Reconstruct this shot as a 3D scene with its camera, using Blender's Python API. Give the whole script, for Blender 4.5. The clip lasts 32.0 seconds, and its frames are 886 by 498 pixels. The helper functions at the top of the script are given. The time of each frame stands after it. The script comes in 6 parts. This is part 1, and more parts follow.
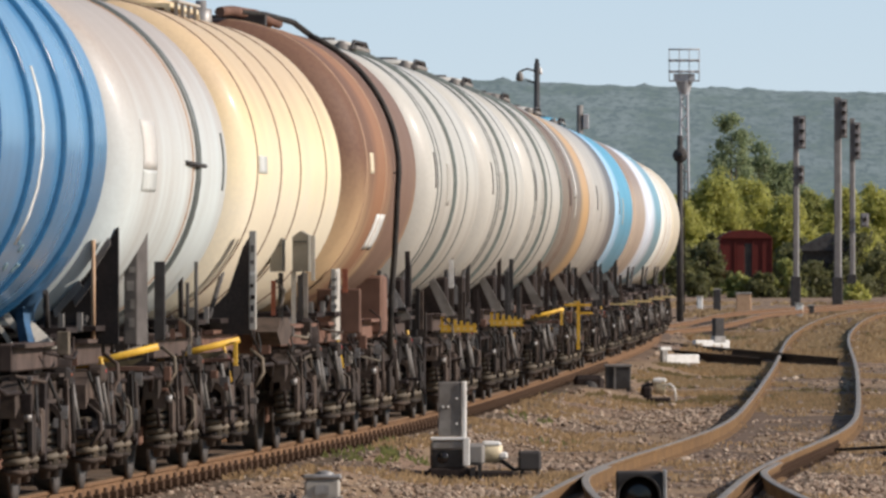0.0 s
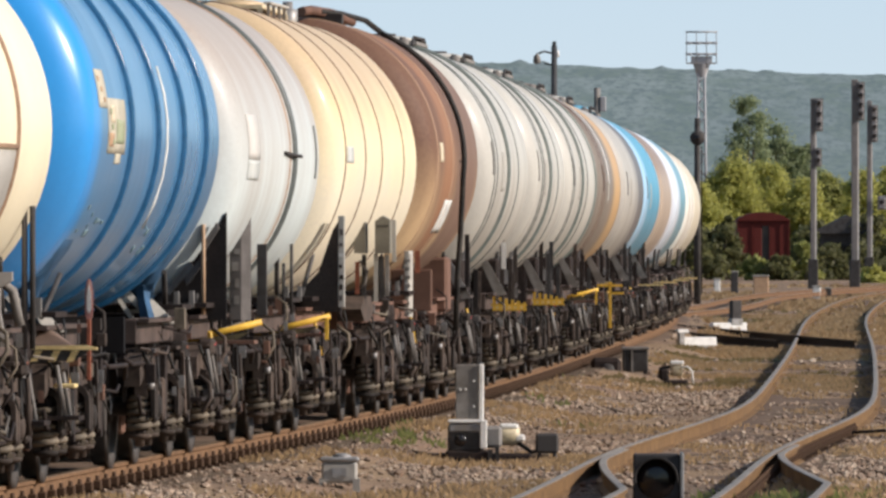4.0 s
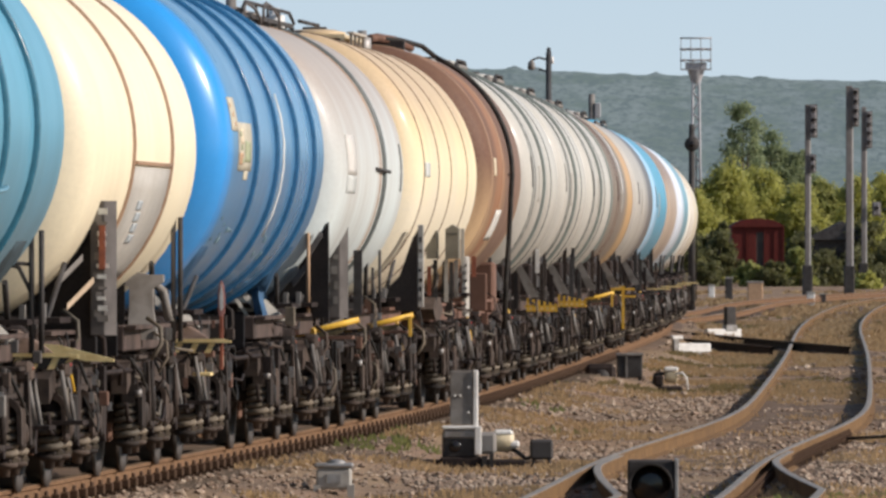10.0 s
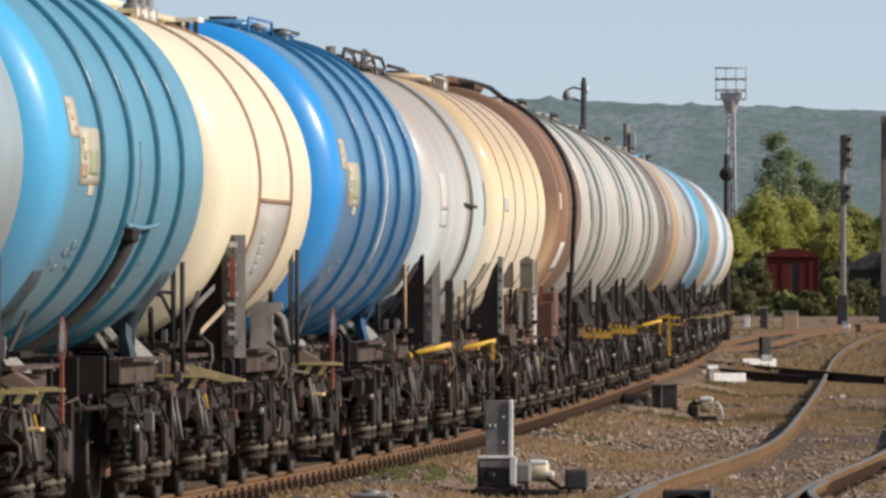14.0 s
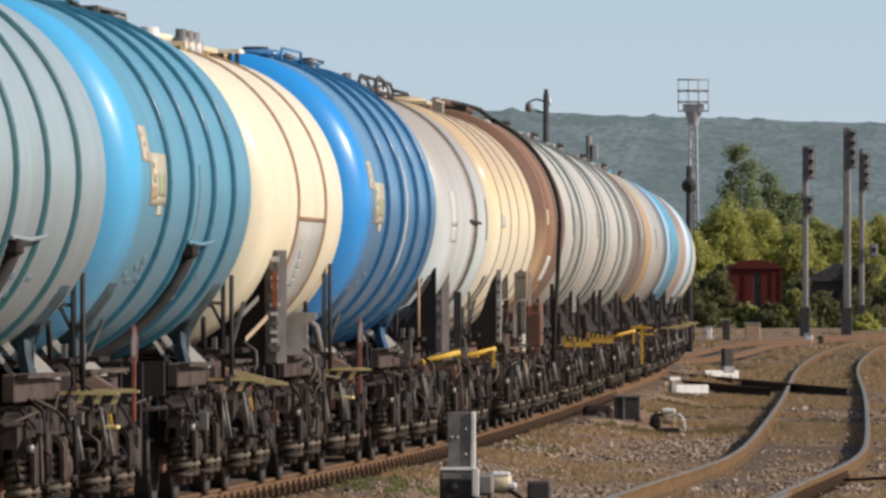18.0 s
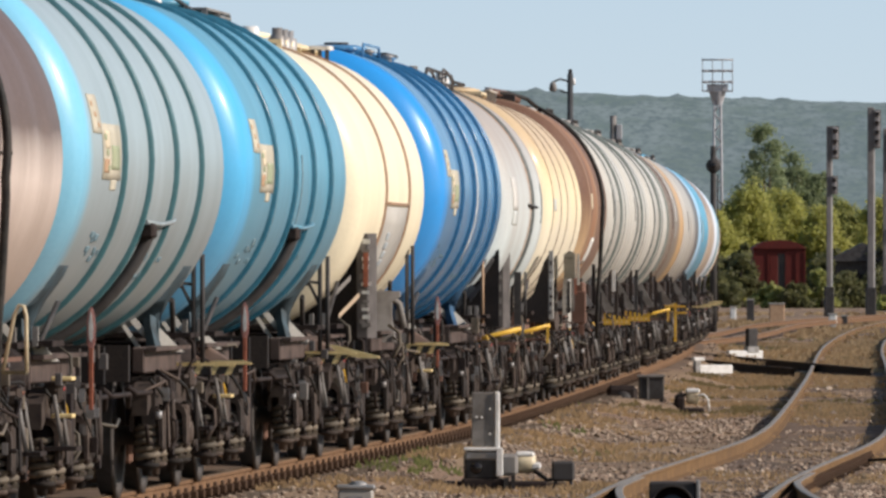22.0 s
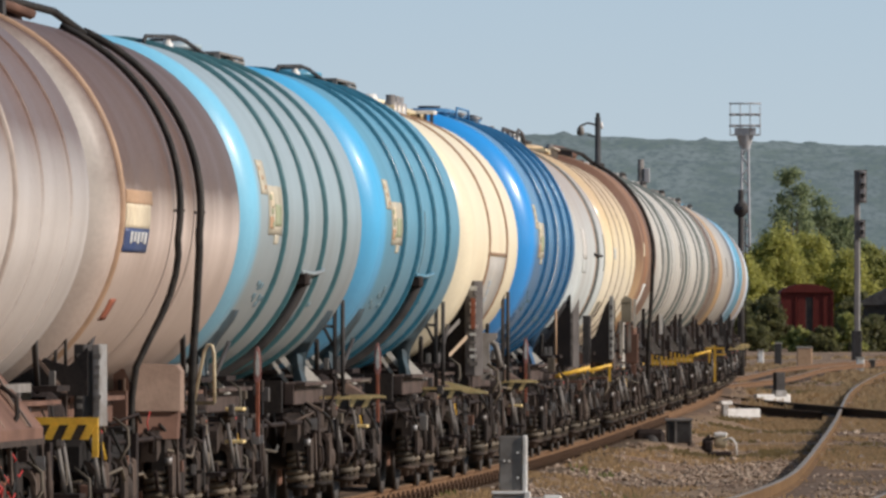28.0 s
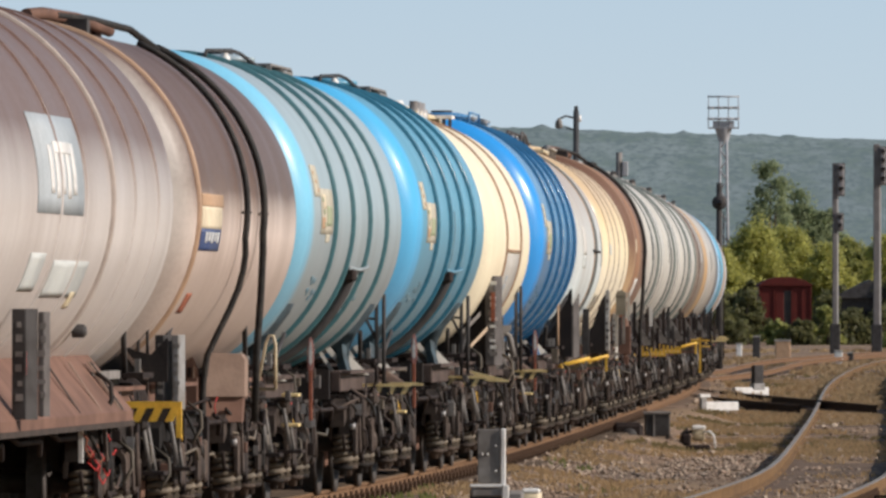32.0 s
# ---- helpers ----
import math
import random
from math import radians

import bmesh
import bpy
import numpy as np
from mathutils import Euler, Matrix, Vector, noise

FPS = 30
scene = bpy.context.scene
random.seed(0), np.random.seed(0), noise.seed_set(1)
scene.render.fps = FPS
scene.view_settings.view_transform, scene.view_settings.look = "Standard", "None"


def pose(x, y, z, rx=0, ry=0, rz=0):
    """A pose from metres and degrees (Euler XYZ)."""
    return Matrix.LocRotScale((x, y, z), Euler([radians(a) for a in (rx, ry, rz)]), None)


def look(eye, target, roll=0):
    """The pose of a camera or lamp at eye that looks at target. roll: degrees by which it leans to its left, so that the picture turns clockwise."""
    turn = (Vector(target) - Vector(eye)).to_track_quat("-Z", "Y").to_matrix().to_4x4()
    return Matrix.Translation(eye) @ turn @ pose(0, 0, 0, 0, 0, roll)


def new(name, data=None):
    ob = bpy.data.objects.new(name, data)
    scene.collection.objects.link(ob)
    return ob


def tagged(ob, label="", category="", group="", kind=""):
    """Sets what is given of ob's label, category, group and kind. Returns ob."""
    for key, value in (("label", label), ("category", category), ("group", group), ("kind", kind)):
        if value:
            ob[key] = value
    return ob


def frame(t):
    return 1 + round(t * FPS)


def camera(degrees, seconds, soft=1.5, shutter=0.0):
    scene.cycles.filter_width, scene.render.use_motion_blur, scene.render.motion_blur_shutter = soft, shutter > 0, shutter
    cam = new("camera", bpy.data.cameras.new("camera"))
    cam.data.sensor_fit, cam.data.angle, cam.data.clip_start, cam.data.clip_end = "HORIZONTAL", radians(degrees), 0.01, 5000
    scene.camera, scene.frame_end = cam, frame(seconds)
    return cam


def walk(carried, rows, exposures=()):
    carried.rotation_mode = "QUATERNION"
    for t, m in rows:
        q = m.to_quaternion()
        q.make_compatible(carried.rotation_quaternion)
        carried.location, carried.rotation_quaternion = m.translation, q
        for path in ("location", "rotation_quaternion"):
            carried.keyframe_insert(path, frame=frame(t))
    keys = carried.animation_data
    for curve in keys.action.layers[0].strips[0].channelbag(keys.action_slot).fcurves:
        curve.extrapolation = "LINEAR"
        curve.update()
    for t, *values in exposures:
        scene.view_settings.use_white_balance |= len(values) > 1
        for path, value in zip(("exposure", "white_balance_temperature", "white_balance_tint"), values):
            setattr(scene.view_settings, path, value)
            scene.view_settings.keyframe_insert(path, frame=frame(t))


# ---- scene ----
# ---- the camera: hand held on a long lens, standing still ----
EYE = (0.0, 0.0, 1.719)
cam = camera(5.095, 32.0, soft=2.8)
ROWS = [
    (0, 0.0000, 0.0725), (0.5, -0.0398, 0.0402), (1, -0.0098, -0.0322), (1.5, 0.0649, -0.0918),
    (2, 0.1346, -0.0868), (2.5, 0.2192, -0.0868), (4.5, 0.0772, -0.0171), (5, 0.1120, -0.0419),
    (5.5, 0.1047, -0.0518), (6, 0.0050, -0.0197), (6.5, -0.0497, 0.0129), (7, -0.0522, 0.0576),
    (7.5, -0.0647, 0.1124), (8, -0.1369, 0.1671), (8.5, -0.1618, 0.2145), (9, -0.0722, 0.1597),
    (9.5, -0.0124, 0.0750), (10, 0.0675, 0.0078), (10.5, 0.1221, -0.0221), (11, 0.0699, -0.0270),
    (11.5, -0.0049, 0.0527), (12, -0.0720, 0.1423), (12.5, -0.0198, 0.2019), (13, 0.1346, 0.2468),
    (13.5, 0.2814, 0.2418), (14, 0.2689, 0.1795), (14.5, 0.1120, 0.1473), (16.5, -0.0372, 0.3513),
    (17, -0.0497, 0.3040), (17.5, -0.0122, 0.2593), (18, 0.0525, 0.2468), (18.5, 0.1371, 0.2468),
    (19, 0.1520, 0.2492), (19.5, 0.1172, 0.2143), (20, 0.0748, 0.1920), (20.5, 0.1047, 0.1894),
    (21, 0.1322, 0.1870), (21.5, 0.1520, 0.1597), (22, 0.1917, 0.1322), (22.5, 0.1793, 0.1298),
    (23, 0.1023, 0.1870), (23.5, 0.0772, 0.2616), (24, 0.1270, 0.3661), (24.5, 0.1943, 0.4360),
    (26.5, 0.1658, 0.4786), (27, 0.2653, 0.4887), (27.5, 0.3502, 0.4738), (28, 0.3505, 0.3840),
    (28.5, 0.3056, 0.2497), (29, 0.2855, 0.1600), (29.5, 0.2904, 0.1102), (30, 0.2952, 0.1402),
    (30.5, 0.2855, 0.2497), (31, 0.2604, 0.3343), (31.5, 0.2357, 0.3642), (32, 0.2257, 0.3444),
]
walk(cam, [(t, pose(*EYE, 90 + pitch, 0, yaw)) for t, yaw, pitch in ROWS], exposures=[(0, 0.07), (2, 0.14), (5, 0.14), (7, 0.14), (8, 0.07), (9, 0.02), (10, 0.03), (11, 0.11), (12, 0.06), (13, -0.04), (14, -0.09), (17, -0.16), (19, -0.08), (20, -0.04), (22, 0.03), (24, -0.06), (27, -0.17), (28, -0.20), (29, -0.05), (30, 0.10), (31, 0.0), (32, -0.07)])

# ---- sky and sun: a low summer sun from the right ----
SUN_EL, SUN_AZ = radians(27), radians(100)   # azimuth from +y towards +x
world = bpy.data.worlds.new("world")
scene.world = world
world.use_nodes = True
wn = world.node_tree.nodes
sky = wn.new("ShaderNodeTexSky")
sky.sky_type = "NISHITA"
sky.sun_disc = False
sky.sun_elevation, sky.sun_rotation = SUN_EL, SUN_AZ
sky.altitude, sky.air_density, sky.dust_density, sky.ozone_density = 150, 1.0, 0.6, 1.5
wn["Background"].inputs["Strength"].default_value = 0.10
world.node_tree.links.new(sky.outputs[0], wn["Background"].inputs["Color"])
sun = new("sun", bpy.data.lights.new("sun", "SUN"))
sun.data.energy, sun.data.angle, sun.data.color = 5.0, radians(0.5), (1.0, 0.893, 0.81)
to_sun = Vector((math.sin(SUN_AZ) * math.cos(SUN_EL), math.cos(SUN_AZ) * math.cos(SUN_EL), math.sin(SUN_EL)))
sun.matrix_world = look((0, 0, 60), Vector((0, 0, 60)) - to_sun)


# ---- materials ----
def nodes_of(name, rough=0.6, metal=0.0):
    m = bpy.data.materials.new(name)
    m.use_nodes = True
    b = m.node_tree.nodes["Principled BSDF"]
    b.inputs["Roughness"].default_value, b.inputs["Metallic"].default_value = rough, metal
    return m, m.node_tree.nodes, m.node_tree.links, b


def mixc(n, l, fac, a, b, kind="MIX"):
    x = n.new("ShaderNodeMix")
    x.data_type, x.blend_type = "RGBA", kind
    for s, v in ((0, fac), (6, a), (7, b)):
        if hasattr(v, "is_output"):
            l.new(v, x.inputs[s])
        elif s == 0:
            x.inputs[s].default_value = v
        else:
            x.inputs[s].default_value = (*v, 1)
    return x.outputs[2]


def ramp(n, l, src, lo, hi):
    r = n.new("ShaderNodeMapRange")
    r.inputs[1].default_value, r.inputs[2].default_value = lo, hi
    l.new(src, r.inputs[0])
    return r.outputs[0]


def noise_of(n, l, scale, detail=4, stretch=(1, 1, 1), rough=0.55):
    tc, mp, nz = n.new("ShaderNodeTexCoord"), n.new("ShaderNodeMapping"), n.new("ShaderNodeTexNoise")
    mp.inputs["Scale"].default_value = stretch
    nz.inputs["Scale"].default_value, nz.inputs["Detail"].default_value, nz.inputs["Roughness"].default_value = scale, detail, rough
    l.new(tc.outputs["Object"], mp.inputs[0])
    l.new(mp.outputs[0], nz.inputs["Vector"])
    return nz.outputs[0]


def bump(n, l, b, src, strength=0.3, dist=0.02):
    x = n.new("ShaderNodeBump")
    x.inputs["Strength"].default_value, x.inputs["Distance"].default_value = strength, dist
    l.new(src, x.inputs["Height"])
    l.new(x.outputs[0], b.inputs["Normal"])


def worn(name, col, col2, scale=3.0, rough=0.6, metal=0.0, fine=40.0, bumpy=0.2, stretch=(1, 1, 1), lo=0.42, hi=0.62, spec=0.5, vary=None):
    """Two colours in patches, a fine grain over them, and relief."""
    m, n, l, b = nodes_of(name, rough, metal)
    big = ramp(n, l, noise_of(n, l, scale, 5, stretch), lo, hi)
    grain = noise_of(n, l, fine, 3, stretch)
    c = mixc(n, l, big, col, col2)
    c = mixc(n, l, 0.35, c, mixc(n, l, ramp(n, l, grain, 0.3, 0.7), tuple(v * 0.6 for v in col), tuple(min(1, v * 1.25) for v in col2)))
    if vary:                                   # pieces differ in how greasy they are
        oi = n.new("ShaderNodeObjectInfo")
        c = mixc(n, l, ramp(n, l, oi.outputs["Random"], 0.1, 1.0), c, vary)
    b.inputs["Specular IOR Level"].default_value = spec
    l.new(c, b.inputs["Base Color"])
    bump(n, l, b, grain, bumpy, 0.01)
    return m


def tank_paint(name, base, stain, low, rough=0.3, top_stain=0.0, streak=0.4, belly_shade=0.35, metal=0.0, bands=(), coat=0.08, dirt=(0.16, 0.13, 0.10), spec=0.3, amp=0.9, soft=(0.14, 0.20)):
    """Paint of a tank: base colour, run-off streaks down the sides, spilt-load brown over the top, given bands of
    colour, and low down road dirt deepened by painted underside shade.
    """
    m, n, l, b = nodes_of(name, rough, metal)
    tc, sp = n.new("ShaderNodeTexCoord"), n.new("ShaderNodeSeparateXYZ")
    l.new(tc.outputs["Object"], sp.inputs[0])
    big = noise_of(n, l, 0.7, 4)
    run = noise_of(n, l, 1.6, 5, (0.15, 0.9, 0.15))
    fine = noise_of(n, l, 26, 3)
    c = mixc(n, l, ramp(n, l, big, 0.35, 0.75), base, tuple(v * 0.86 for v in base))
    k = n.new("ShaderNodeMath"); k.operation = "MULTIPLY"
    l.new(ramp(n, l, run, 0.48, 0.72), k.inputs[0]); k.inputs[1].default_value = streak
    c = mixc(n, l, k.outputs[0], c, stain)
    if top_stain:
        a = n.new("ShaderNodeMath"); a.operation = "MULTIPLY_ADD"     # height plus some run-off unevenness
        l.new(run, a.inputs[0]); a.inputs[1].default_value = amp
        l.new(sp.outputs[2], a.inputs[2])
        f = ramp(n, l, a.outputs[0], top_stain - soft[0], top_stain + soft[1])
        c = mixc(n, l, f, c, stain)
    for y0, w, col in bands:
        d = n.new("ShaderNodeMath"); d.operation = "SUBTRACT"
        l.new(sp.outputs[1], d.inputs[0]); d.inputs[1].default_value = y0
        e = n.new("ShaderNodeMath"); e.operation = "ABSOLUTE"
        l.new(d.outputs[0], e.inputs[0])
        g = n.new("ShaderNodeMath"); g.operation = "MULTIPLY_ADD"
        l.new(big, g.inputs[0]); g.inputs[1].default_value = w * 0.9
        l.new(e.outputs[0], g.inputs[2])
        c = mixc(n, l, ramp(n, l, g.outputs[0], w * 1.5, w * 0.9), c, col)
    # low colour mix: road dirt plus the underside's shade painted in
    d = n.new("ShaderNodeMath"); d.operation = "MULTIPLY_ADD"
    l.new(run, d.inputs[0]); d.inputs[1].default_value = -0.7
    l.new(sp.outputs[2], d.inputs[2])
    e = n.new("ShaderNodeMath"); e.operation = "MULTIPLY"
    l.new(ramp(n, l, d.outputs[0], low + 0.45, low - 0.35), e.inputs[0]); e.inputs[1].default_value = belly_shade
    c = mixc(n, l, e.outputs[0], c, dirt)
    c = mixc(n, l, 0.05, c, mixc(n, l, ramp(n, l, fine, 0.35, 0.65), (0.05, 0.045, 0.04), base))
    l.new(c, b.inputs["Base Color"])
    rr = n.new("ShaderNodeMapRange")
    rr.inputs[3].default_value, rr.inputs[4].default_value = rough - 0.08, rough + 0.2
    l.new(run, rr.inputs[0])
    l.new(rr.outputs[0], b.inputs["Roughness"])
    b.inputs["Coat Weight"].default_value = coat
    b.inputs["Specular IOR Level"].default_value = spec
    b.inputs["Coat Roughness"].default_value = 0.15
    bump(n, l, b, big, 0.15, 0.03)
    return m


def plain(name, col, rough=0.5, metal=0.0, emit=0.0):
    m = worn(name, col, tuple(v * 0.8 for v in col), 6, rough, metal, 60, 0.1)
    if emit:
        b = m.node_tree.nodes["Principled BSDF"]
        b.inputs["Emission Color"].default_value = (*col, 1)
        b.inputs["Emission Strength"].default_value = emit
    return m


M = dict(
    grime=worn("grimy black steel", (0.0195, 0.0150, 0.0145), (0.041, 0.030, 0.026), 5, 0.75, spec=0.14),
    frame_black=worn("sooty underframe paint", (0.026, 0.023, 0.023), (0.056, 0.045, 0.039), 2.5, 0.65, spec=0.14, vary=(0.012, 0.011, 0.012)),
    frame_brown=worn("rust brown underframe", (0.205, 0.117, 0.086), (0.122, 0.069, 0.051), 2.5, 0.7, spec=0.15),
    spring=worn("oily spring steel", (0.21, 0.172, 0.128), (0.115, 0.094, 0.070), 14, 0.6, 0.0, spec=0.2, vary=(0.09, 0.078, 0.062)),
    box=worn("axlebox grey brown", (0.122, 0.090, 0.072), (0.048, 0.037, 0.032), 7, 0.75, spec=0.15, vary=(0.020, 0.018, 0.017)),
    tyre=worn("wheel tyre steel", (0.105, 0.094, 0.088), (0.055, 0.048, 0.044), 8, 0.6, 0.2, spec=0.15),
    tread=worn("polished wheel tread", (0.45, 0.43, 0.41), (0.3, 0.28, 0.26), 8, 0.3, 1.0),
    yellow=worn("chipped yellow paint", (0.86, 0.54, 0.06), (0.66, 0.38, 0.04), 8, 0.5),
    stripe=worn("black hazard paint", (0.03, 0.03, 0.03), (0.06, 0.05, 0.04), 8, 0.6),
    steel=worn("galvanised steel", (0.36, 0.36, 0.36), (0.22, 0.20, 0.18), 6, 0.5, 0.4),
    grey=worn("grey painted steel", (0.27, 0.255, 0.24), (0.15, 0.135, 0.12), 5, 0.6, spec=0.15),
    dark=worn("dark grey steel", (0.072, 0.068, 0.067), (0.040, 0.036, 0.034), 5, 0.6, spec=0.15),
    red=plain("red paint", (0.55, 0.035, 0.03)),
    orange=worn("rusty orange paint", (0.38, 0.13, 0.075), (0.24, 0.09, 0.06), 9, 0.6, spec=0.12),
    # these three far tones have the distance haze mixed into their colour
    far_pole=worn("dark weathered pole in the haze", (0.085, 0.088, 0.092), (0.06, 0.06, 0.062), 2, 0.8, spec=0.1),
    haze_light=worn("pale sheet with haze in its colour", (0.50, 0.515, 0.535), (0.43, 0.44, 0.46), 2, 0.6),
    haze=worn("pale far steel", (0.40, 0.41, 0.43), (0.33, 0.33, 0.345), 2, 0.6),
    white=worn("white paint", (0.80, 0.79, 0.76), (0.62, 0.60, 0.56), 7, 0.5),
    cream=worn("cream paint", (0.72, 0.62, 0.42), (0.52, 0.43, 0.28), 7, 0.5),
    rubber=worn("black rubber hose", (0.02, 0.02, 0.02), (0.05, 0.045, 0.04), 9, 0.6, spec=0.12),
    decal_white=worn("faded white lettering", (0.78, 0.78, 0.74), (0.55, 0.55, 0.52), 9, 0.6, spec=0.12),
    decal_faint=worn("repainted pale patch", (0.64, 0.62, 0.58), (0.58, 0.56, 0.52), 5, 0.5, spec=0.12),
    decal_dull=worn("dull pale patch", (0.58, 0.60, 0.57), (0.50, 0.52, 0.50), 5, 0.5, spec=0.12),
    decal_cream=worn("faded cream plate", (0.74, 0.66, 0.48), (0.60, 0.50, 0.36), 9, 0.6, spec=0.12),
    decal_green=worn("faded green patch", (0.30, 0.36, 0.22), (0.40, 0.40, 0.28), 9, 0.6, spec=0.12),
    decal_blue=worn("dark blue patch", (0.035, 0.06, 0.16), (0.05, 0.08, 0.18), 9, 0.5),
    decal_pale=worn("faint light blue lettering", (0.20, 0.28, 0.31), (0.14, 0.22, 0.26), 9, 0.6, spec=0.12),
    olive=worn("faded hazard paint", (0.16, 0.13, 0.07), (0.09, 0.075, 0.05), 9, 0.6, spec=0.15),
    decal_buff=worn("weathered buff plate", (0.58, 0.53, 0.42), (0.45, 0.42, 0.33), 4.5, 0.6, spec=0.12),
    signal_grey=worn("weathered signal paint", (0.25, 0.24, 0.245), (0.18, 0.17, 0.172), 3, 0.6, spec=0.15),
    pink=worn("sun-faded red paint", (0.46, 0.24, 0.21), (0.34, 0.15, 0.13), 9, 0.6, spec=0.15),
    board_grey=worn("dark grey board paint", (0.135, 0.122, 0.116), (0.085, 0.077, 0.073), 5, 0.6, spec=0.15),
    yellow_old=worn("faded chipped yellow paint", (0.86, 0.69, 0.34), (0.68, 0.51, 0.22), 9, 0.55),
    signal_post=worn("weathered signal mast", (0.24, 0.225, 0.215), (0.17, 0.155, 0.15), 2, 0.75, spec=0.15),
    solebar=worn("dusty brown solebar paint", (0.116, 0.084, 0.072), (0.055, 0.041, 0.036), 3, 0.7, spec=0.15),
    tread_tan=worn("dusty tread plate", (0.55, 0.44, 0.32), (0.42, 0.31, 0.22), 9, 0.7, spec=0.12),
    tan_plate=worn("tan plate", (0.50, 0.34, 0.22), (0.42, 0.27, 0.17), 9, 0.6, spec=0.12),
    panel_grey=worn("greyish cladding", (0.47, 0.45, 0.41), (0.40, 0.38, 0.34), 3, 0.6, spec=0.12),
    decal_grey=worn("blue grey panel", (0.44, 0.48, 0.50), (0.38, 0.42, 0.44), 5, 0.5, spec=0.12),
    # tank blue darkened for the shade the saddle legs stand in
    leg_strong=worn("dull strong blue saddle paint", (0.055, 0.13, 0.24), (0.035, 0.075, 0.13), 6, 0.6, spec=0.15),
    tool_grey=worn("olive grey box paint", (0.23, 0.215, 0.175), (0.17, 0.155, 0.125), 4, 0.6, spec=0.15),
    box_tan=worn("dusty tan steel box", (0.28, 0.20, 0.155), (0.21, 0.145, 0.112), 4, 0.7, spec=0.15),
    # same for the light blue wagons: shade put into the leg colour
    leg_blue=worn("blue-grey saddle paint with shade mixed in", (0.07, 0.105, 0.125), (0.045, 0.055, 0.06), 6, 0.7, spec=0.15),
    dark_bed=worn("darker brown ballast", (0.20, 0.142, 0.102), (0.115, 0.083, 0.062), 2.2, 0.9, 0, 18, 0.6, spec=0.1),
    rail_side=worn("rusty rail", (0.215, 0.125, 0.068), (0.125, 0.073, 0.043), 7, 0.8, spec=0.12),
    rail_web=worn("dull rusty rail web", (0.205, 0.122, 0.056), (0.115, 0.070, 0.038), 3, 0.8, spec=0.12),
    rail_dark=worn("oily rusty clip", (0.10, 0.06, 0.038), (0.06, 0.038, 0.026), 9, 0.8, spec=0.12),
    rail_head=worn("run-in rail head", (0.30, 0.215, 0.14), (0.21, 0.14, 0.088), 3, 0.42, 0.5),
    rail_bright=worn("bright rail head", (0.33, 0.275, 0.21), (0.225, 0.175, 0.125), 3, 0.45, 0.2, spec=0.3),
    sleeper=worn("weathered timber sleeper", (0.10, 0.075, 0.055), (0.17, 0.13, 0.095), 5, 0.85, 0, 30, 0.4, (1, 6, 1), spec=0.12),
    concrete=worn("stained concrete", (0.42, 0.40, 0.36), (0.30, 0.28, 0.25), 5, 0.8),
    lens_grey=plain("dull signal lens", (0.11, 0.105, 0.105), 0.3),
    lamp_glass=plain("dark signal glass", (0.015, 0.012, 0.012), 0.15),
    leaf=worn("sunlit foliage", (0.11, 0.14, 0.022), (0.065, 0.10, 0.018), 0.6, 0.6, 0, 8, 0.1),
    leaf_dark=worn("dark foliage", (0.035, 0.06, 0.018), (0.055, 0.08, 0.022), 0.6, 0.6, 0, 8, 0.1),
    bark=worn("bark", (0.08, 0.06, 0.045), (0.12, 0.095, 0.07), 4, 0.9),
    maroon=worn("faded red van boards", (0.15, 0.030, 0.025), (0.095, 0.024, 0.02), 3, 0.75, 0, 30, 0.3, (6, 1, 1), spec=0.12),
    # feather colour raised to paint in the haze before the flock
    bird=plain("grey feathers", (0.30, 0.31, 0.33), 0.8),
    roof=worn("tarred roof", (0.05, 0.045, 0.045), (0.09, 0.075, 0.065), 3, 0.7, spec=0.12),
)


def ground_mat():
    m, n, l, b = nodes_of("ballast dirt and dry grass", 0.9)
    a = noise_of(n, l, 0.12, 5)
    g = noise_of(n, l, 1.7, 6)
    s = noise_of(n, l, 16, 4)
    c = mixc(n, l, ramp(n, l, g, 0.38, 0.64), (0.345, 0.215, 0.145), (0.225, 0.146, 0.103))
    c = mixc(n, l, ramp(n, l, a, 0.43, 0.60), c, (0.37, 0.25, 0.145))
    d = noise_of(n, l, 0.33, 5, (1, .5, 1))
    c = mixc(n, l, ramp(n, l, d, 0.50, 0.66), c, (0.165, 0.112, 0.080))
    c = mixc(n, l, 0.4, c, mixc(n, l, ramp(n, l, s, 0.3, 0.7), (0.085, 0.07, 0.052), (0.33, 0.27, 0.20)))
    l.new(c, b.inputs["Base Color"])
    b.inputs["Specular IOR Level"].default_value = 0.1
    bump(n, l, b, s, 0.8, 0.06)
    return m


def hill_mat():
    m, n, l, b = nodes_of("far wooded hill in the haze", 1.0)
    a = noise_of(n, l, 0.012, 5, (1, .05, 3.4))
    g = noise_of(n, l, 0.055, 6, (1, .06, 3.2), 0.65)
    tuft = noise_of(n, l, 0.33, 5, (1, .10, 2.2), 0.65)
    # distance haze is painted into these blue-grey colours
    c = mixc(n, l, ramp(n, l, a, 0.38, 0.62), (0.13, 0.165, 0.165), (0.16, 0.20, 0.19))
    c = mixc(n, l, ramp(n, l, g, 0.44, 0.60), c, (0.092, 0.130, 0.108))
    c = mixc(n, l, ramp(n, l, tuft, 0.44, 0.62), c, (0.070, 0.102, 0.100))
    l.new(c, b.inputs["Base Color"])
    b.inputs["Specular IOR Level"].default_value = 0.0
    b.inputs["Emission Color"].default_value = (0.155, 0.182, 0.208, 1)     # glow standing in for air light over kilometres of haze
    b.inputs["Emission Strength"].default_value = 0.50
    return m


M["ground"], M["hill"] = ground_mat(), hill_mat()


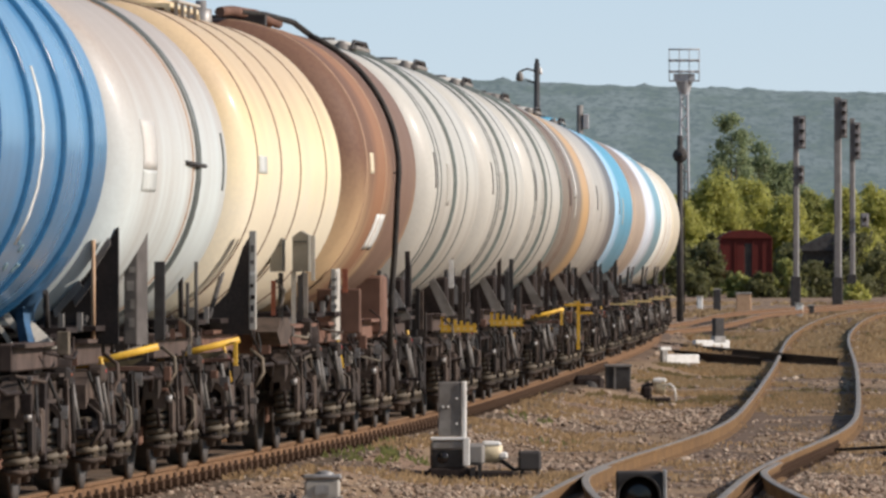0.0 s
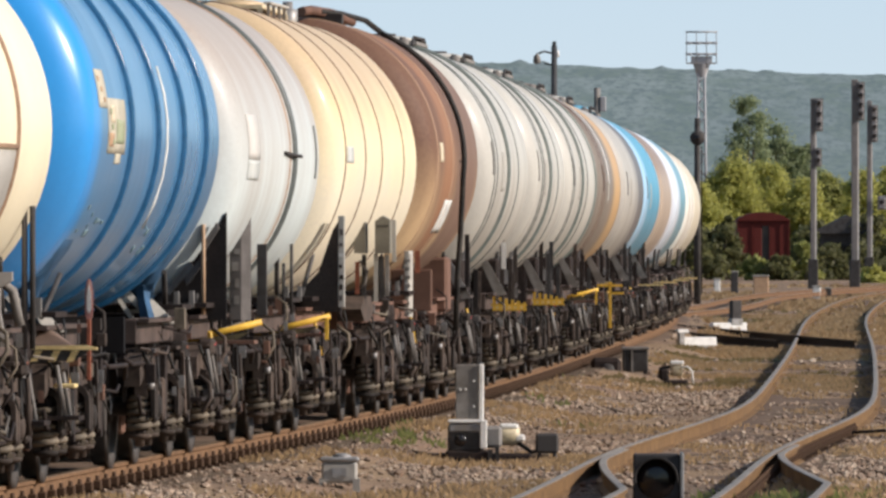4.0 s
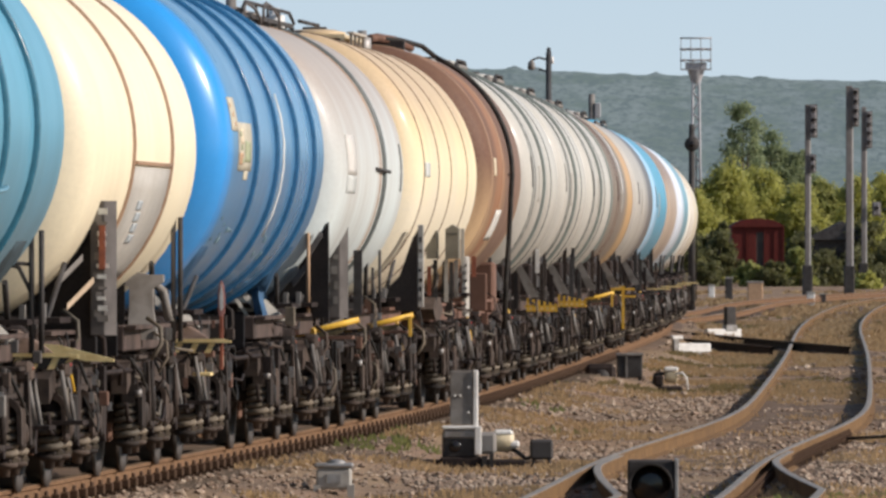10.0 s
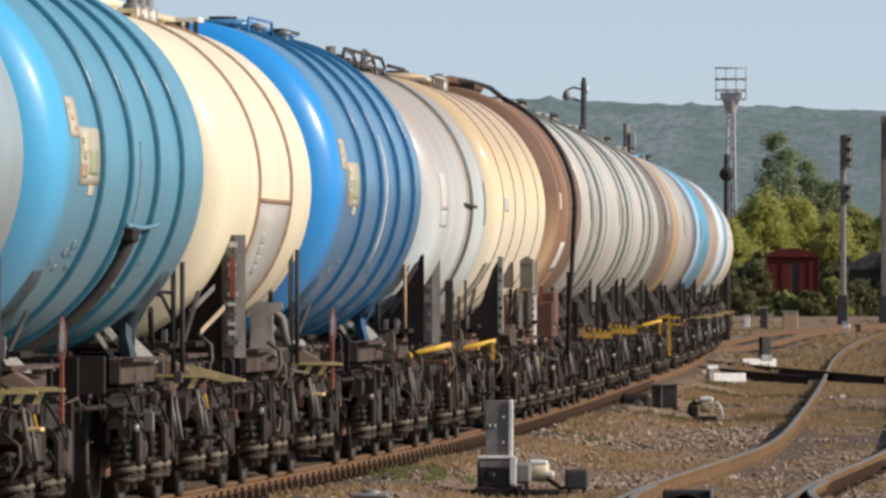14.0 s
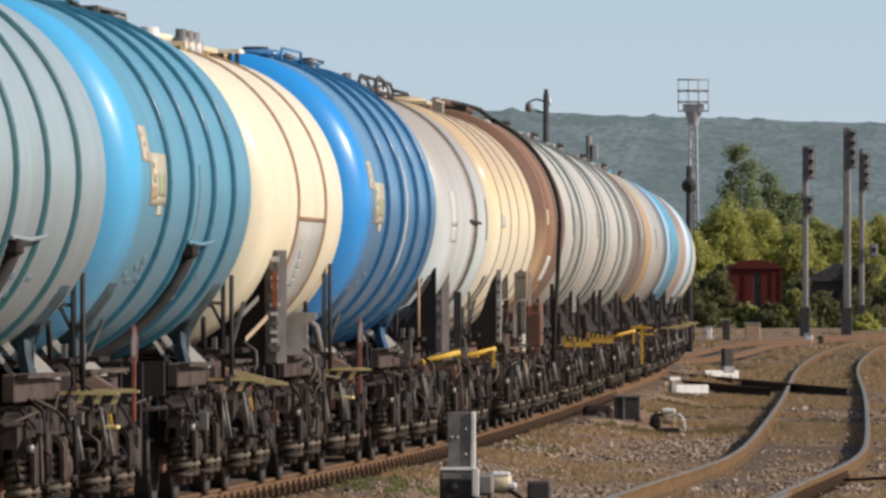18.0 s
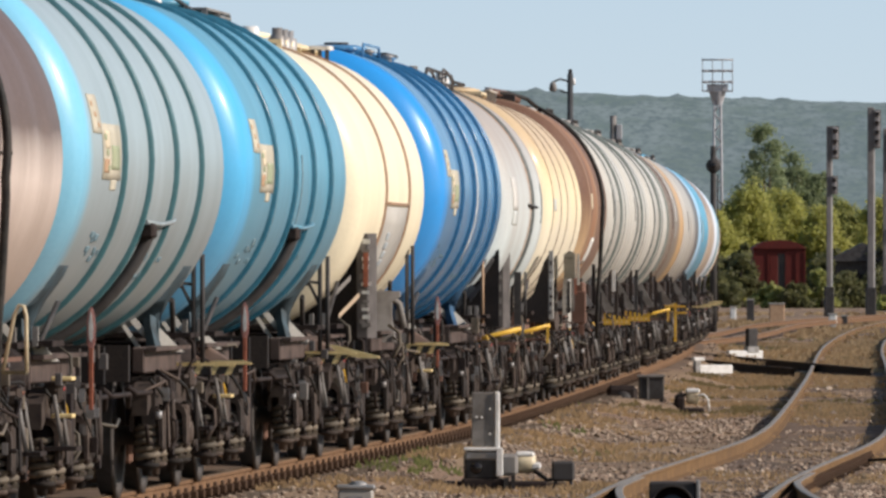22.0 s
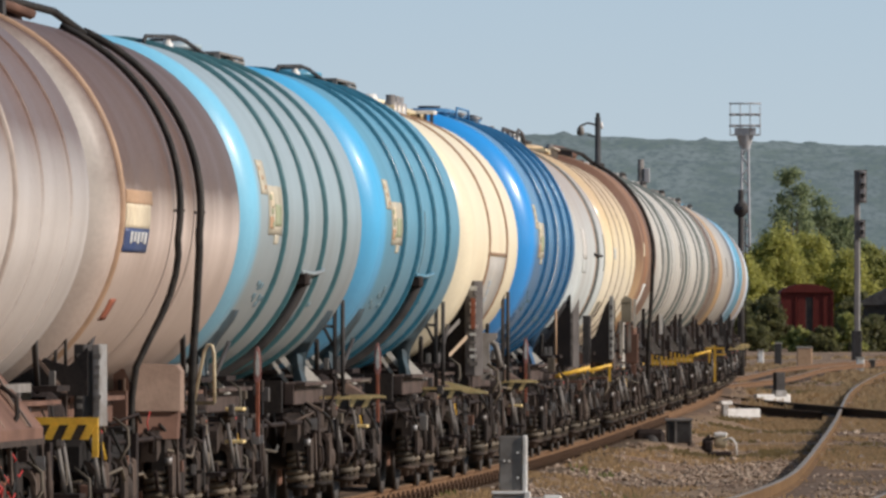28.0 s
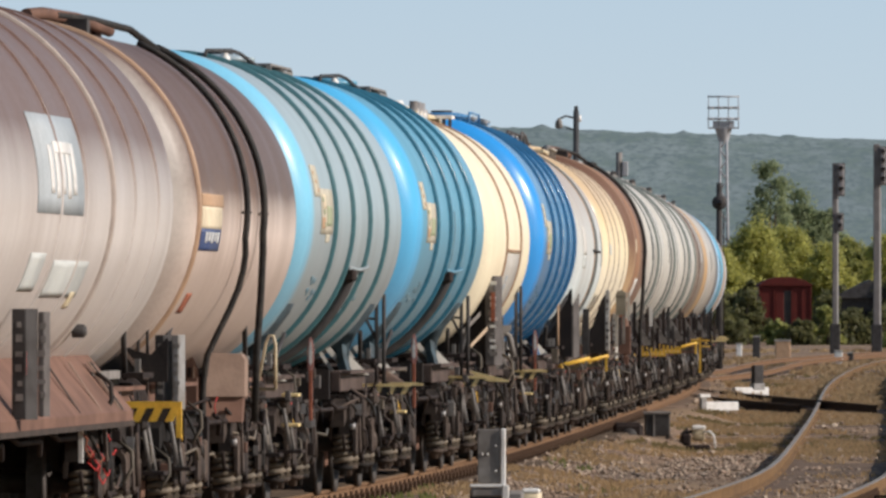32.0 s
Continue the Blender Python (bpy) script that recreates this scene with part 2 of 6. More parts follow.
# ---- mesh helpers ----
def part(name, bm, mat, parent=None, label="", at=None):
    """Link a bmesh (or a finished mesh) as one mesh object under a thing or part."""
    if isinstance(bm, bmesh.types.BMesh):
        me = bpy.data.meshes.new(name)
        bm.to_mesh(me)
        bm.free()
        me.materials.append(M[mat] if isinstance(mat, str) else mat)
    else:
        me = bm
    ob = new(name, me)
    if parent is not None:
        ob.parent = parent
    if label:
        ob["label"] = label
    if at is not None:
        ob.matrix_basis = at
    return ob


def thing(name, label, category, m=None, group="", kind=""):
    e = new(name)
    e.empty_display_size = 0.2
    if m is not None:
        e.matrix_basis = m
    return tagged(e, label, category, group, kind)


def add_box(bm, x0, x1, y0, y1, z0, z1, bev=0.0, m=None):
    v = [bm.verts.new((x, y, z)) for x in (x0, x1) for y in (y0, y1) for z in (z0, z1)]
    fs = [bm.faces.new([v[i] for i in q]) for q in ((0, 1, 3, 2), (4, 6, 7, 5), (0, 4, 5, 1), (2, 3, 7, 6), (0, 2, 6, 4), (1, 5, 7, 3))]
    if bev:
        es = list({e for f in fs for e in f.edges})
        r = bmesh.ops.bevel(bm, geom=es, offset=bev, segments=1, affect="EDGES")
        v = list({w for f in r["faces"] for w in f.verts} | {w for w in v if w.is_valid})
    if m is not None:
        bmesh.ops.transform(bm, matrix=m, verts=v)
    return bm


def box(*a, **k):
    return add_box(bmesh.new(), *a, **k)


def sweep(bm, pts, r, n=8, caps=True, smooth=True):
    """A round bar along a line of points; r may be a list."""
    pts = [Vector(p) for p in pts]
    rings = []
    side = None
    for i, p in enumerate(pts):
        d = (pts[min(i + 1, len(pts) - 1)] - pts[max(i - 1, 0)]).normalized()
        if side is None:
            side = d.cross(Vector((0, 0, 1)) if abs(d.z) < 0.9 else Vector((1, 0, 0))).normalized()
        side = (side - d * side.dot(d)).normalized()
        up = d.cross(side)
        rr = r[i] if isinstance(r, (list, tuple)) else r
        rings.append([bm.verts.new(p + (side * math.cos(a) + up * math.sin(a)) * rr) for a in (2 * math.pi * j / n for j in range(n))])
    for a, b in zip(rings, rings[1:]):
        for j in range(n):
            bm.faces.new((a[j], a[(j + 1) % n], b[(j + 1) % n], b[j])).smooth = smooth
    if caps:
        bm.faces.new(rings[0][::-1])
        bm.faces.new(rings[-1])
    return bm


def bar(pts, r, n=8, **k):
    return sweep(bmesh.new(), pts, r, n, **k)


def lathe(bm, prof, axis="y", n=24, off=(0, 0, 0), a0=0.0, a1=2 * math.pi, smooth=True):
    """Turn a profile of (along, radius) about an axis."""
    full = abs(a1 - a0 - 2 * math.pi) < 1e-6
    cnt = n if full else n + 1
    rings = []
    for s, r in prof:
        ring = []
        for j in range(cnt):
            a = a0 + (a1 - a0) * j / n
            c, d = r * math.cos(a), r * math.sin(a)
            p = {"y": (c, s, d), "x": (s, c, d), "z": (c, d, s)}[axis]
            ring.append(bm.verts.new((p[0] + off[0], p[1] + off[1], p[2] + off[2])))
        rings.append(ring)
    for a, b in zip(rings, rings[1:]):
        for j in range(n):
            k = (j + 1) % cnt
            q = [a[j], a[k], b[k], b[j]]
            bm.faces.new(q[::-1] if axis == "x" else q).smooth = smooth
    return bm


def disc(prof, axis="y", n=24, off=(0, 0, 0)):
    return lathe(bmesh.new(), prof, axis, n, off)


def plate(pts, x0, x1):
    """A flat plate of outline (y, z) from x0 to x1."""
    bm = bmesh.new()
    a = [bm.verts.new((x0, y, z)) for y, z in pts]
    b = [bm.verts.new((x1, y, z)) for y, z in pts]
    bm.faces.new(a[::-1])
    bm.faces.new(b)
    for i in range(len(pts)):
        j = (i + 1) % len(pts)
        bm.faces.new((a[i], a[j], b[j], b[i]))
    bmesh.ops.recalc_face_normals(bm, faces=bm.faces)
    return bm


def shell_patch(y0, y1, zc, R, a0, a1, lift=0.006, n=6):
    """A thin curved sheet on the tank's side between angles a0 and a1 (degrees up from the side), with its rim."""
    bm = bmesh.new()
    g = []
    for k in range(n + 1):
        a = radians(a0 + (a1 - a0) * k / n)
        row = []
        for y in (y0, y1):
            for rr in (R - 0.01, R + lift):
                row.append(bm.verts.new((rr * math.cos(a), y, zc + rr * math.sin(a))))
        g.append(row)
    for p, q in zip(g, g[1:]):
        bm.faces.new((p[1], q[1], q[3], p[3])).smooth = True
        bm.faces.new((p[0], q[0], q[1], p[1]))
        bm.faces.new((p[2], p[3], q[3], q[2]))
    bm.faces.new((g[0][0], g[0][1], g[0][3], g[0][2]))
    bm.faces.new((g[-1][0], g[-1][2], g[-1][3], g[-1][1]))
    return bm


# ---- the train's line: headings (radians) along its length, seen from the eye ----
KNOT_U = np.array([-45, -30, -15, 0, 20, 40, 70, 110, 150, 220.0])
KNOT_H = np.array([0.08487, 0.08053, 0.07389, 0.07391, 0.05968, 0.04870, 0.04462, 0.04061, 0.02468, 0.00253])


def spline(xk, yk, x):
    n = len(xk)
    h = np.diff(xk)
    A, b = np.eye(n), np.zeros(n)
    for j in range(1, n - 1):
        A[j, j - 1], A[j, j], A[j, j + 1] = h[j - 1], 2 * (h[j - 1] + h[j]), h[j]
        b[j] = 6 * ((yk[j + 1] - yk[j]) / h[j] - (yk[j] - yk[j - 1]) / h[j - 1])
    m = np.linalg.solve(A, b)
    k = np.clip(np.searchsorted(xk, x) - 1, 0, n - 2)
    d, hh = x - xk[k], h[k]
    return yk[k] + d * ((yk[k + 1] - yk[k]) / hh - hh * (2 * m[k] + m[k + 1]) / 6) + d ** 2 * m[k] / 2 + d ** 3 * (m[k + 1] - m[k]) / (6 * hh)


LINE_U = np.linspace(-70, 330, 801)
LINE_H = spline(KNOT_U, KNOT_H, np.clip(LINE_U, -45, 220))
LINE_X = np.concatenate([[0], np.cumsum((np.sin(LINE_H[1:]) + np.sin(LINE_H[:-1])) * 0.25)])
LINE_Y = np.concatenate([[0], np.cumsum((np.cos(LINE_H[1:]) + np.cos(LINE_H[:-1])) * 0.25)])
LINE_X += -2.3445 - np.interp(0, LINE_U, LINE_X)
LINE_Y += 93.508 - np.interp(0, LINE_U, LINE_Y)


def on_line(u):
    return float(np.interp(u, LINE_U, LINE_X)), float(np.interp(u, LINE_U, LINE_Y)), float(np.interp(u, LINE_U, LINE_H))


RUN_T = np.array([0, 5, 11, 17, 23, 26.5, 29, 32.0])
RUN_S = np.array([0, 8.72, 18.88, 29.341, 39.51, 45.316, 49.448, 54.443])   # metres run since the start


def run_at(t):
    return float(spline(RUN_T, RUN_S, np.array([t], float))[0])


# ---- rolling stock ----
AXLE, WHEEL_R = 0.88, 0.46     # half wheelbase of a bogie
WAGONS = []                    # (thing, its place in the train, wheelsets)


def rib_mesh(R, w=0.035, hgt=0.035, n=64, zc=0.0):
    bm = bmesh.new()
    lathe(bm, [(-w, R - 0.01), (-w, R + hgt * 0.8), (-w * 0.5, R + hgt), (w * 0.5, R + hgt), (w, R + hgt * 0.8), (w, R - 0.01)], "y", n, (0, 0, zc))
    return bm


def mesh_of(name, bm, mat):
    me = bpy.data.meshes.new(name)
    bm.to_mesh(me)
    bm.free()
    me.materials.append(M[mat] if isinstance(mat, str) else mat)
    return me


def bogie_meshes():
    d = {}
    b = plate([(-1.55, .62), (-1.55, .80), (-1.2, .90), (-.62, .90), (-.42, .72), (.42, .72), (.62, .90), (1.2, .90), (1.55, .80), (1.55, .62), (1.25, .70), (.75, .68), (.45, .46), (-.45, .46), (-.75, .68), (-1.25, .70)], -.06, .06)
    for y0, y1, z in ((-1.22, -.60, .90), (.60, 1.22, .90), (-.42, .42, .72)):
        add_box(b, -.10, .12, y0, y1, z - .015, z + .012)
    d["side_frame"] = mesh_of("side_frame", b, "box")
    d["bolster"] = mesh_of("bolster", box(-1.0, 1.0, -.28, .28, .52, .86, bev=.04), "grime")
    turns, n = 5.3, 15                                  # one helix of thick wire
    pts = [(.078 * math.cos(2 * math.pi * k / n), -.03 + .078 * math.sin(2 * math.pi * k / n), .265 + .30 * k / (turns * n)) for k in range(int(turns * n) + 1)]
    d["coil_spring"] = mesh_of("coil_spring", bar(pts, .026, 6), "spring")
    d["spring_core"] = mesh_of("spring_core", disc([(.24, .048), (.60, .048)], "z", 10, (0, -.03, 0)), "grime")
    # the arched housing round the head of a spring: its far leg runs down to the axlebox
    out = [(.128 * math.cos(a), .585 + .125 * math.sin(a)) for a in np.linspace(math.pi, 0, 13)]
    inn = [(.094 * math.cos(a), .585 + .070 * math.sin(a)) for a in np.linspace(0, math.pi, 13)]
    b = bmesh.new()
    ring = [(-.128, .50)] + out + [(.128, .38), (.100, .38)] + inn + [(-.096, .50)]
    f = [b.verts.new((x, -.12, z)) for x, z in ring]
    g = [b.verts.new((x * .97, .02, z - .01)) for x, z in ring]
    for k in range(len(ring)):
        j = (k + 1) % len(ring)
        b.faces.new((f[k], g[k], g[j], f[j]))
    for side in (f, g):
        fc = b.faces.new(side if side is f else side[::-1])
        bmesh.ops.triangulate(b, faces=[fc])
    bmesh.ops.recalc_face_normals(b, faces=b.faces)
    add_box(b, -.09, .13, .02, .12, .34, .68, bev=.02)
    d["spring_cap"] = mesh_of("spring_cap", b, "box")
    # added dark filler for the shadow inside the arch
    d["spring_plug"] = mesh_of("spring_plug", disc([(.56, .092), (.64, .090), (.66, 0)], "z", 14), "grime")
    d["spring_seat"] = mesh_of("spring_seat", disc([(.150, 0), (.155, .035), (.205, .04), (.215, .07), (.225, .092), (.250, .094), (.250, 0)], "z", 14, (0, -.03, 0)), "box")
    b = box(-.13, .10, -.15, .15, .32, .62, bev=.04)
    add_box(b, -.10, .04, -.34, .34, .245, .285, bev=.012)
    d["axlebox"] = mesh_of("axlebox", b, "box")
    d["axlebox_cover"] = mesh_of("axlebox_cover", disc([(.07, 0), (.07, .105), (.095, .105), (.105, .09), (.12, .08), (.13, .05), (.13, 0)], "x", 18, (0, 0, .46)), "box")
    d["horn_guide"] = mesh_of("horn_guide", plate([(-.05, .30), (.05, .30), (.08, .5), (.08, .86), (-.08, .86), (-.08, .5)], .06, .10), "grime")
    d["link_plate"] = mesh_of("link_plate", plate([(-.16, .86), (-.08, .88), (.02, .62), (.10, .44), (.06, .36), (-.02, .38), (-.06, .56)], .10, .125), "box")
    b = bar([(0, 0, .84), (.03, .05, .55), (-.02, .12, .3)], .025, 6)
    d["brake_link"] = mesh_of("brake_link", b, "box")
    d["damper"] = mesh_of("damper", bar([(.14, 0, .80), (.15, 0, .62), (.15, 0, .60), (.15, 0, .40)], [.018, .018, .028, .028], 8), "box")
    d["axle"] = mesh_of("axle", bar([(-1.1, 0, 0), (1.1, 0, 0)], .075, 10), "tyre")
    b = bmesh.new()
    lathe(b, [(-.07, .09), (-.07, .12), (-.03, .16), (-.02, .36), (-.07, .38), (-.07, .45), (-.065, WHEEL_R), (.035, WHEEL_R - .004), (.045, WHEEL_R + .028), (.068, WHEEL_R + .028), (.07, .38), (.03, .36), (.02, .16), (.07, .12), (.07, .09)], "x", 40)
    for k in range(5):
        a = 2 * math.pi * k / 5
        add_box(b, -.03, .03, -.02, .02, .17, .35, m=Matrix.Rotation(a, 4, "X"))
    d["wheel"] = mesh_of("wheel", b, "tyre")
    b = box(-.05, .05, -.07, .07, .22, .62, bev=.02)
    add_box(b, -.13, .13, -.035, .035, .40, .47)
    d["brake_shoe"] = mesh_of("brake_shoe", b, "frame_brown")
    d["brake_rod"] = mesh_of("brake_rod", bar([(1.12, -1.62, .55), (1.12, -1.5, .42), (1.13, -.5, .36), (1.13, .5, .36), (1.12, 1.5, .42), (1.12, 1.62, .55)], .016, 6), "grime")
    d["tag"] = mesh_of("tag", box(-.03, .03, -.01, .01, -.05, .05), "steel")
    return d


BOGIE = bogie_meshes()
CLUTTER = random.Random(31)


def bogie(parent, y):
    root = part("bogie", BOGIE["bolster"], None, parent, "grimy two-axle bogie with coil springs", Matrix.Translation((0, y, 0)))
    sets = []
    put = lambda name, x, oy, flip=None: part(name, BOGIE[name], None, root, "", Matrix.Translation((x, oy, 0)) @ (flip or Matrix()))
    for sx in (1, -1):
        flip = Matrix.Diagonal((sx, 1, 1, 1))
        put("side_frame", sx * 1.06, 0)
        if sx > 0:
            part("brake_rod", BOGIE["brake_rod"], None, root)
        for ay in (-AXLE, AXLE):
            put("axlebox", sx * 1.09, ay, flip)
            for o in (-.27, .27) if sx > 0 else (-.27,):
                put("coil_spring", sx * 1.08, ay + o)
                put("spring_core", sx * 1.08, ay + o)
                put("spring_cap", sx * 1.08, ay + o)
                put("spring_plug", sx * 1.08, ay + o)
                put("spring_seat", sx * 1.08, ay + o)
            if sx > 0:
                put("axlebox_cover", 1.09, ay)
                put("horn_guide", 1.10, ay + .50)
                if CLUTTER.random() < .6:
                    put("link_plate", 1.10, ay + CLUTTER.uniform(-.1, .1))
                if CLUTTER.random() < .4:
                    put("damper", 1.08, ay + .14)
                put("brake_link", 1.02 + CLUTTER.uniform(-.05, .1), ay + .62)
                if CLUTTER.random() < .4:
                    part("tag", BOGIE["tag"], None, root, "", Matrix.Translation((1.22, ay + CLUTTER.uniform(-.4, .4), CLUTTER.uniform(.55, .85))))
                hz = CLUTTER.uniform(.62, .82)
                part("air_hose", bar([(1.12, ay - .5, .9), (1.2, ay - .35, hz), (1.21, ay - .1, hz - .12), (1.16, ay + .2, .84)], .014, 5), "rubber", root)
            for by in ((.56,) if ay < 0 else (-.56,)):
                put("brake_shoe", sx * .75, ay + by)
    for ay in (-AXLE, AXLE):
        ws = part("wheelset", BOGIE["axle"], None, parent, "", Matrix.Translation((0, y + ay, WHEEL_R)))
        for sx in (1, -1):
            part("wheel", BOGIE["wheel"], None, ws, "", Matrix.Translation((sx * .76, 0, 0)) @ Matrix.Diagonal((sx, 1, 1, 1)))
        sets.append((ws, y + ay))
    return sets


def tank_mesh(R, zc, half, dome=.42, n=72):
    prof = [(-half - dome, 0.001)]
    for k in range(1, 9):
        a = math.pi / 2 * k / 8
        prof.append((-half - dome * math.cos(a), R * math.sin(a) ** .8))
    m = max(6, int(half))
    prof += [(-half + 2 * half * k / m, R) for k in range(1, m)]
    for k in range(8, 0, -1):
        a = math.pi / 2 * k / 8
        prof.append((half + dome * math.cos(a), R * math.sin(a) ** .8))
    prof.append((half + dome, 0.001))
    return disc(prof, "y", n, (0, 0, zc))


def plate_xz(pts, y0, y1):
    """A flat piece seen along the train: outline across and up, pulled along y."""
    b = bmesh.new()
    f = [b.verts.new((x, y0, z)) for x, z in pts]
    g = [b.verts.new((x, y1, z)) for x, z in pts]
    b.faces.new(f)
    b.faces.new(g[::-1])
    for i in range(len(pts)):
        j = (i + 1) % len(pts)
        b.faces.new((f[i], f[j], g[j], g[i]))
    bmesh.ops.recalc_face_normals(b, faces=b.faces)
    return b


def skewed(b, k=1.0, x0=1.0):
    """Turns a flat piece round its upright line at x0, outer edge away along the train."""
    for v in b.verts:
        v.co.y += k * (v.co.x - x0)
    return b


def saddle_mesh(R, zc, y, style):
    """A cradle under the tank: outline across the wagon, pulled along y."""
    a0 = {"leg": -27, "skirt": -50, "plain": -68}[style]
    foot = {"leg": [(1.06, 1.70), (.93, 1.42), (.98, 1.17)], "skirt": [(1.27, .97), (1.27, .88)], "plain": [(.60, 1.35), (.70, 1.17)]}[style]
    thick = {"leg": .07, "skirt": 4.0 if y > 0 else 1.6, "plain": .10}[style]
    arc = []
    for k in range(11):
        a = radians(-90 + (90 + a0) * k / 10)
        arc.append((R * .985 * math.cos(a), zc + R * .985 * math.sin(a)))
    if style == "leg":
        b = bmesh.new()
        rim = lambda a: (R * .985 * math.cos(radians(a)), zc + R * .985 * math.sin(radians(a)))
        outer = [rim(-24), (1.17, 1.68), (1.06, 1.52), (.99, 1.38), (.96, 1.26)]
        inner = [rim(-50), (.84, 1.44), (.82, 1.38), (.82, 1.32), (.82, 1.24)]
        wide = [.40, .26, .16, .10, .08]
        rows = [[b.verts.new(p) for p in ((o[0], y - d, o[1]), (o[0], y + d, o[1]), (i[0], y + d, i[1]), (i[0], y - d, i[1]))] for o, i, d in zip(outer, inner, wide)]
        b.faces.new(rows[0][::-1])
        b.faces.new(rows[-1])
        for p, q in zip(rows, rows[1:]):
            for k in range(4):
                b.faces.new((p[k], p[(k + 1) % 4], q[(k + 1) % 4], q[k])).smooth = True
        bmesh.ops.recalc_face_normals(b, faces=b.faces)
        return b
    right = arc + foot
    prof = right + [(-x, z) for x, z in reversed(right)][:-1]
    b = bmesh.new()
    f = [b.verts.new((x, y - thick, z)) for x, z in prof]
    g = [b.verts.new((x, y + thick, z)) for x, z in prof]
    b.faces.new(f)
    b.faces.new(g[::-1])
    for i in range(len(prof)):
        j = (i + 1) % len(prof)
        b.faces.new((f[i], f[j], g[j], g[i]))
    bmesh.ops.recalc_face_normals(b, faces=b.faces)
    return b


def corner_step(w, y, sy, style):
    """The shunter's step and grip at the corner of a wagon; sy points to the wagon's end."""
    if style == "none":
        return
    if style == "tilt":
        y += 1.7 if sy < 0 else -1.0 if y > 4.5 else 0
        s = part("corner_grip", bar([(.82, y, .905), (1.50, y + .04, 1.075)], .026, 8), "yellow", w, "yellow painted tilted grip bar")
        if sy > 0:
            part("bracket", box(1.455, 1.485, y - .02, y + .02, .86, 1.06), "yellow", s)
        part("plate", plate_xz([(.98, .90), (1.30, .93), (1.40, .99), (.98, .93)], y + .0, y + .02), "olive", s)
        part("shelf", box(1.0, 1.44, y, y + .3, .89, .92), "frame_brown", s)
        return
    if style == "stand":                                 # a yellow upright with two short arms
        y -= 1.4
        s = part("corner_stand", box(1.29, 1.335, y - .02, y + .02, .43, 1.14), "yellow", w, "yellow upright with two short arms")
        part("arm", box(1.10, 1.50, y - .02, y + .02, 1.065, 1.10), "yellow", s)
        part("arm", box(1.30, 1.52, y - .02, y + .02, .95, .98), "yellow", s)
        part("flag", box(1.16, 1.29, y - .01, y + .01, 1.10, 1.14), "yellow_old", s)
        return
    if style == "slope":                                 # runs down to a point over a striped plate
        s = part("corner_grip", plate_xz([(1.0, 1.06), (1.20, 1.045), (1.60, .945), (1.60, .925), (1.40, .93), (1.0, 1.03)], y - .02, y + .02), "yellow_old", w, "chipped yellow sloping grip")
        pl = part("step_plate", plate_xz([(1.02, .90), (1.26, .91), (1.42, .955), (1.02, 1.03)], y - .004, y + .01), "stripe", s, "faded hazard striped plate")
        for k in range(3):
            x = 1.03 + .11 * k
            part("stripe", plate_xz([(x, .91 + .005 * k), (x + .045, .912 + .005 * k), (x + .085, 1.008 - .022 * k), (x + .04, 1.015 - .022 * k)], y - .010, y - .004), "yellow_old", pl)
        return
    if style in ("bar", "hazard"):
        s = part("corner_grip", plate_xz([(.98, 1.0), (1.44, 1.005), (1.51, .99), (1.51, .972), (.98, .975)], y - .02, y + .02), "yellow_old", w, "chipped yellow grip bar")
        if style == "hazard":
            pl = part("step_plate", plate_xz([(1.0, .88), (1.36, .90), (1.45, .97), (1.0, .978)], y - .004, y + .01), "stripe", s, "faded hazard striped plate")
            for k in range(3):
                x = 1.03 + .13 * k
                part("stripe", plate_xz([(x, .888), (x + .05, .892), (x + .09, .968), (x + .04, .968)], y - .010, y - .004), "yellow_old", pl)
            b = bmesh.new()
            b.faces.new([b.verts.new(p) for p in ((.96, y, 1.01), (1.34, y, 1.0), (1.20, y + .4, 1.07), (1.02, y + .6, 1.16), (.96, y + .6, 1.16))])
            bmesh.ops.solidify(b, geom=b.faces[:], thickness=.012)
            part("tread_plate", b, "box_tan", s, "rusty tread plate")
        return
    if style == "loop":
        y -= 2.2
        part("corner_grip", bar([(1.33, y, 1.05), (1.41, y, 1.44), (1.44, y, 1.50), (1.47, y, 1.495), (1.487, y, 1.43), (1.49, y, 1.06)], .014, 6), "cream", w, "pale upright grip loop")
        part("footboard", box(1.2, 1.49, y - .05, y + .05, 1.045, 1.07), "olive", w)
        return
    if style == "cage":
        y -= 1.8
        s = part("corner_cage", box(1.08, 1.50, y - .02, y + .02, .985, 1.01), "yellow", w, "yellow lattice step cage at the corner")
        for z in (.93,):
            part("bar", box(1.10, 1.50, y - .015, y + .015, z, z + .022), "yellow", s)
        for k in range(6):
            x = 1.10 + .072 * k
            part("upright", box(x, x + .034, y - .02, y - .015, .93, 1.03 + .07 * (5 - k) / 5), "yellow", s)
        part("backing", box(1.10, 1.46, y + .06, y + .08, .94, .99), "yellow_old", s)
        return
    y -= .85
    # a yellow bar over slanting yellow and black strips
    s = part("corner_grip", box(1.0, 1.54, y - .02, y + .02, .98, 1.03), "yellow", w, "yellow and black striped corner step")
    part("plate", box(1.02, 1.48, y - .015, y + .005, .88, .98), "stripe", s)
    for k in range(4):
        x = 1.04 + .125 * k
        part("strip", plate_xz([(x, .88), (x + .06, .88), (x + .11, .98), (x + .05, .98)], y - .03, y - .016), "yellow", s)
    part("bracket", box(1.50, 1.54, y - .02, y + .02, .76, .98), "yellow", s)


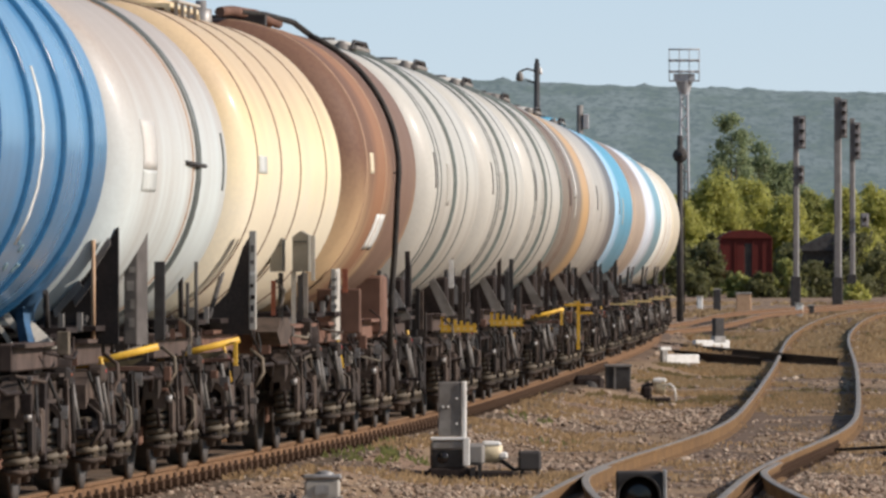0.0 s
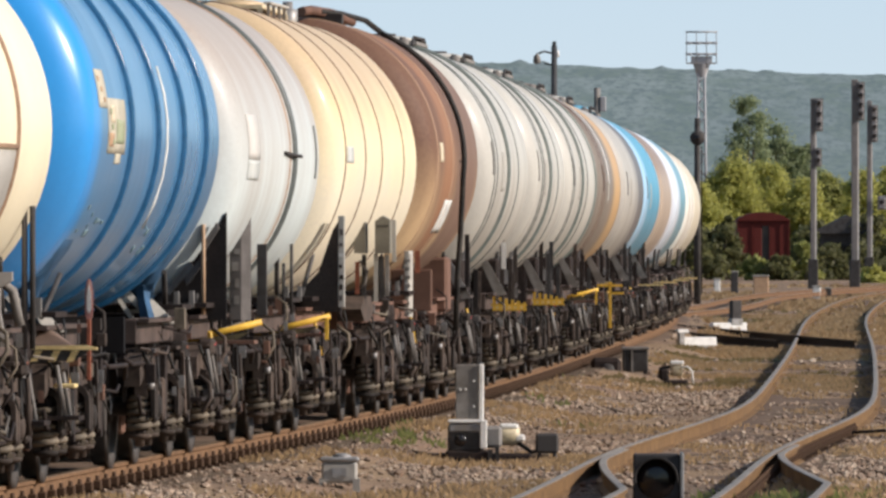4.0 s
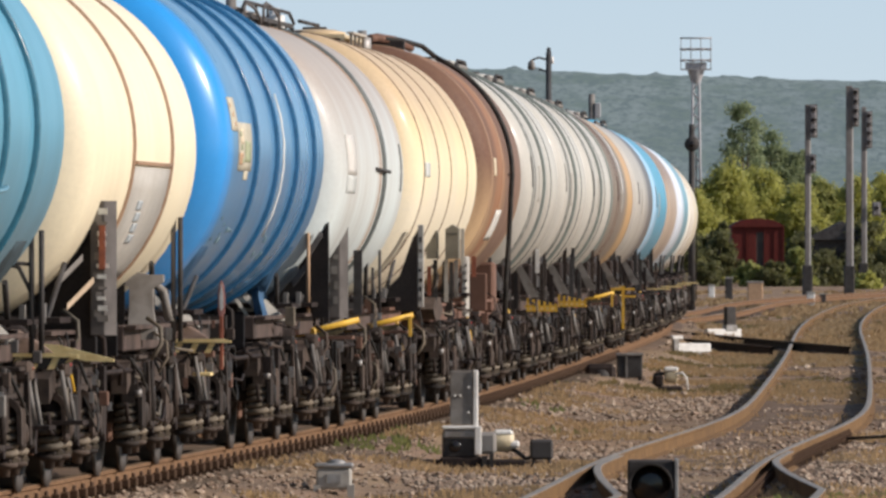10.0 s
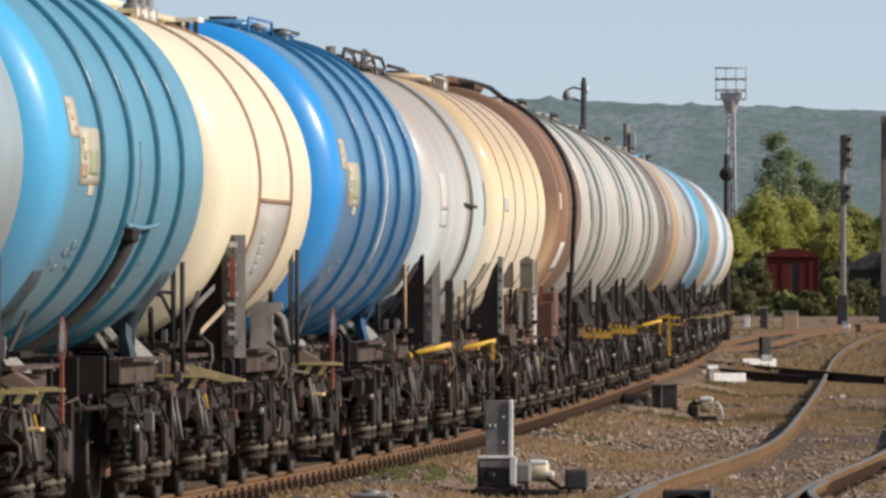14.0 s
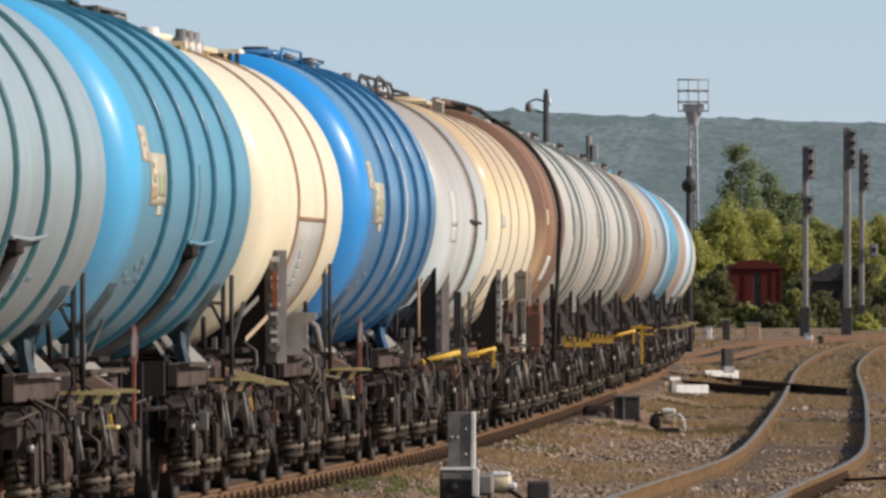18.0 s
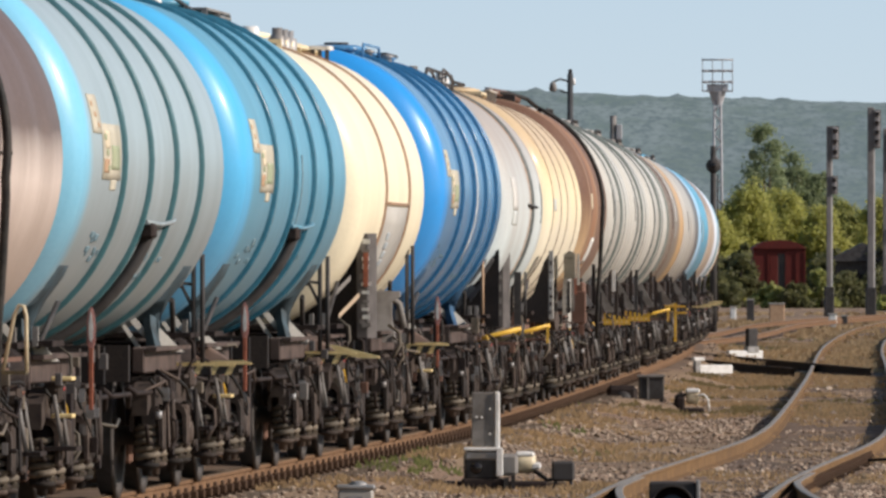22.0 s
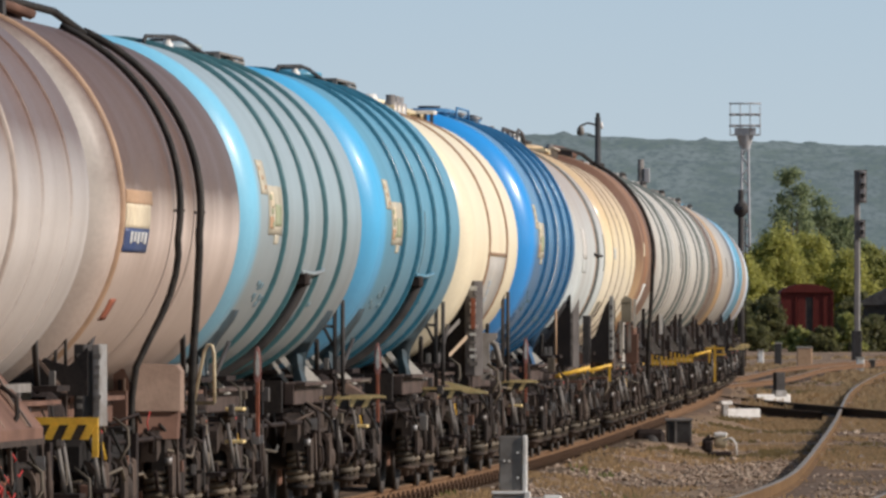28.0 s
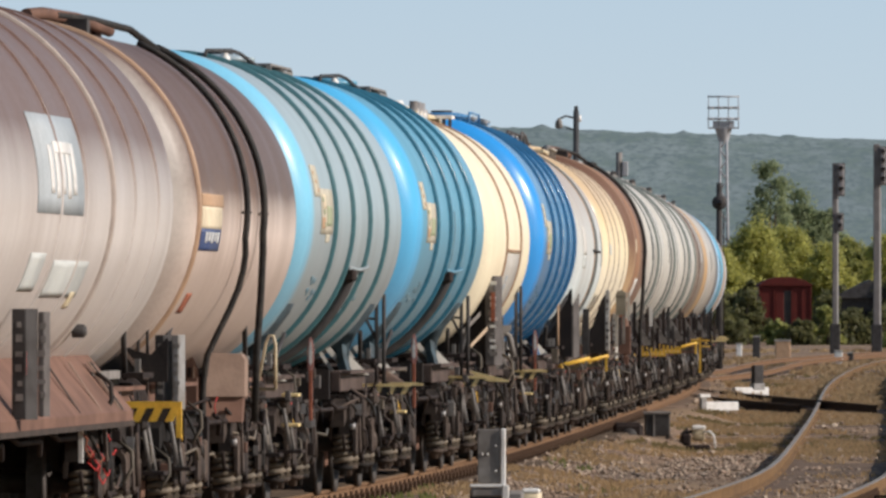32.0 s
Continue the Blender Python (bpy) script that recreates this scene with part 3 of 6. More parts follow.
def lettering(parent, x0, x1, y, z0, z1, rows, mat="decal_white", seed=1):
    """Unreadable lettering as small bars on a board that faces along the train."""
    rnd = random.Random(seed)
    dz = (z1 - z0) / rows
    for r in range(rows):
        a, c = sorted((rnd.uniform(x0, x1 - .04), rnd.uniform(x0 + .04, x1)))
        part("lettering", box(a, max(c, a + .03), y - .006, y, z0 + r * dz + dz * .25, z0 + r * dz + dz * rnd.uniform(.55, .8)), mat, parent)


def board(w, x0, x1, y, z0, z1, mat="grey", seed=1, red=False):
    f = min(.09, (x1 - x0) * .42)
    ob = part("sign_board", box(x0, x1 - f, y - .02, y + .02, z0, z1, bev=.006), mat, w, "upright board with worn lettering")
    b = bmesh.new()
    plan = ((x1 - f, y - .018), (x1, y + .075), (x1, y + .095), (x1 - f, y + .010))
    lo, hi = [b.verts.new((*p, z0)) for p in plan], [b.verts.new((*p, z1)) for p in plan]
    b.faces.new(lo[::-1])
    b.faces.new(hi)
    for k in range(4):
        b.faces.new((lo[k], lo[(k + 1) % 4], hi[(k + 1) % 4], hi[k]))
    part("flange", b, mat, ob, "slanting folded edge of the board")
    lettering(ob, x0 + .02, x1 - f - .01, y - .02, z0 + .1, z1 - .05, 6, "grey", seed)
    if red:
        part("red_plate", box(x0 + .10, x1 - .06, y - .035, y - .02, z0 + (z1 - z0) * .40, z0 + (z1 - z0) * .62), "orange" if red == "o" else "red", ob)
    return ob


def hoop(w, x, y, z0, z1, gap=.07, mat="dark"):
    part("hand_hoop", bar([(x, y, z0), (x, y, z1 - .05), (x + gap * .5, y, z1), (x + gap, y, z1 - .05), (x + gap, y, z0)], .016, 6), mat, w)


def wrap_tube(R, zc, y, a0, a1, r, lift=.02, dy=0.0, n=24):
    return bar([((R + lift) * math.cos(radians(a)), y + dy * k / n, zc + (R + lift) * math.sin(radians(a))) for k, a in enumerate(np.linspace(a0, a1, n + 1))], r, 8)


def top_gear(w, t, half, th, R, zc, style):
    top = zc + R
    if style == "none":
        return
    hatch = part("manhole", disc([(0, .28), (.06, .28), (.07, .33), (.10, .33), (.13, .2), (.14, 0)], "z", 20, (0, {"plank": -1.6, "slab": 1.6}.get(style, -.3), top - .03)), t.data.materials[0], t)
    part("hatch_wheel", bar([(.12 * math.cos(a), {"plank": -1.6, "slab": 1.6}.get(style, -.3) + .12 * math.sin(a), top + .115) for a in np.linspace(0, 6.28, 13)], .014, 5), "dark", hatch)
    if style in ("slab", "catwalk", "plank", "rails"):
        y0, y1 = {"slab": (2.4, 4.5), "catwalk": (-2.6, 2.8), "plank": (-1.2, 2.9), "rails": (-1.4, 1.2)}[style]
        mat = {"plank": "cream", "slab": "grey", "rails": "cream"}.get(style, "dark")
        cw = part("catwalk", box(-.34, .40, y0, y1, top + (.02 if style == "slab" else -.01), top + (.04 if style == "slab" else .03)), mat, t, "walkway over the tank")
        n = max(2, int((y1 - y0) / .9))
        for k in range(n + 1):
            y = y0 + (y1 - y0) * k / n
            for x in (-.32, .38):
                part("leg", box(x - .025, x + .025, y - .025, y + .025, zc + math.sqrt(R * R - x * x) - .01, top + (.02 if style == "slab" else -.01)), mat, cw)
    if style == "slab":
        part("guard_rail", bar([(.32, -2.9, top - .03), (.32, -2.7, top + .03), (.32, -.6, top + .085), (.32, .3, top + .075), (.32, 2.6, top - .03)], .018, 6), "dark", t)
        part("valve_box", box(-.1, .36, .7, 2.6, top - .10, top - .005, bev=.02), "dark", t)
        for y in (.8, 1.6, 2.4):
            part("box_foot", box(.33, .38, y, y + .06, top - .12, top - .05), "grime", t)
        part("side_plate", box(.10, .44, 3.2, 4.2, top - .03, top - .01), "grey", t)
        part("valve", disc([(0, .05), (.07, .05), (.08, .03), (.10, .03), (.10, 0)], "z", 12, (.30, -.9, top - .05)), "white", t)
    if style == "catwalk":
        for x in (.40,):
            r = part("guard_rail", bar([(x, -2.6, top + .04), (x, -2.3, top + .13), (x, 2.3, top + .13), (x, 2.8, top + .04)], .018, 6), "dark", t)
            for y in (-1.2, 0, 1.2):
                part("stanchion", bar([(x, y, top + .04), (x, y, top + .13)], .014, 5), "dark", r)
        part("valve", disc([(0, .1), (.12, .1), (.13, .05), (.2, .05), (.2, 0)], "z", 12, (.2, -1.6, top - .03)), "grey", t)
        part("valve", disc([(0, .1), (.14, .1), (.16, .05), (.22, .05), (.22, 0)], "z", 12, (.3, 1.8, top - .05)), "white", t)
    if style == "fittings":
        for k, (y, x) in enumerate(((-2.2, .3), (-1.4, .42), (-.2, .36), (.9, .45), (1.9, .40))):
            part("fitting", disc([(0, .05), (.05, .05), (.055, .075), (.07, .075), (.09, .03), (.09, 0)], "z", 10, (x, y, top - .06)), "steel" if k % 2 else t.data.materials[0], t)
        part("hand_rail", bar([(.46, -2.6, top - .07), (.46, -2.5, top + .06), (.46, -.4, top + .07), (.46, -.3, top - .07)], .014, 6), t.data.materials[0], t)
        part("grating", box(.0, .44, 1.0, 2.6, top + .02, top + .05), "dark", t)
    if style == "flat":
        fl = part("platform", box(-.3, .42, -1.1, 1.0, top - .01, top + .025), "grey", t, "low walkway over the tank")
        part("hand_rail", bar([(.40, -1.6, top - .04), (.40, -1.3, top + .07), (.40, .6, top + .08), (.40, 1.1, top - .03)], .016, 6), "dark", fl)
        part("valve", disc([(0, .07), (.08, .07), (.09, .04), (.11, .04), (.11, 0)], "z", 12, (.3, -1.7, top - .05)), "grey", t)
        part("valve_box", box(.05, .4, .2, .8, top + .02, top + .08, bev=.02), "grime", t)
    if style == "plank":
        ep = part("end_plate", box(.40, .60, 1.75, 2.2, top - .005, top + .035, bev=.006), "white", t, "white plate on dark legs")
        for x in (.43, .50, .57):
            part("leg", box(x - .018, x + .018, 1.78, 1.83, zc + math.sqrt(R * R - x * x) - .03, top - .005), "dark", ep)
        part("vent_cowl", disc([(0, .09), (.10, .09), (.14, .075), (.14, 0)], "z", 18, (.30, -3.3, top - .04)), "white", t)
        for k in range(3):
            part("valve", disc([(0, .08), (.12, .08), (.13, .05), (.2, .05), (.2, 0)], "z", 10, (.35, -1.1 + .6 * k, top - .06)), "steel", t)
    if style == "rails":
        for k in range(4):
            part("post", box(.50, .53, -2.0 + .55 * k, -1.97 + .55 * k, top - .14, top + .03), "grey", t)
        part("hand_bar", box(.48, .55, -2.1, -.2, top + .02, top + .04), "panel_grey", t)
        part("pipe", bar([(.3, -6, top + .06), (.3, -3.6, top + .07)], .02, 6), "dark", t)
        part("valve", disc([(0, .1), (.12, .1), (.13, .05), (.2, .05), (.2, 0)], "z", 12, (.3, 2.4, top - .05)), "steel", t)
    if style in ("hoses", "hose"):
        ys = (-.63, .78) if style == "hoses" else (.2,)
        part("top_pipe", bar([(.1, -3.9, top + .05), (.15, -3.2, top + .08), (.25, -1.6, top + .08), (.35, -.4, top + .02)], .05, 8), "frame_brown", t, "red-brown pipe along the top")
        part("top_hose", bar([(.2, -2.8, top + .08), (.3, -1.2, top + .09), (.45, .2, top + .05), (.62, .7, top - .10)], .03, 8), "rubber", t)
        for k, y in enumerate(ys):
            swing = style == "hoses" and k == 0
            pts = [((R + .05) * math.cos(radians(a)), y + .1 * math.sin(a * .05), zc + (R + .05) * math.sin(radians(a))) for a in np.linspace(66, -8 if swing else -6, 26)]
            pts += [(1.475, y, 2.16), (1.455, y, 2.02), (1.415, y - .02, 1.87), (1.35, y - .05, 1.71), (1.25, y - .1, 1.50), (1.18, y - .15, 1.34), (1.15, y - .15, 1.12), (1.146, y - .15, .94), (1.15, y - .15, .78)] if swing else [(1.48, y, 2.2), (1.46, y, 1.8), (1.43, y, 1.4), (1.41, y, .80)]
            ob = part("hose", bar(pts, .030 if k or style == "hose" else .026, 8), "rubber", t, "thick black hose over the tank's side")
            part("clamp", box(R, R + .085, y - .012, y + .012, zc - .012, zc + .012), "grey", ob)
        part("top_bracket", box(-.3, .4, -2.4, -2.2, top - .05, top + .06), "dark", t)


def details(w, t, half, mid, th, R, zc, kind):
    """Plates, patches, boards and pipes that belong to one kind of wagon."""
    paint = t.data.materials[0]
    back = .3 if paint.name.startswith(("faded", "pale")) else 0
    turn = lambda a: math.degrees(math.asin(max(-.97, min(.97, (2.72 + 1.43 * math.sin(radians(a)) - zc) / R))))
    P = lambda name, mat, y0, y1, a0, a1, label="", lift=.006: part(name, shell_patch(max(.91 * y0 - back - mid, -th + .03), max(.91 * y1 - back - mid, -th + .1), zc, R, turn(a0), turn(a1), lift), mat, t, label)
    near, far = -half + .75, half - .75
    strong, light = paint.name.startswith("strong"), paint.name.startswith("light")
    if kind == "blue":
        P("plate", "decal_buff", -4.0, -2.75, 2, -14, "faded buff notice plate")
        P("plate", "decal_buff", -4.6, -4.0, 10, -1)
        P("patch", "decal_green", -3.45, -2.9, -4, -11, lift=.010)
        P("patch", "tan_plate", -3.95, -3.6, -8, -12, lift=.010)
        P("plate", "decal_buff", -3.4, -3.0, -14, -17)
        P("patch", "decal_cream", -3.85, -3.55, 0, -5, lift=.010)
        for k in range(3):
            P("mark", "tan_plate", -4.5 + .12 * k, -4.38 + .12 * k, 8 - 3 * k, 6.6 - 3 * k, lift=.010)
            P("mark", "decal_green", -3.9 + .1 * k, -3.76 + .1 * k, -1 - 4.4 * k, -2.6 - 4.4 * k, lift=.013)
        if strong:
            P("stripe", "decal_white", .42, .56, 14, -38)
        elif light:
            P("stripe", "decal_pale", .05, .17, 0, -40)
        for k in range(9):
            y0, a0 = -4.3 + 1.5 * CLUTTER.random(), -30 - 9 * CLUTTER.random()
            P("lettering", "decal_pale", y0, y0 + CLUTTER.uniform(.06, .3), a0, a0 - CLUTTER.uniform(1.0, 2.4))
        for k in range(8):
            y0, a0 = .4 + 1.6 * CLUTTER.random(), -36 - 12 * CLUTTER.random()
            P("lettering", "decal_pale", y0, y0 + CLUTTER.uniform(.06, .25), a0, a0 - CLUTTER.uniform(1.0, 3.0))
        if not strong:
            yd = -.05 - back - mid
            tube = part("drain_pipe", wrap_tube(R, zc, yd, -21, -74, .052, .035, -.12), "dark", t, "curved pipe clipped to the tank")
            part("pipe_clip", box(R * .945 - .04, R * .945 + .07, yd - .16, yd + .10, zc - R * .40, zc - R * .32, bev=.02), "grime", tube)
            part("pipe_hood", bar([(R * .95 + .02, yd - .3, zc - R * .315), (R * .95 + .05, yd + .5, zc - R * .325), (R * .95 + .06, yd + 1.2, zc - R * .31), (R * .95 + .03, yd + 1.6, zc - R * .295)], .018, 6), paint, tube)
        for sy in (1, -1):
            y = mid + sy * (th - .55)
            for dd in (-1, 1):
                b = bmesh.new()
                sweep(b, [(.90, y + dd * .02, 1.46), (.93, y + dd * .18, 1.26), (.99, y + dd * .36, 1.08)], [.055, .05, .06], 4, smooth=False)
                part("saddle_brace", b, "leg_strong" if strong else "leg_blue" if dd < 0 else "grey", w, "splayed saddle leg")
            for xa, za, xb, zb, wd in ((.75, 1.36, .88, 1.20, .06), (.66, 1.37, .85, 1.08, .035)):
                part("slant_bar", skewed(plate_xz([(xa, za), (xa + wd, za), (xb + wd, zb), (xb, zb)], y - .14, y - .11), .3), "panel_grey", w, "pale slanting stay under the tank")
            part("foot_post", box(.955, 1.0, y - .10, y - .05, .66, 1.17), "board_grey", w)
            if not strong:
                part("saddle_post", box(.88, .98, y - .05, y + .05, 1.0, 1.34), "leg_blue", w)
        for z in (.70, .96):
            part("foot_plate", box(1.16, 1.31, near + .12, near + .32, z, z + .028, bev=.006), "yellow_old", w)
        pp = part("marker_post", box(1.287, 1.313, -3.52, -3.47, .74, 1.18), "orange", w, "rusty orange marker post")
        pd = part("paddle", plate_xz([(1.300, 1.13), (1.329, 1.22), (1.331, 1.36), (1.316, 1.45), (1.300, 1.475), (1.284, 1.45), (1.269, 1.36), (1.271, 1.22)], -3.51, -3.49), "pink", pp, "slim red and white paddle")
        part("face", plate_xz([(1.300, 1.22), (1.316, 1.25), (1.318, 1.35), (1.300, 1.44), (1.284, 1.35), (1.286, 1.25)], -3.517, -3.51), "white", pd)
        if not strong:                                   # a pair of tied posts at the far corner
            yp = half - 1.0
            for x in (1.19, 1.26):
                part("corner_post", bar([(x, yp, 1.0), (x, yp, 1.86)], .021, 6), "dark", w)
            part("post_tie", bar([(1.19, yp, 1.62), (.8, yp, 1.66)], .014, 5), "dark", w)
            part("post_hook", bar([(1.19, yp, 1.42), (1.10, yp, 1.60), (.95, yp, 1.64)], .016, 5), "dark", w)
    if kind == "cream":
        near += .6
        for k in range(2):
            dx, dz = .08 * k, -.155 * k
            part("tread", skewed(plate_xz([(1.02 + dx, 1.44 + dz), (1.20 + dx, 1.64 + dz), (1.20 + dx, 1.69 + dz), (1.02 + dx, 1.485 + dz)], near + .50, near + .53)), "tread_tan" if k else "grey", w)
        # black sheet painting the saddle together with the shadow below the tank
        part("saddle_web", plate_xz([(1.27, 1.96), (1.2, 1.88), (1.06, 1.62), (.88, 1.42), (.64, 1.26), (.64, 1.08), (1.27, 1.08)], near + .86, near + .90), "frame_black", w, "black sheet for the saddle and the shade beside it")
        P("lower_panel", "panel_grey", -.95, 1.81, -15.2, -62, "greyish lower cladding panel")
        part("panel_lip", shell_patch(-.88 - mid, 1.66 - mid, zc, R, -5.0, -6.2, .02), RIB["rust"], t)
        for k in range(4):
            P("lettering", "decal_grey", -.2 + .12 * k, .15 + .12 * k, -26 - 4 * k, -29 - 4 * k, lift=.012)
        bd = board(w, 1.25, 1.43, near + .8, 1.10, 2.08, "board_grey", 3)
        part("red_plate", box(1.315, 1.36, near + .76, near + .78, 1.58, 1.90), "orange", bd, "narrow faded red plate")
        for k in range(11):
            z = 1.20 + .078 * k
            part("chip", box(1.295 + CLUTTER.uniform(0, .02), 1.36 + CLUTTER.uniform(0, .03), near + .772, near + .779, z, z + CLUTTER.uniform(.02, .05)), "decal_white" if k % 3 else "grey", bd)
        part("support_column", skewed(plate_xz([(.94, 1.02), (1.18, 1.02), (1.14, 1.26), (1.14, 1.42), (1.22, 1.47), (1.22, 1.53), (.90, 1.53), (.90, 1.47), (.96, 1.42), (.96, 1.26)], far - 1.35, far - 1.25), .25), "grey", w, "grey box column under the tank's end")
        # added black sheet painting the unlit void left of the column
        part("column_web", plate_xz([(.66, 1.0), (.93, 1.0), (.93, 1.47), (.86, 1.52), (.72, 1.36), (.66, 1.2)], far - 1.42, far - 1.39), "frame_black", w, "black sheet for the dark void beside the box column")
        for x in (1.26, 1.315):
            part("corner_post", bar([(x, far - .9, 1.0), (x, far - .9, 1.98)], .022, 6), "dark" if x > 1.3 else "board_grey", w)
        part("vent_pipe", bar([(.98, far - 1.2, 1.52), (1.08, far - 1.1, 1.50), (1.19, far - 1.0, 1.40), (1.24, far - 1.0, 1.16)], .035, 8), "grey", w)
    if kind in ("grey", "grey_post", "grey_ring"):
        if kind == "grey_ring":
            part("white_band", shell_patch(-2.2, -1.7, zc, R, 86, 2, .02, 24), "white", t, "white half band over the tank")
        P("patch", "board_grey", -4.4, -4.0, 6, -9)
        P("patch", "panel_grey", -2.0, -1.5, 2, -16)
        for sy in (1, -1):
            y = sy * (half - 1.6)
            for dx, dy, z in ((1.15, -.5, 1.85), (1.22, 0, 1.62), (1.10, .5, 1.95), (1.2, .9, 1.5)):
                part("corner_post", box(dx, dx + .05, y + dy, y + dy + .06, 1.0, z - CLUTTER.uniform(0, .35)), CLUTTER.choice(("dark", "grime", "box")), w)
            part("slant_plate", plate_xz([(.92, 1.55), (.98, 1.6), (1.25, 1.12), (1.12, 1.10)], y - .9, y - .86), "grey", w, "pale slanting stay plate")
            part("end_box", box(.8, 1.12, y - .3, y + .3, 1.12, 1.55, bev=.03), "grime", w)
        if kind == "grey_post":
            part("white_post", box(1.26, 1.31, 1.43, 1.47, 1.43, 1.74), "white", w)
    if kind == "white":
        near += 2.25
        for x in (.40, .58):
            top = zc + R - .06
            part("hand_loop", bar([(x, -2.4, top), (x, -2.35, top + .15), (x, -2.1, top + .18), (x + .02, -1.5, top + .14), (x + .03, -1.1, top + .06), (x + .03, -1.05, top - .04)], .015, 6), "board_grey", t)
        P("patch", "decal_faint", -3.3, -2.2, 3, -12)
        P("patch", "decal_dull", -3.3, -2.2, -12.5, -19)
        P("mark", RIB["slate"], 3.55, 3.68, 2, -17)
        P("strip", "decal_white", 1.25, 1.45, 60, -60)
        part("side_bracket", bar([(R + .01, .1, 2.50), (R + .05, 1.2, 2.48)], .018, 6), "dark", t)
        board(w, 1.15, 1.32, near + .1, 1.08, 2.07, "board_grey", 5)
        hoop(w, 1.10, near - .95, 1.02, 1.98)
        part("yellow_post", bar([(1.12, -3.66, 1.13), (1.12, -3.66, 1.88)], .018, 6), "tan_plate", w, "rusty tan grip post")
        part("board_back", box(1.36, 1.44, near + .3, near + .36, 1.12, 1.72), "dark", w)
        for k in range(3):
            part("ladder_tread", plate_xz([(.83 + .15 * k, 1.30 + .18 * k - .10 * (k == 1)), (1.03 + .11 * k, 1.53 + .16 * k - .10 * (k == 1)), (1.01 + .11 * k, 1.58 + .16 * k - .10 * (k == 1)), (.81 + .15 * k, 1.36 + .18 * k - .10 * (k == 1))], -3.62 - .02 * k, -3.58 - .02 * k), "board_grey" if k == 1 else "grey", w)
        # one black sheet covers saddle and shadow here
        part("saddle_web", plate_xz([(1.30, 1.98), (1.22, 1.86), (1.0, 1.56), (.80, 1.36), (.62, 1.22), (.62, 1.1), (1.30, 1.1)], -3.57, -3.53), "frame_black", w, "black sheet for the saddle and the shade beside it")
        for x, z in ((1.2, 1.55), (1.27, 1.72)):
            part("corner_post", bar([(x, half - 2.2, 1.1), (x, half - 2.2, z)], .016, 6), "dark", w)
    if kind == "yellow":
        near += 1.7
        P("patch", "decal_dull", -4.4, -3.6, -4, -10)
        wp = part("chipped_post", box(1.38, 1.44, -4.38, -4.34, 1.14, 1.98, bev=.006), "panel_grey", w, "pale chipped post")
        for k in range(7):
            z = 1.2 + .1 * k
            part("chip", box(1.385 + CLUTTER.uniform(0, .02), 1.415 + CLUTTER.uniform(0, .02), -4.386, -4.38, z, z + CLUTTER.uniform(.03, .06)), CLUTTER.choice(("board_grey", "decal_white", "grime")), wp)
        # saddle and the shadow round it drawn as one black sheet
        part("saddle_web", plate_xz([(1.40, 1.97), (1.32, 1.84), (1.19, 1.46), (1.04, 1.30), (.62, 1.22), (.62, 1.10), (1.40, 1.10)], -4.30, -4.26), "frame_black", w, "black sheet for the saddle and the shade beside it")
        for x0, x1, z1 in ((1.20, 1.31, 1.96), (1.40, 1.54, 1.99)):
            bx = part("tool_box", plate_xz([(x0, 1.63), (x1, 1.63), (x1, z1 - .04), ((x0 + x1) / 2, z1), (x0, z1 - .05)], -.5, -.2), "tool_grey", w, "olive grey box hung beside the tank")
            part("lid_seam", box(x0 + .01, x1 - .01, -.506, -.50, z1 - .10, z1 - .09), "dark", bx)
        part("hanger", box(1.565, 1.60, -.5, -.46, 1.55, 1.95), "panel_grey", w)
        for x, z0, z1, mt in ((1.205, 1.24, 1.55, "orange"), (1.27, 1.2, 1.62, "dark"), (1.385, 1.17, 1.63, "panel_grey"), (1.44, 1.2, 1.60, "dark"), (1.49, 1.22, 1.62, "grey")):
            part("upright", box(x, x + .04, -.44, -.40, z0, z1), mt, w)
        part("bent_pipe", bar([(1.25, -.42, 1.56), (1.32, -.44, 1.46), (1.30, -.44, 1.34), (1.22, -.42, 1.28)], .014, 6), "grey", w)
        part("brown_hopper", plate([(-.9, 1.10), (-.5, 1.22), (.2, 1.22), (.6, 1.10), (.2, .98), (-.5, .98)], 1.05, 1.3), "box", w)
    if kind == "brown":
        P("patch", "decal_cream", -3.1, -2.6, 2, -6)
        P("patch", "decal_white", -1.4, -.2, -22, -38, "pale repainted patch")
        board(w, 1.11, 1.19, -3.3, .97, 1.65, "panel_grey", 9)
        part("edge_strip", box(1.22, 1.27, -3.31, -3.29, 1.42, 1.65), "orange", w, "narrow faded red plate")
        part("brown_plate", box(.96, 1.38, -3.14, -3.05, 1.03, 1.46, bev=.012), "frame_brown", w, "rust brown plate under the tank's end")
        part("support_box", box(.78, 1.16, far - 1.3, far - .7, .98, 1.58, bev=.03), "frame_brown", w, "rust brown box under the tank's end")
    if kind == "rosy":
        P("plate", "decal_cream", -4.0, -2.33, -8.4, -15.4, "small notice plate")
        P("plate_blue", "decal_blue", -4.0, -2.33, -15.4, -22.6)
        P("plate_head", "tan_plate", -4.0, -2.2, -4.4, -8.4)
        for k in range(5):
            P("lettering", "decal_white", -3.6 + .24 * k, -3.46 + .24 * k, -16.4, -20 + .6 * (k % 2), lift=.010)
        P("rust_run", "orange", -3.6, -3.2, -38, -46)
        board(w, 1.12, 1.24, near - .4, .95, 1.52, "dark", 11)
        board(w, 1.25, 1.34, near - .4, .95, 1.52, "steel", 12)
        for x, z in ((1.0, 1.11), (1.07, 1.20)):
            part("corner_post", bar([(x, near - .5, z), (x, near - .5, 1.98)], .013, 6), "dark", w)
        part("corner_post", bar([(.77, near - .5, 1.19), (.86, near - .5, 1.52), (.88, near - .5, 1.8)], .012, 6), "dark", w)
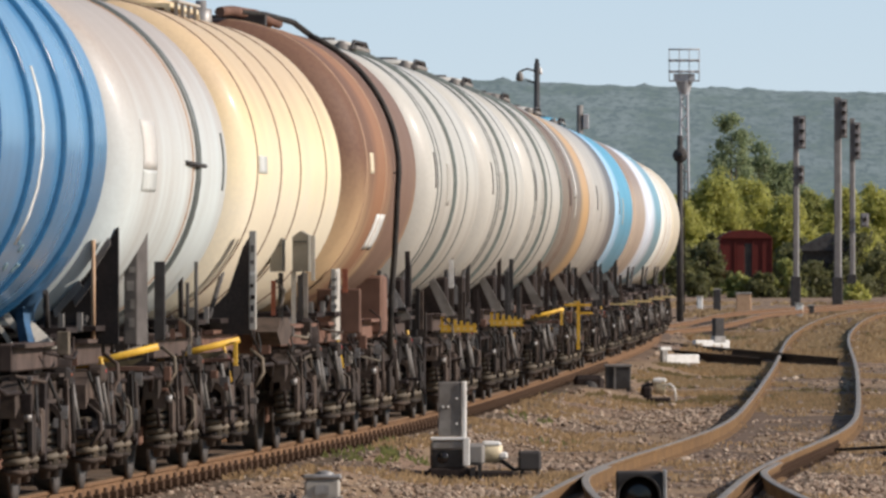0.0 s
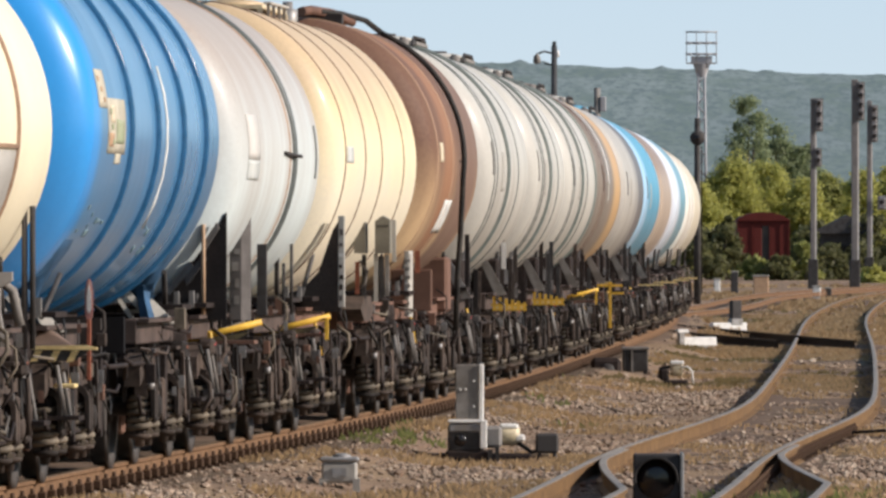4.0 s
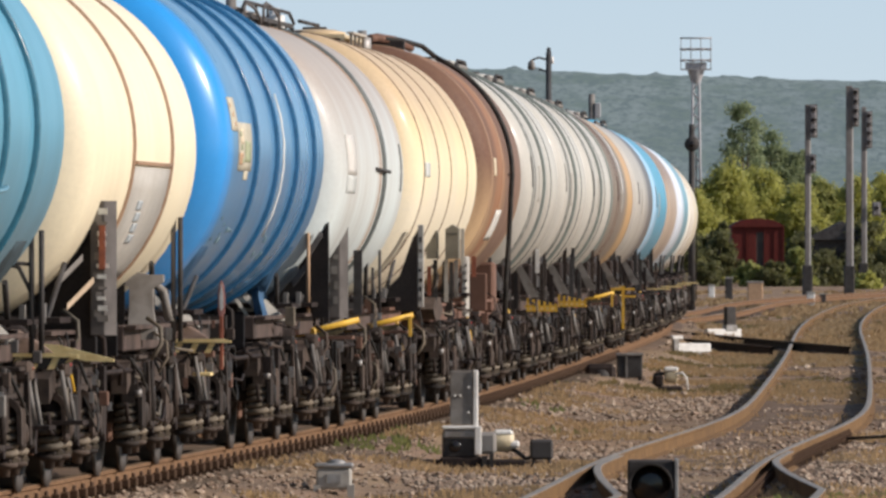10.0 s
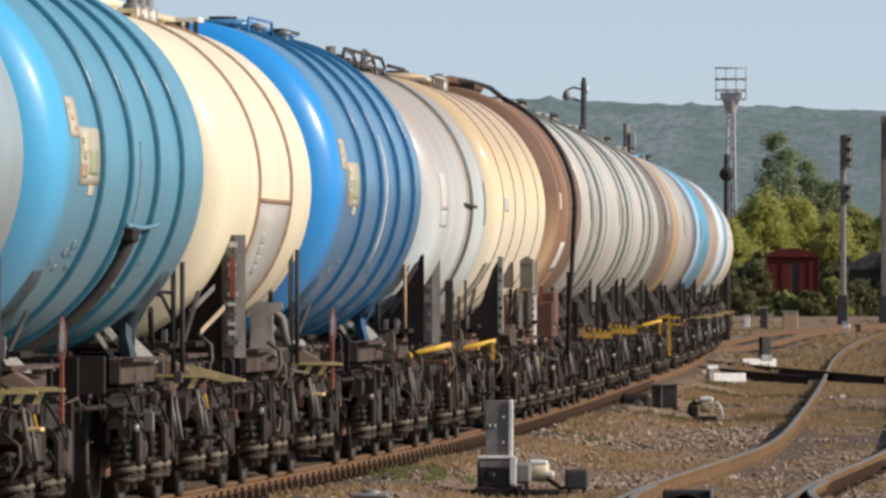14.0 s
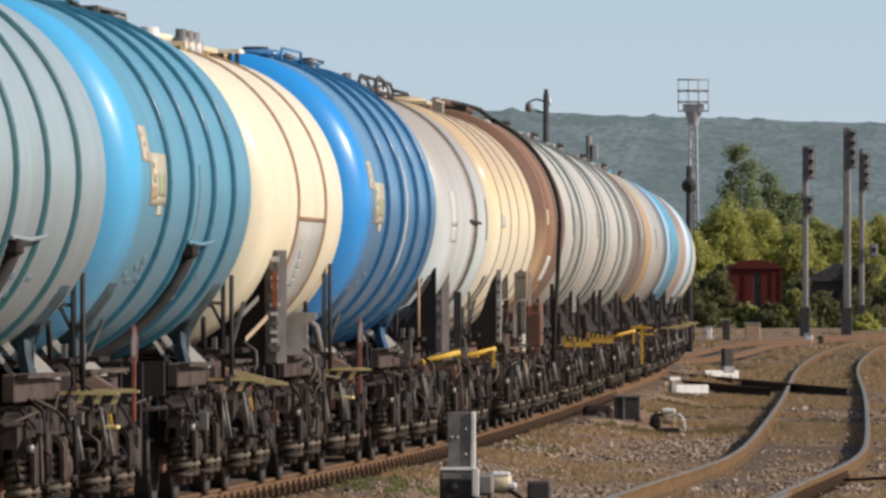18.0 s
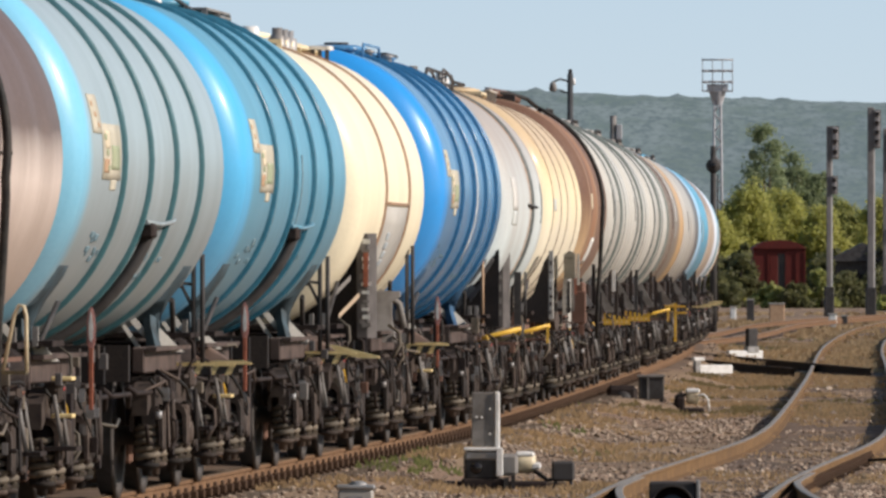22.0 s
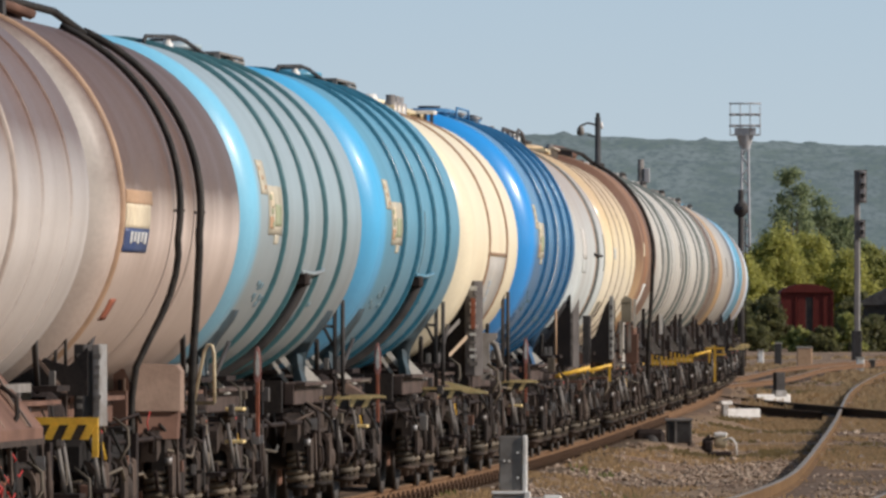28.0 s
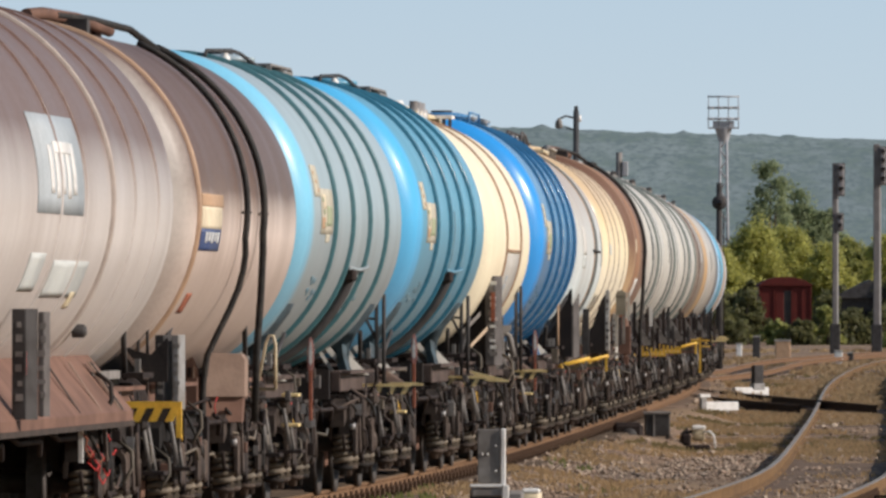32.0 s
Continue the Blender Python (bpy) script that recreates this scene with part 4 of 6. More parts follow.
        # added black sheet in place of the dark void under the frame
        part("saddle_web", plate_xz([(.56, 1.16), (1.23, 1.16), (1.23, 1.50), (1.10, 1.37), (.98, 1.40), (.82, 1.48), (.56, 1.38)], near - .54, near - .50), "frame_black", w, "black sheet for the shaded gap under the tank's end")
        part("slant_stay", plate_xz([(.80, 1.50), (.83, 1.50), (1.09, 1.18), (1.05, 1.18)], near - .57, near - .55), "box_tan", w, "pale slanting stay")
        sb = part("support_box", skewed(plate_xz([(.95, 1.0), (1.27, 1.0), (1.27, 1.30), (1.24, 1.35), (.95, 1.36)], 1.0, 1.3), .5, .95), "box_tan", w, "dusty tan box under the tank")
        part("lower_panel", skewed(plate_xz([(.96, .79), (1.24, .79), (1.25, 1.0), (.96, 1.0)], 1.05, 1.25), .5, .95), "frame_brown", sb, "darker lower panel")
        part("red_cord", bar([(1.06, 1.0, 1.0), (1.04, .98, .92), (1.05, .98, .86)], .005, 5), "red", sb)
        col = part("side_column", plate_xz([(.78, .80), (.90, .80), (.90, 1.22), (.86, 1.32), (.78, 1.32)], 1.0, 1.06), "frame_brown", w, "rust brown column with slots")
        for z in (.90, 1.06, 1.20):
            part("slot", box(.82, .84, .99, 1.0, z - .04, z + .04), "grime", col)
            part("clip", box(.86, .875, .985, 1.0, z - .06, z + .05), "box_tan", col)
    if kind == "silver":
        P("logo_panel", "decal_grey", -2.5, .33, 12.5, -14.6, "blue-grey panel with plain white shapes")
        for k in range(5):
            P("white_shape", "white", -1.75 + .34 * k, -1.53 + .34 * k, 5 - (k == 0), -9 - 1.2 * (k % 2), lift=.011)
        P("white_shape", "white", -1.35, -.35, 5.2, 2.0, lift=.012)
        P("patch", "decal_dull", -.9, 1.3, -28, -40)
        P("patch", "decal_dull", -2.4, -1.5, -26, -38)
        P("patch", "cream", .9, 1.2, -38, -44)
        part("drain_stub", disc([(0, .05), (.08, .05), (.1, .03), (.1, 0)], "x", 10, (R * math.cos(radians(-40)), 2.6, zc + R * math.sin(radians(-40)))), "dark", t)
        board(w, 1.24, 1.40, -1.9, .98, 1.72, "dark", 13, True)
        board(w, 1.405, 1.47, -1.8, 1.0, 1.70, "board_grey", 14)
        for k in range(6):
            y, x, z = half - 4.9 + .22 * k, 1.16 + .02 * (k % 3), .84 - .05 * (k * 2 % 5)
            part("red_hose", bar([(x, y, z), (x + .04, y + .03, z - .05 - .02 * (k % 2)), (x + .02 - .03 * (k % 2), y + .09, z - .12), (x + .05, y + .12, z - .18), (x + .06, y + .2, z - .14)], .006, 5), "red" if k % 3 else "orange", w)
        part("white_tag", box(1.14, 1.17, half - 4.9, half - 4.86, .62, .88), "white", w)
        for y0, wd, mt in ((4.2, .014, "frame_black"), (4.13, .010, "box_tan"), (4.30, .010, "box_tan"), (3.0, .006, "box_tan"), (1.7, .006, "box")):
            part("skirt_seam", skewed(plate_xz([(1.02, 1.335), (1.02 + wd * 2, 1.335), (1.25 + wd * 2, .985), (1.25, .985)], y0, y0 + .05), .3), mt, w)
        part("skirt_lip", box(1.262, 1.285, -2.9, 4.95, .86, .90), "box", w)
        part("skirt_rib", box(1.0, 1.06, half - 3.4, half - 1.6, 1.20, 1.26), "grey", w)


def wagon(j0, j1, label="", paint="grey", R=1.435, zc=2.54, ribs=(), rib_mat=None, under="frame_black", saddle="plain", steps=("bar", "bar"), detail="", gear="none", end0=1.4, end1=1.4, wide=(), wide_mat=None, seams=()):
    """A bogie tank wagon between the coupling planes j0 and j1 of the train; y runs along the train, away from the eye."""
    half = (j1 - j0) / 2
    paint = PAINT[paint]
    w = thing("tank_wagon", label, "tank wagon", group="wagons of the tank train")
    ty0, ty1 = -half + end0, half - end1
    mid, th = (ty0 + ty1) / 2, (ty1 - ty0) / 2
    t = part("tank", tank_mesh(R, zc, th), paint, w, "", Matrix.Translation((0, mid, 0)))
    slim = rib_mat in ("umber", "tan", "ivory")
    fine = .020 if rib_mat in ("moss", "rust") else .022 if rib_mat == "navy" else .030
    for ys, mt, wd, hg in ((ribs, rib_mat, .014 if slim else fine, .010 if slim else .016 if not rib_mat else .024 if rib_mat == "rust" else .040), (wide, wide_mat, {"ivory": .04, "chalk": .03, "tan": .05}.get(wide_mat, .10), .03), (seams, "slate", .012, .012)):
        if ys:
            rm = mesh_of("stiffening_ring", rib_mesh(R, wd, hg, zc=zc), RIB[mt] if mt else paint)
            for y in ys:
                part("stiffening_ring", rm, None, t, "", Matrix.Translation((0, y - mid, 0)))
    for sx in (1, -1):
        for sy in (1, -1):
            y0, y1 = sorted((sy * (half - .62), sy * (half - 3.3)))
            b = box(sx * 1.0 - .05, sx * 1.0 + .05, y0, y1, .94, 1.14, bev=.012)
            add_box(b, min(sx * 1.06, sx * 1.14), max(sx * 1.06, sx * 1.14), y0, y1, 1.11, 1.14)
            part("solebar", b, "solebar" if under == "frame_black" else under, w)
    # sill widened into a dark box so no light passes under the tank
    part("centre_sill", box(-.45, .45, -half + .8, half - .8, .84, 1.2), "grime", w)
    for sy in (1, -1):
        e = sy * (half - .62)
        part("headstock", plate([(-.07, .90), (.07, .90), (.07, 1.16), (-.07, 1.16)], -1.04, 1.04), "grime", w, "", Matrix.Translation((0, e, 0)))
        part("corner_gusset", plate([(-sy * .1, 1.20), (-sy * .1, .80), (-sy * .55, .92), (-sy * .8, 1.12), (-sy * .8, 1.20)], .90, .95), "board_grey", w, "", Matrix.Translation((0, e, 0)))
        part("stay", bar([(1.04, e - sy * .5, 1.2), (1.10, e - sy * 1.15, 1.62 if saddle != "leg" else 1.5)], .022, 6), "dark", w)
        for sx in (1, -1):
            b = disc([(0, .0), (0, .11), (.30, .11), (.30, .08), (.50, .08), (.52, .22), (.56, .225), (.58, .20), (.585, 0)], "y", 20)
            part("buffer", b, "grime", w, "black greasy buffer", Matrix.Translation((sx * .875, e, 1.0)) @ Matrix.Diagonal((1, sy, 1, 1)))
        part("coupling_hook", bar([(0, e, 1.0), (0, e + sy * .3, .98), (0, e + sy * .42, .9), (0, e + sy * .5, .7), (0, e + sy * .42, .55)], .035, 6), "grime", w)
        for hx in (.3, .62):
            hs = part("brake_hose", bar([(hx, e, .95), (hx + .04, e + sy * .2, .85), (hx + .06, e + sy * .35, .55), (hx + .02, e + sy * .45, .42), (hx, e + sy * .52, .5)], .028, 6), "rubber", w)
            part("cock", box(hx - .02, hx + .05, e + sy * .06 - .03, e + sy * .06 + .03, .90, 1.0), "red", hs)
        sm = mesh_of("saddle", saddle_mesh(R, zc, mid + sy * (th - ((4.98 if sy > 0 else 1.8) if saddle == "skirt" else .55)), saddle), {"skirt": M["frame_brown"], "leg": M["leg_strong"] if paint.name.startswith("strong") else M["leg_blue"]}.get(saddle, M["frame_black"]))
        part("saddle", sm, None, w)
        if saddle == "leg":
            part("saddle", sm, None, w, "", Matrix.Diagonal((-1, 1, 1, 1)))
            part("foot_gusset", skewed(plate_xz([(.96, 1.29), (.99, 1.27), (1.16, 1.09), (.96, 1.09)], mid + sy * (th - .55) - .02, mid + sy * (th - .55)), .6, .93), "panel_grey", w, "pale triangular gusset at the saddle's foot")
        part("end_platform", box(-1.2, 1.2, min(e, e - sy * .7), max(e, e - sy * .7), 1.20, 1.24), "grime", w)
        fs = part("foot_iron", bar([(1.18, e - sy * .25, .86), (1.24, e - sy * .25, .5), (1.24, e - sy * .55, .5), (1.18, e - sy * .55, .86)], .018, 6), "grey", w)
        part("tread", box(1.10, 1.34, min(e - sy * .22, e - sy * .58), max(e - sy * .22, e - sy * .58), .47, .50), "grime", fs)
        corner_step(w, e - .10 if sy < 0 else e - .30, sy, steps[0] if sy < 0 else steps[1])
        part("lamp_iron", box(1.06, 1.10, e - .03, e + .03, 1.2, 1.34), "grey", w)
    for k, y in enumerate((-half * .28, 0, half * .3)):
        part("cross_bearer", box(-1.0, 1.0, y - .05, y + .05, .88, 1.16), under, w)
        part("pipe_run", bar([(1.08, y - .9, .86), (1.12, y - .6, .80), (1.12, y + .6, .80), (1.08, y + .9, .70)], .02, 6), "grime", w)
    part("lever", bar([(1.16, -half + 1.3, 1.0), (1.2, -half + 1.5, .70)], .016, 6), "yellow", w)
    for sy in (1, -1):
        y = sy * (half - 1.15)
        v = part("brake_valve", box(1.08, 1.22, y - .12, y + .12, .80, .95, bev=.03), "box", w)
        part("red_handle", bar([(1.20, y, .92), (1.22, y - .02, .90), (1.22, y - .04, .89)], .009, 5), "red" if sy < 0 else "orange", v)
        part("drain_cock", bar([(1.16, y + .3, .84), (1.18, y + .3, .62)], .02, 6), "steel", v)
        hg = part("hanger", box(1.05, 1.15, y - sy * 2.3 - .03, y - sy * 2.3 + .03, .55, .92), "box", w)
        part("pin", disc([(0, 0), (0, .035), (.05, .035), (.05, 0)], "x", 8, (1.15, y - sy * 2.3, .62)), "steel", hg)
    sets = bogie(w, -half + 2.2) + bogie(w, half - (3.0 if saddle == "skirt" else 2.2))
    part("air_tank", disc([(-.5, 0), (-.5, .12), (-.44, .17), (.44, .17), (.5, .12), (.5, 0)], "y", 16, (.75, -.9, .70)), "grime", w)
    part("brake_cylinder", disc([(-.3, 0), (-.3, .16), (.2, .16), (.24, .06), (.5, .04), (.5, 0)], "y", 14, (-.5, .5, .66)), "grime", w)
    for k in range(30 if j0 < 10 else 10):
        y = CLUTTER.choice((-1, 1)) * (half - CLUTTER.uniform(.4, 4.0))
        x, z, n = CLUTTER.uniform(1.10, 1.22), CLUTTER.uniform(.42, 1.10), CLUTTER.uniform(.018, .045)
        kind = CLUTTER.choice(("bracket", "bracket", "pipe_elbow", "cable", "tag", "rod"))
        if kind == "bracket":
            part("bracket", box(x, x + n * 2, y - n, y + n, z, z + n * CLUTTER.uniform(1, 4), bev=.006), CLUTTER.choice(("grey", "box", "spring", "board_grey", "frame_brown", "grime")), w)
        elif kind == "pipe_elbow":
            part("pipe_elbow", bar([(x - .05, y, z + .2), (x + .06, y - .02, z + .12), (x + .07, y - .05, z), (x, y - .1, z - .12)], n * .45, 6), CLUTTER.choice(("box", "spring", "grime")), w)
        elif kind == "rod":
            part("rod", bar([(x - .1, y - .5, z), (x + .05, y + .05, z + CLUTTER.uniform(-.12, .12)), (x + .02, y + .5, z)], .013, 5), CLUTTER.choice(("box", "spring", "grime")), w)
        elif kind == "cable":
            part("cable", bar([(x, y - .2, z + .1), (x + .05, y - .05, z - .05), (x + .04, y + .1, z + .02), (x, y + .3, z + .12)], .009, 5), CLUTTER.choice(("rubber", "rubber", "grime")), w)
        else:
            part("tag", box(x + .04, x + .04 + n, y - .005, y + .005, z, z + n * 2.2), CLUTTER.choice(("steel", "grey", "steel", "frame_brown")), w)
    top_gear(w, t, half, th, R, zc, gear)
    if detail:
        details(w, t, half, mid, th, R, zc, detail)
    WAGONS.append((w, (j0 + j1) / 2, sets))
    return w


# joints between the wagons along the train at the start of the shot
BR = (0.105, 0.058, 0.042)
PAINT = dict(
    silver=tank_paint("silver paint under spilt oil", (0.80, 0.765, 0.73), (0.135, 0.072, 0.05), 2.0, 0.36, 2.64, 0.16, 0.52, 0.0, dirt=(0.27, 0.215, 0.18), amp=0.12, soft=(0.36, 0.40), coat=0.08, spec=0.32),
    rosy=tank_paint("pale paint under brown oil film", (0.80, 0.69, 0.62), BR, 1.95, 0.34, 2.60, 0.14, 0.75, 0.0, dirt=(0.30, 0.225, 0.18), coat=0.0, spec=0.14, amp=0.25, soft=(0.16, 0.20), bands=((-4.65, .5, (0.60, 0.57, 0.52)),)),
    # blue bodies greyed to paint in grazing sky reflection; cap bands keep full blue
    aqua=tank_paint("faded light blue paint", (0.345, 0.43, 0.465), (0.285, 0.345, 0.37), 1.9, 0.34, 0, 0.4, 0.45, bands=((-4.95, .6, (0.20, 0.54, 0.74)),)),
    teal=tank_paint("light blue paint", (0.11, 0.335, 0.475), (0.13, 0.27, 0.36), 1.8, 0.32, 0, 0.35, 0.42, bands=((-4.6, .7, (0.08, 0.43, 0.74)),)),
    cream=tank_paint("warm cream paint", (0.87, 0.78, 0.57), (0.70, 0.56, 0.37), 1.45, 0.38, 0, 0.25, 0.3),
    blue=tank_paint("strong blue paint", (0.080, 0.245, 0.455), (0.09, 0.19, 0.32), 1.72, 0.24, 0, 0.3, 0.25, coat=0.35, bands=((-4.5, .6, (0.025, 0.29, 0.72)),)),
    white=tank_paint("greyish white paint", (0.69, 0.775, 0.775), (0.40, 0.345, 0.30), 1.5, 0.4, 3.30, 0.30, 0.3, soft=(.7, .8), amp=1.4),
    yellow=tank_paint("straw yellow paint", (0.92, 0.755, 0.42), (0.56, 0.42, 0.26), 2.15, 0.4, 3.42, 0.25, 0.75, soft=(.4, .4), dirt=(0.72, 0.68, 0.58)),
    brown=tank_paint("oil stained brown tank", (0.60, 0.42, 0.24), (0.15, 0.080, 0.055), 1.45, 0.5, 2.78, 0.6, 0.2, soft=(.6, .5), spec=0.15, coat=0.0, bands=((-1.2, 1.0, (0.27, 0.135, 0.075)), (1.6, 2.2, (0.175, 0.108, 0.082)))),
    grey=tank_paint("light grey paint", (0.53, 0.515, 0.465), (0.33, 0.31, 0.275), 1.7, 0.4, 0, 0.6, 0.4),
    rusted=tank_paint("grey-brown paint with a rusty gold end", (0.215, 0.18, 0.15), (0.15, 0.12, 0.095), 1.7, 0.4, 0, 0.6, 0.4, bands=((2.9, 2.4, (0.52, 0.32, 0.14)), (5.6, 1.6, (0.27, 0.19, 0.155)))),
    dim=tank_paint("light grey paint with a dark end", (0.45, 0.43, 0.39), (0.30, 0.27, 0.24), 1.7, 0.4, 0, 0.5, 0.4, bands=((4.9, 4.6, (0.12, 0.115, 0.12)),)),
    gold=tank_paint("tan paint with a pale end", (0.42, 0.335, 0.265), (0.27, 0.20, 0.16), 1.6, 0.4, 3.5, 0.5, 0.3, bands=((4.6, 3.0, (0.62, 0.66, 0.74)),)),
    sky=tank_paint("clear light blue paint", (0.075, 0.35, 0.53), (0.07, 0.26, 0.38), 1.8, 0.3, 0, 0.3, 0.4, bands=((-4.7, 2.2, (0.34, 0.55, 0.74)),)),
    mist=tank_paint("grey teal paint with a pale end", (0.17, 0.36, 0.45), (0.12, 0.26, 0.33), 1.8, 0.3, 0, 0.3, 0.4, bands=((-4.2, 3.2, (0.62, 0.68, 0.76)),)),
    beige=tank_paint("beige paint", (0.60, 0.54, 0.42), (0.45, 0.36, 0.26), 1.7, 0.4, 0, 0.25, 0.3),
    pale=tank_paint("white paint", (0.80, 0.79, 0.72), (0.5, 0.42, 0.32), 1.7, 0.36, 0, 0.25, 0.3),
)
RIB = dict(
    teal=plain("dark teal ring", (0.055, 0.155, 0.175), 0.4), petrol=plain("petrol blue ring", (0.035, 0.155, 0.23), 0.24), navy=plain("navy ring", (0.030, 0.14, 0.29), 0.2),
    rust=plain("rusty seam", (0.34, 0.215, 0.135), 0.7), umber=plain("dark umber seam", (0.16, 0.09, 0.06), 0.7), slate=plain("slate ring", (0.10, 0.115, 0.11), 0.5),
    moss=plain("dark green ring", (0.17, 0.20, 0.185), 0.5), ivory=plain("pale ring", (0.78, 0.76, 0.70), 0.4), chalk=plain("chalky ring", (0.44, 0.37, 0.32), 0.7), tan=plain("tan ring", (0.42, 0.27, 0.17), 0.6),
)
JOINTS = [-87.2, -72.05, -62.7, -51.49, -40.29, -30.73, -20.03, -10.35, 0.93, 10.0, 20.5, 31.0, 43.0, 55.0, 67.8, 79.5, 91.0, 102.5, 114.0, 126.0]
G3 = dict(label="light grey tank wagon with dark green bands", paint="grey", R=1.45, zc=2.58, rib_mat="moss", gear="flat", steps=("none", "cage"), detail="grey")
WAGON_ROWS = [
    dict(label="silver tank wagon stained brown over the top, with a lettered panel", paint="silver", ribs=(-0.98, 0.46, 3.46, 4.96), wide=(2.0,), wide_mat="chalk", R=1.46, zc=2.50, under="frame_brown", saddle="skirt", steps=("hazard", "comb"), end1=1.62, detail="silver", gear="none"),
    dict(label="pale tank wagon with a brown oil film and two black hoses", paint="rosy", R=1.44, zc=2.49, wide=(-4.235,), wide_mat="tan", under="frame_brown", steps=("none", "loop"), detail="rosy", gear="hoses", end0=.3, end1=.75),
    dict(label="faded light blue ribbed tank wagon with a cream plate", paint="aqua", ribs=(-2.66, -0.9, 0.88, 2.71), rib_mat="teal", saddle="leg", steps=("none", "bar"), detail="blue", gear="slab", end0=.7, end1=1.05),
    dict(label="light blue ribbed tank wagon with a cream plate", paint="teal", R=1.445, zc=2.565, ribs=(-2.44, -0.65, 1.06, 2.72), rib_mat="petrol", saddle="leg", steps=("hazard", "hazard"), detail="blue", gear="slab", end0=.9, end1=1.2),
    dict(label="warm cream tank wagon with two thin rusty bands", paint="cream", R=1.395, zc=2.51, ribs=(-1.06, 1.67), rib_mat="rust", steps=("slope", "none"), detail="cream", gear="plank", end1=1.2),
    dict(label="glossy strong blue ribbed tank wagon with a cream plate", paint="blue", R=1.455, zc=2.57, ribs=(-2.18, -0.33, 1.55, 3.25), rib_mat="navy", saddle="leg", steps=("hazard", "none"), detail="blue", gear="fittings", end0=.9, end1=.95),
    dict(label="greyish white tank wagon with one dark band and a lettered board", paint="white", R=1.43, zc=2.49, wide=(1.14,), wide_mat="slate", ribs=(0.76,), rib_mat="tan", steps=("tilt", "tilt"), detail="white", gear="catwalk", end1=1.25),
    dict(label="straw yellow tank wagon with thin dark seams", paint="yellow", R=1.43, zc=2.53, ribs=(-4.16, -1.94, -0.02, 2.62), rib_mat="umber", steps=("none", "none"), detail="yellow", gear="rails", under="frame_brown"),
    dict(label="brown oil-stained tank wagon with a black hose down its side", paint="brown", R=1.45, zc=2.60, ribs=(-3.22, -0.85), rib_mat="tan", steps=("none", "none"), detail="brown", gear="hose", under="frame_brown", end0=1.25),
    dict(G3, ribs=(-0.75,), seams=(-3.45, -2.9, 1.6), detail="grey_post"),
    dict(G3, ribs=(-0.75,), seams=(-2.85, -2.3, 1.8)),
    dict(G3, ribs=(-1.2,), seams=(-4.4, -3.8, 1.0), wide=(4.2,), wide_mat="moss", steps=("none", "tilt")),
    dict(label="grey-brown tank wagon with a white half ring and rusty end", paint="rusted", R=1.45, zc=2.58, ribs=(-4.3, -3.4), rib_mat="umber", steps=("none", "stand"), gear="flat", detail="grey_ring"),
    dict(label="light grey tank wagon with a dark brown end", paint="dim", R=1.45, zc=2.58, steps=("none", "none"), gear="flat", detail="grey", end1=.7),
    dict(label="clear light blue tank wagon far down the train", paint="sky", steps=("none", "bar"), gear="flat", detail="grey", R=1.45, zc=2.58, end0=.7),
    dict(label="tan tank wagon with a pale end far down the train", paint="gold", R=1.45, zc=2.57, steps=("none", "bar"), gear="none"),
    dict(label="grey teal tank wagon with a pale end far down the train", paint="mist", R=1.45, zc=2.57, steps=("none", "bar"), gear="none"),
    dict(label="white tank wagon far down the train", paint="pale", ribs=(-1.85, 1.85), rib_mat="tan", steps=("none", "bar"), gear="none"),
    dict(label="beige tank wagon at the far end of the train", paint="beige", steps=("none", "none"), gear="none"),
]
for k, row in enumerate(WAGON_ROWS):
    wagon(JOINTS[k], JOINTS[k + 1], **row)


# ---- ground ----
def height(x, y):
    lat = abs(x - np.interp(y, LINE_Y, LINE_X))
    bank = 0.175 * min(1.0, max(0.0, (2.3 - lat) / 1.0)) if y < 320 else 0.0
    return bank - 0.37 + 0.035 * noise.noise((x * .35, y * .12, 3.1)) + 0.025 * noise.noise((x * 1.3, y * .5, 7.7)) - min(0.5, max(0, (y - 250) * 0.0003))


def ground():
    bm = bmesh.new()
    ys = list(np.concatenate([np.linspace(40, 260, 221), np.linspace(265, 700, 60), [900, 1300, 2000, 3000, 4400], ]))
    ys = [-200.0, 0.0] + ys
    xs = [-2600, -600, -150, -60, -25] + list(np.linspace(-12, 24, 121)) + [40, 80, 200, 700, 2600]
    g = [[bm.verts.new((x, y, height(x, y))) for x in xs] for y in ys]
    for a, b in zip(g, g[1:]):
        for i in range(len(xs) - 1):
            bm.faces.new((a[i], a[i + 1], b[i + 1], b[i])).smooth = True
    return tagged(part("ground", bm, "ground"), "stony ballast and dry grass between the tracks", "ground", kind="structure")


ground()


def line_points(pts, step):
    """Points at even steps along a smooth line through the given plan points (by their y)."""
    ys, xs = np.array([p[1] for p in pts], float), np.array([p[0] for p in pts], float)
    yy = np.arange(ys[0], ys[-1], step)
    xx = spline(ys, xs, yy)
    hd = np.arctan(np.gradient(xx, yy))
    return xx, yy, hd


RAIL_PROF = [(-.07, -.16), (-.07, -.148), (-.012, -.13), (-.012, -.04), (-.035, -.03), (-.035, -.004), (-.028, 0), (.028, 0), (.035, -.004), (.035, -.03), (.012, -.04), (.012, -.13), (.07, -.148), (.07, -.16)]


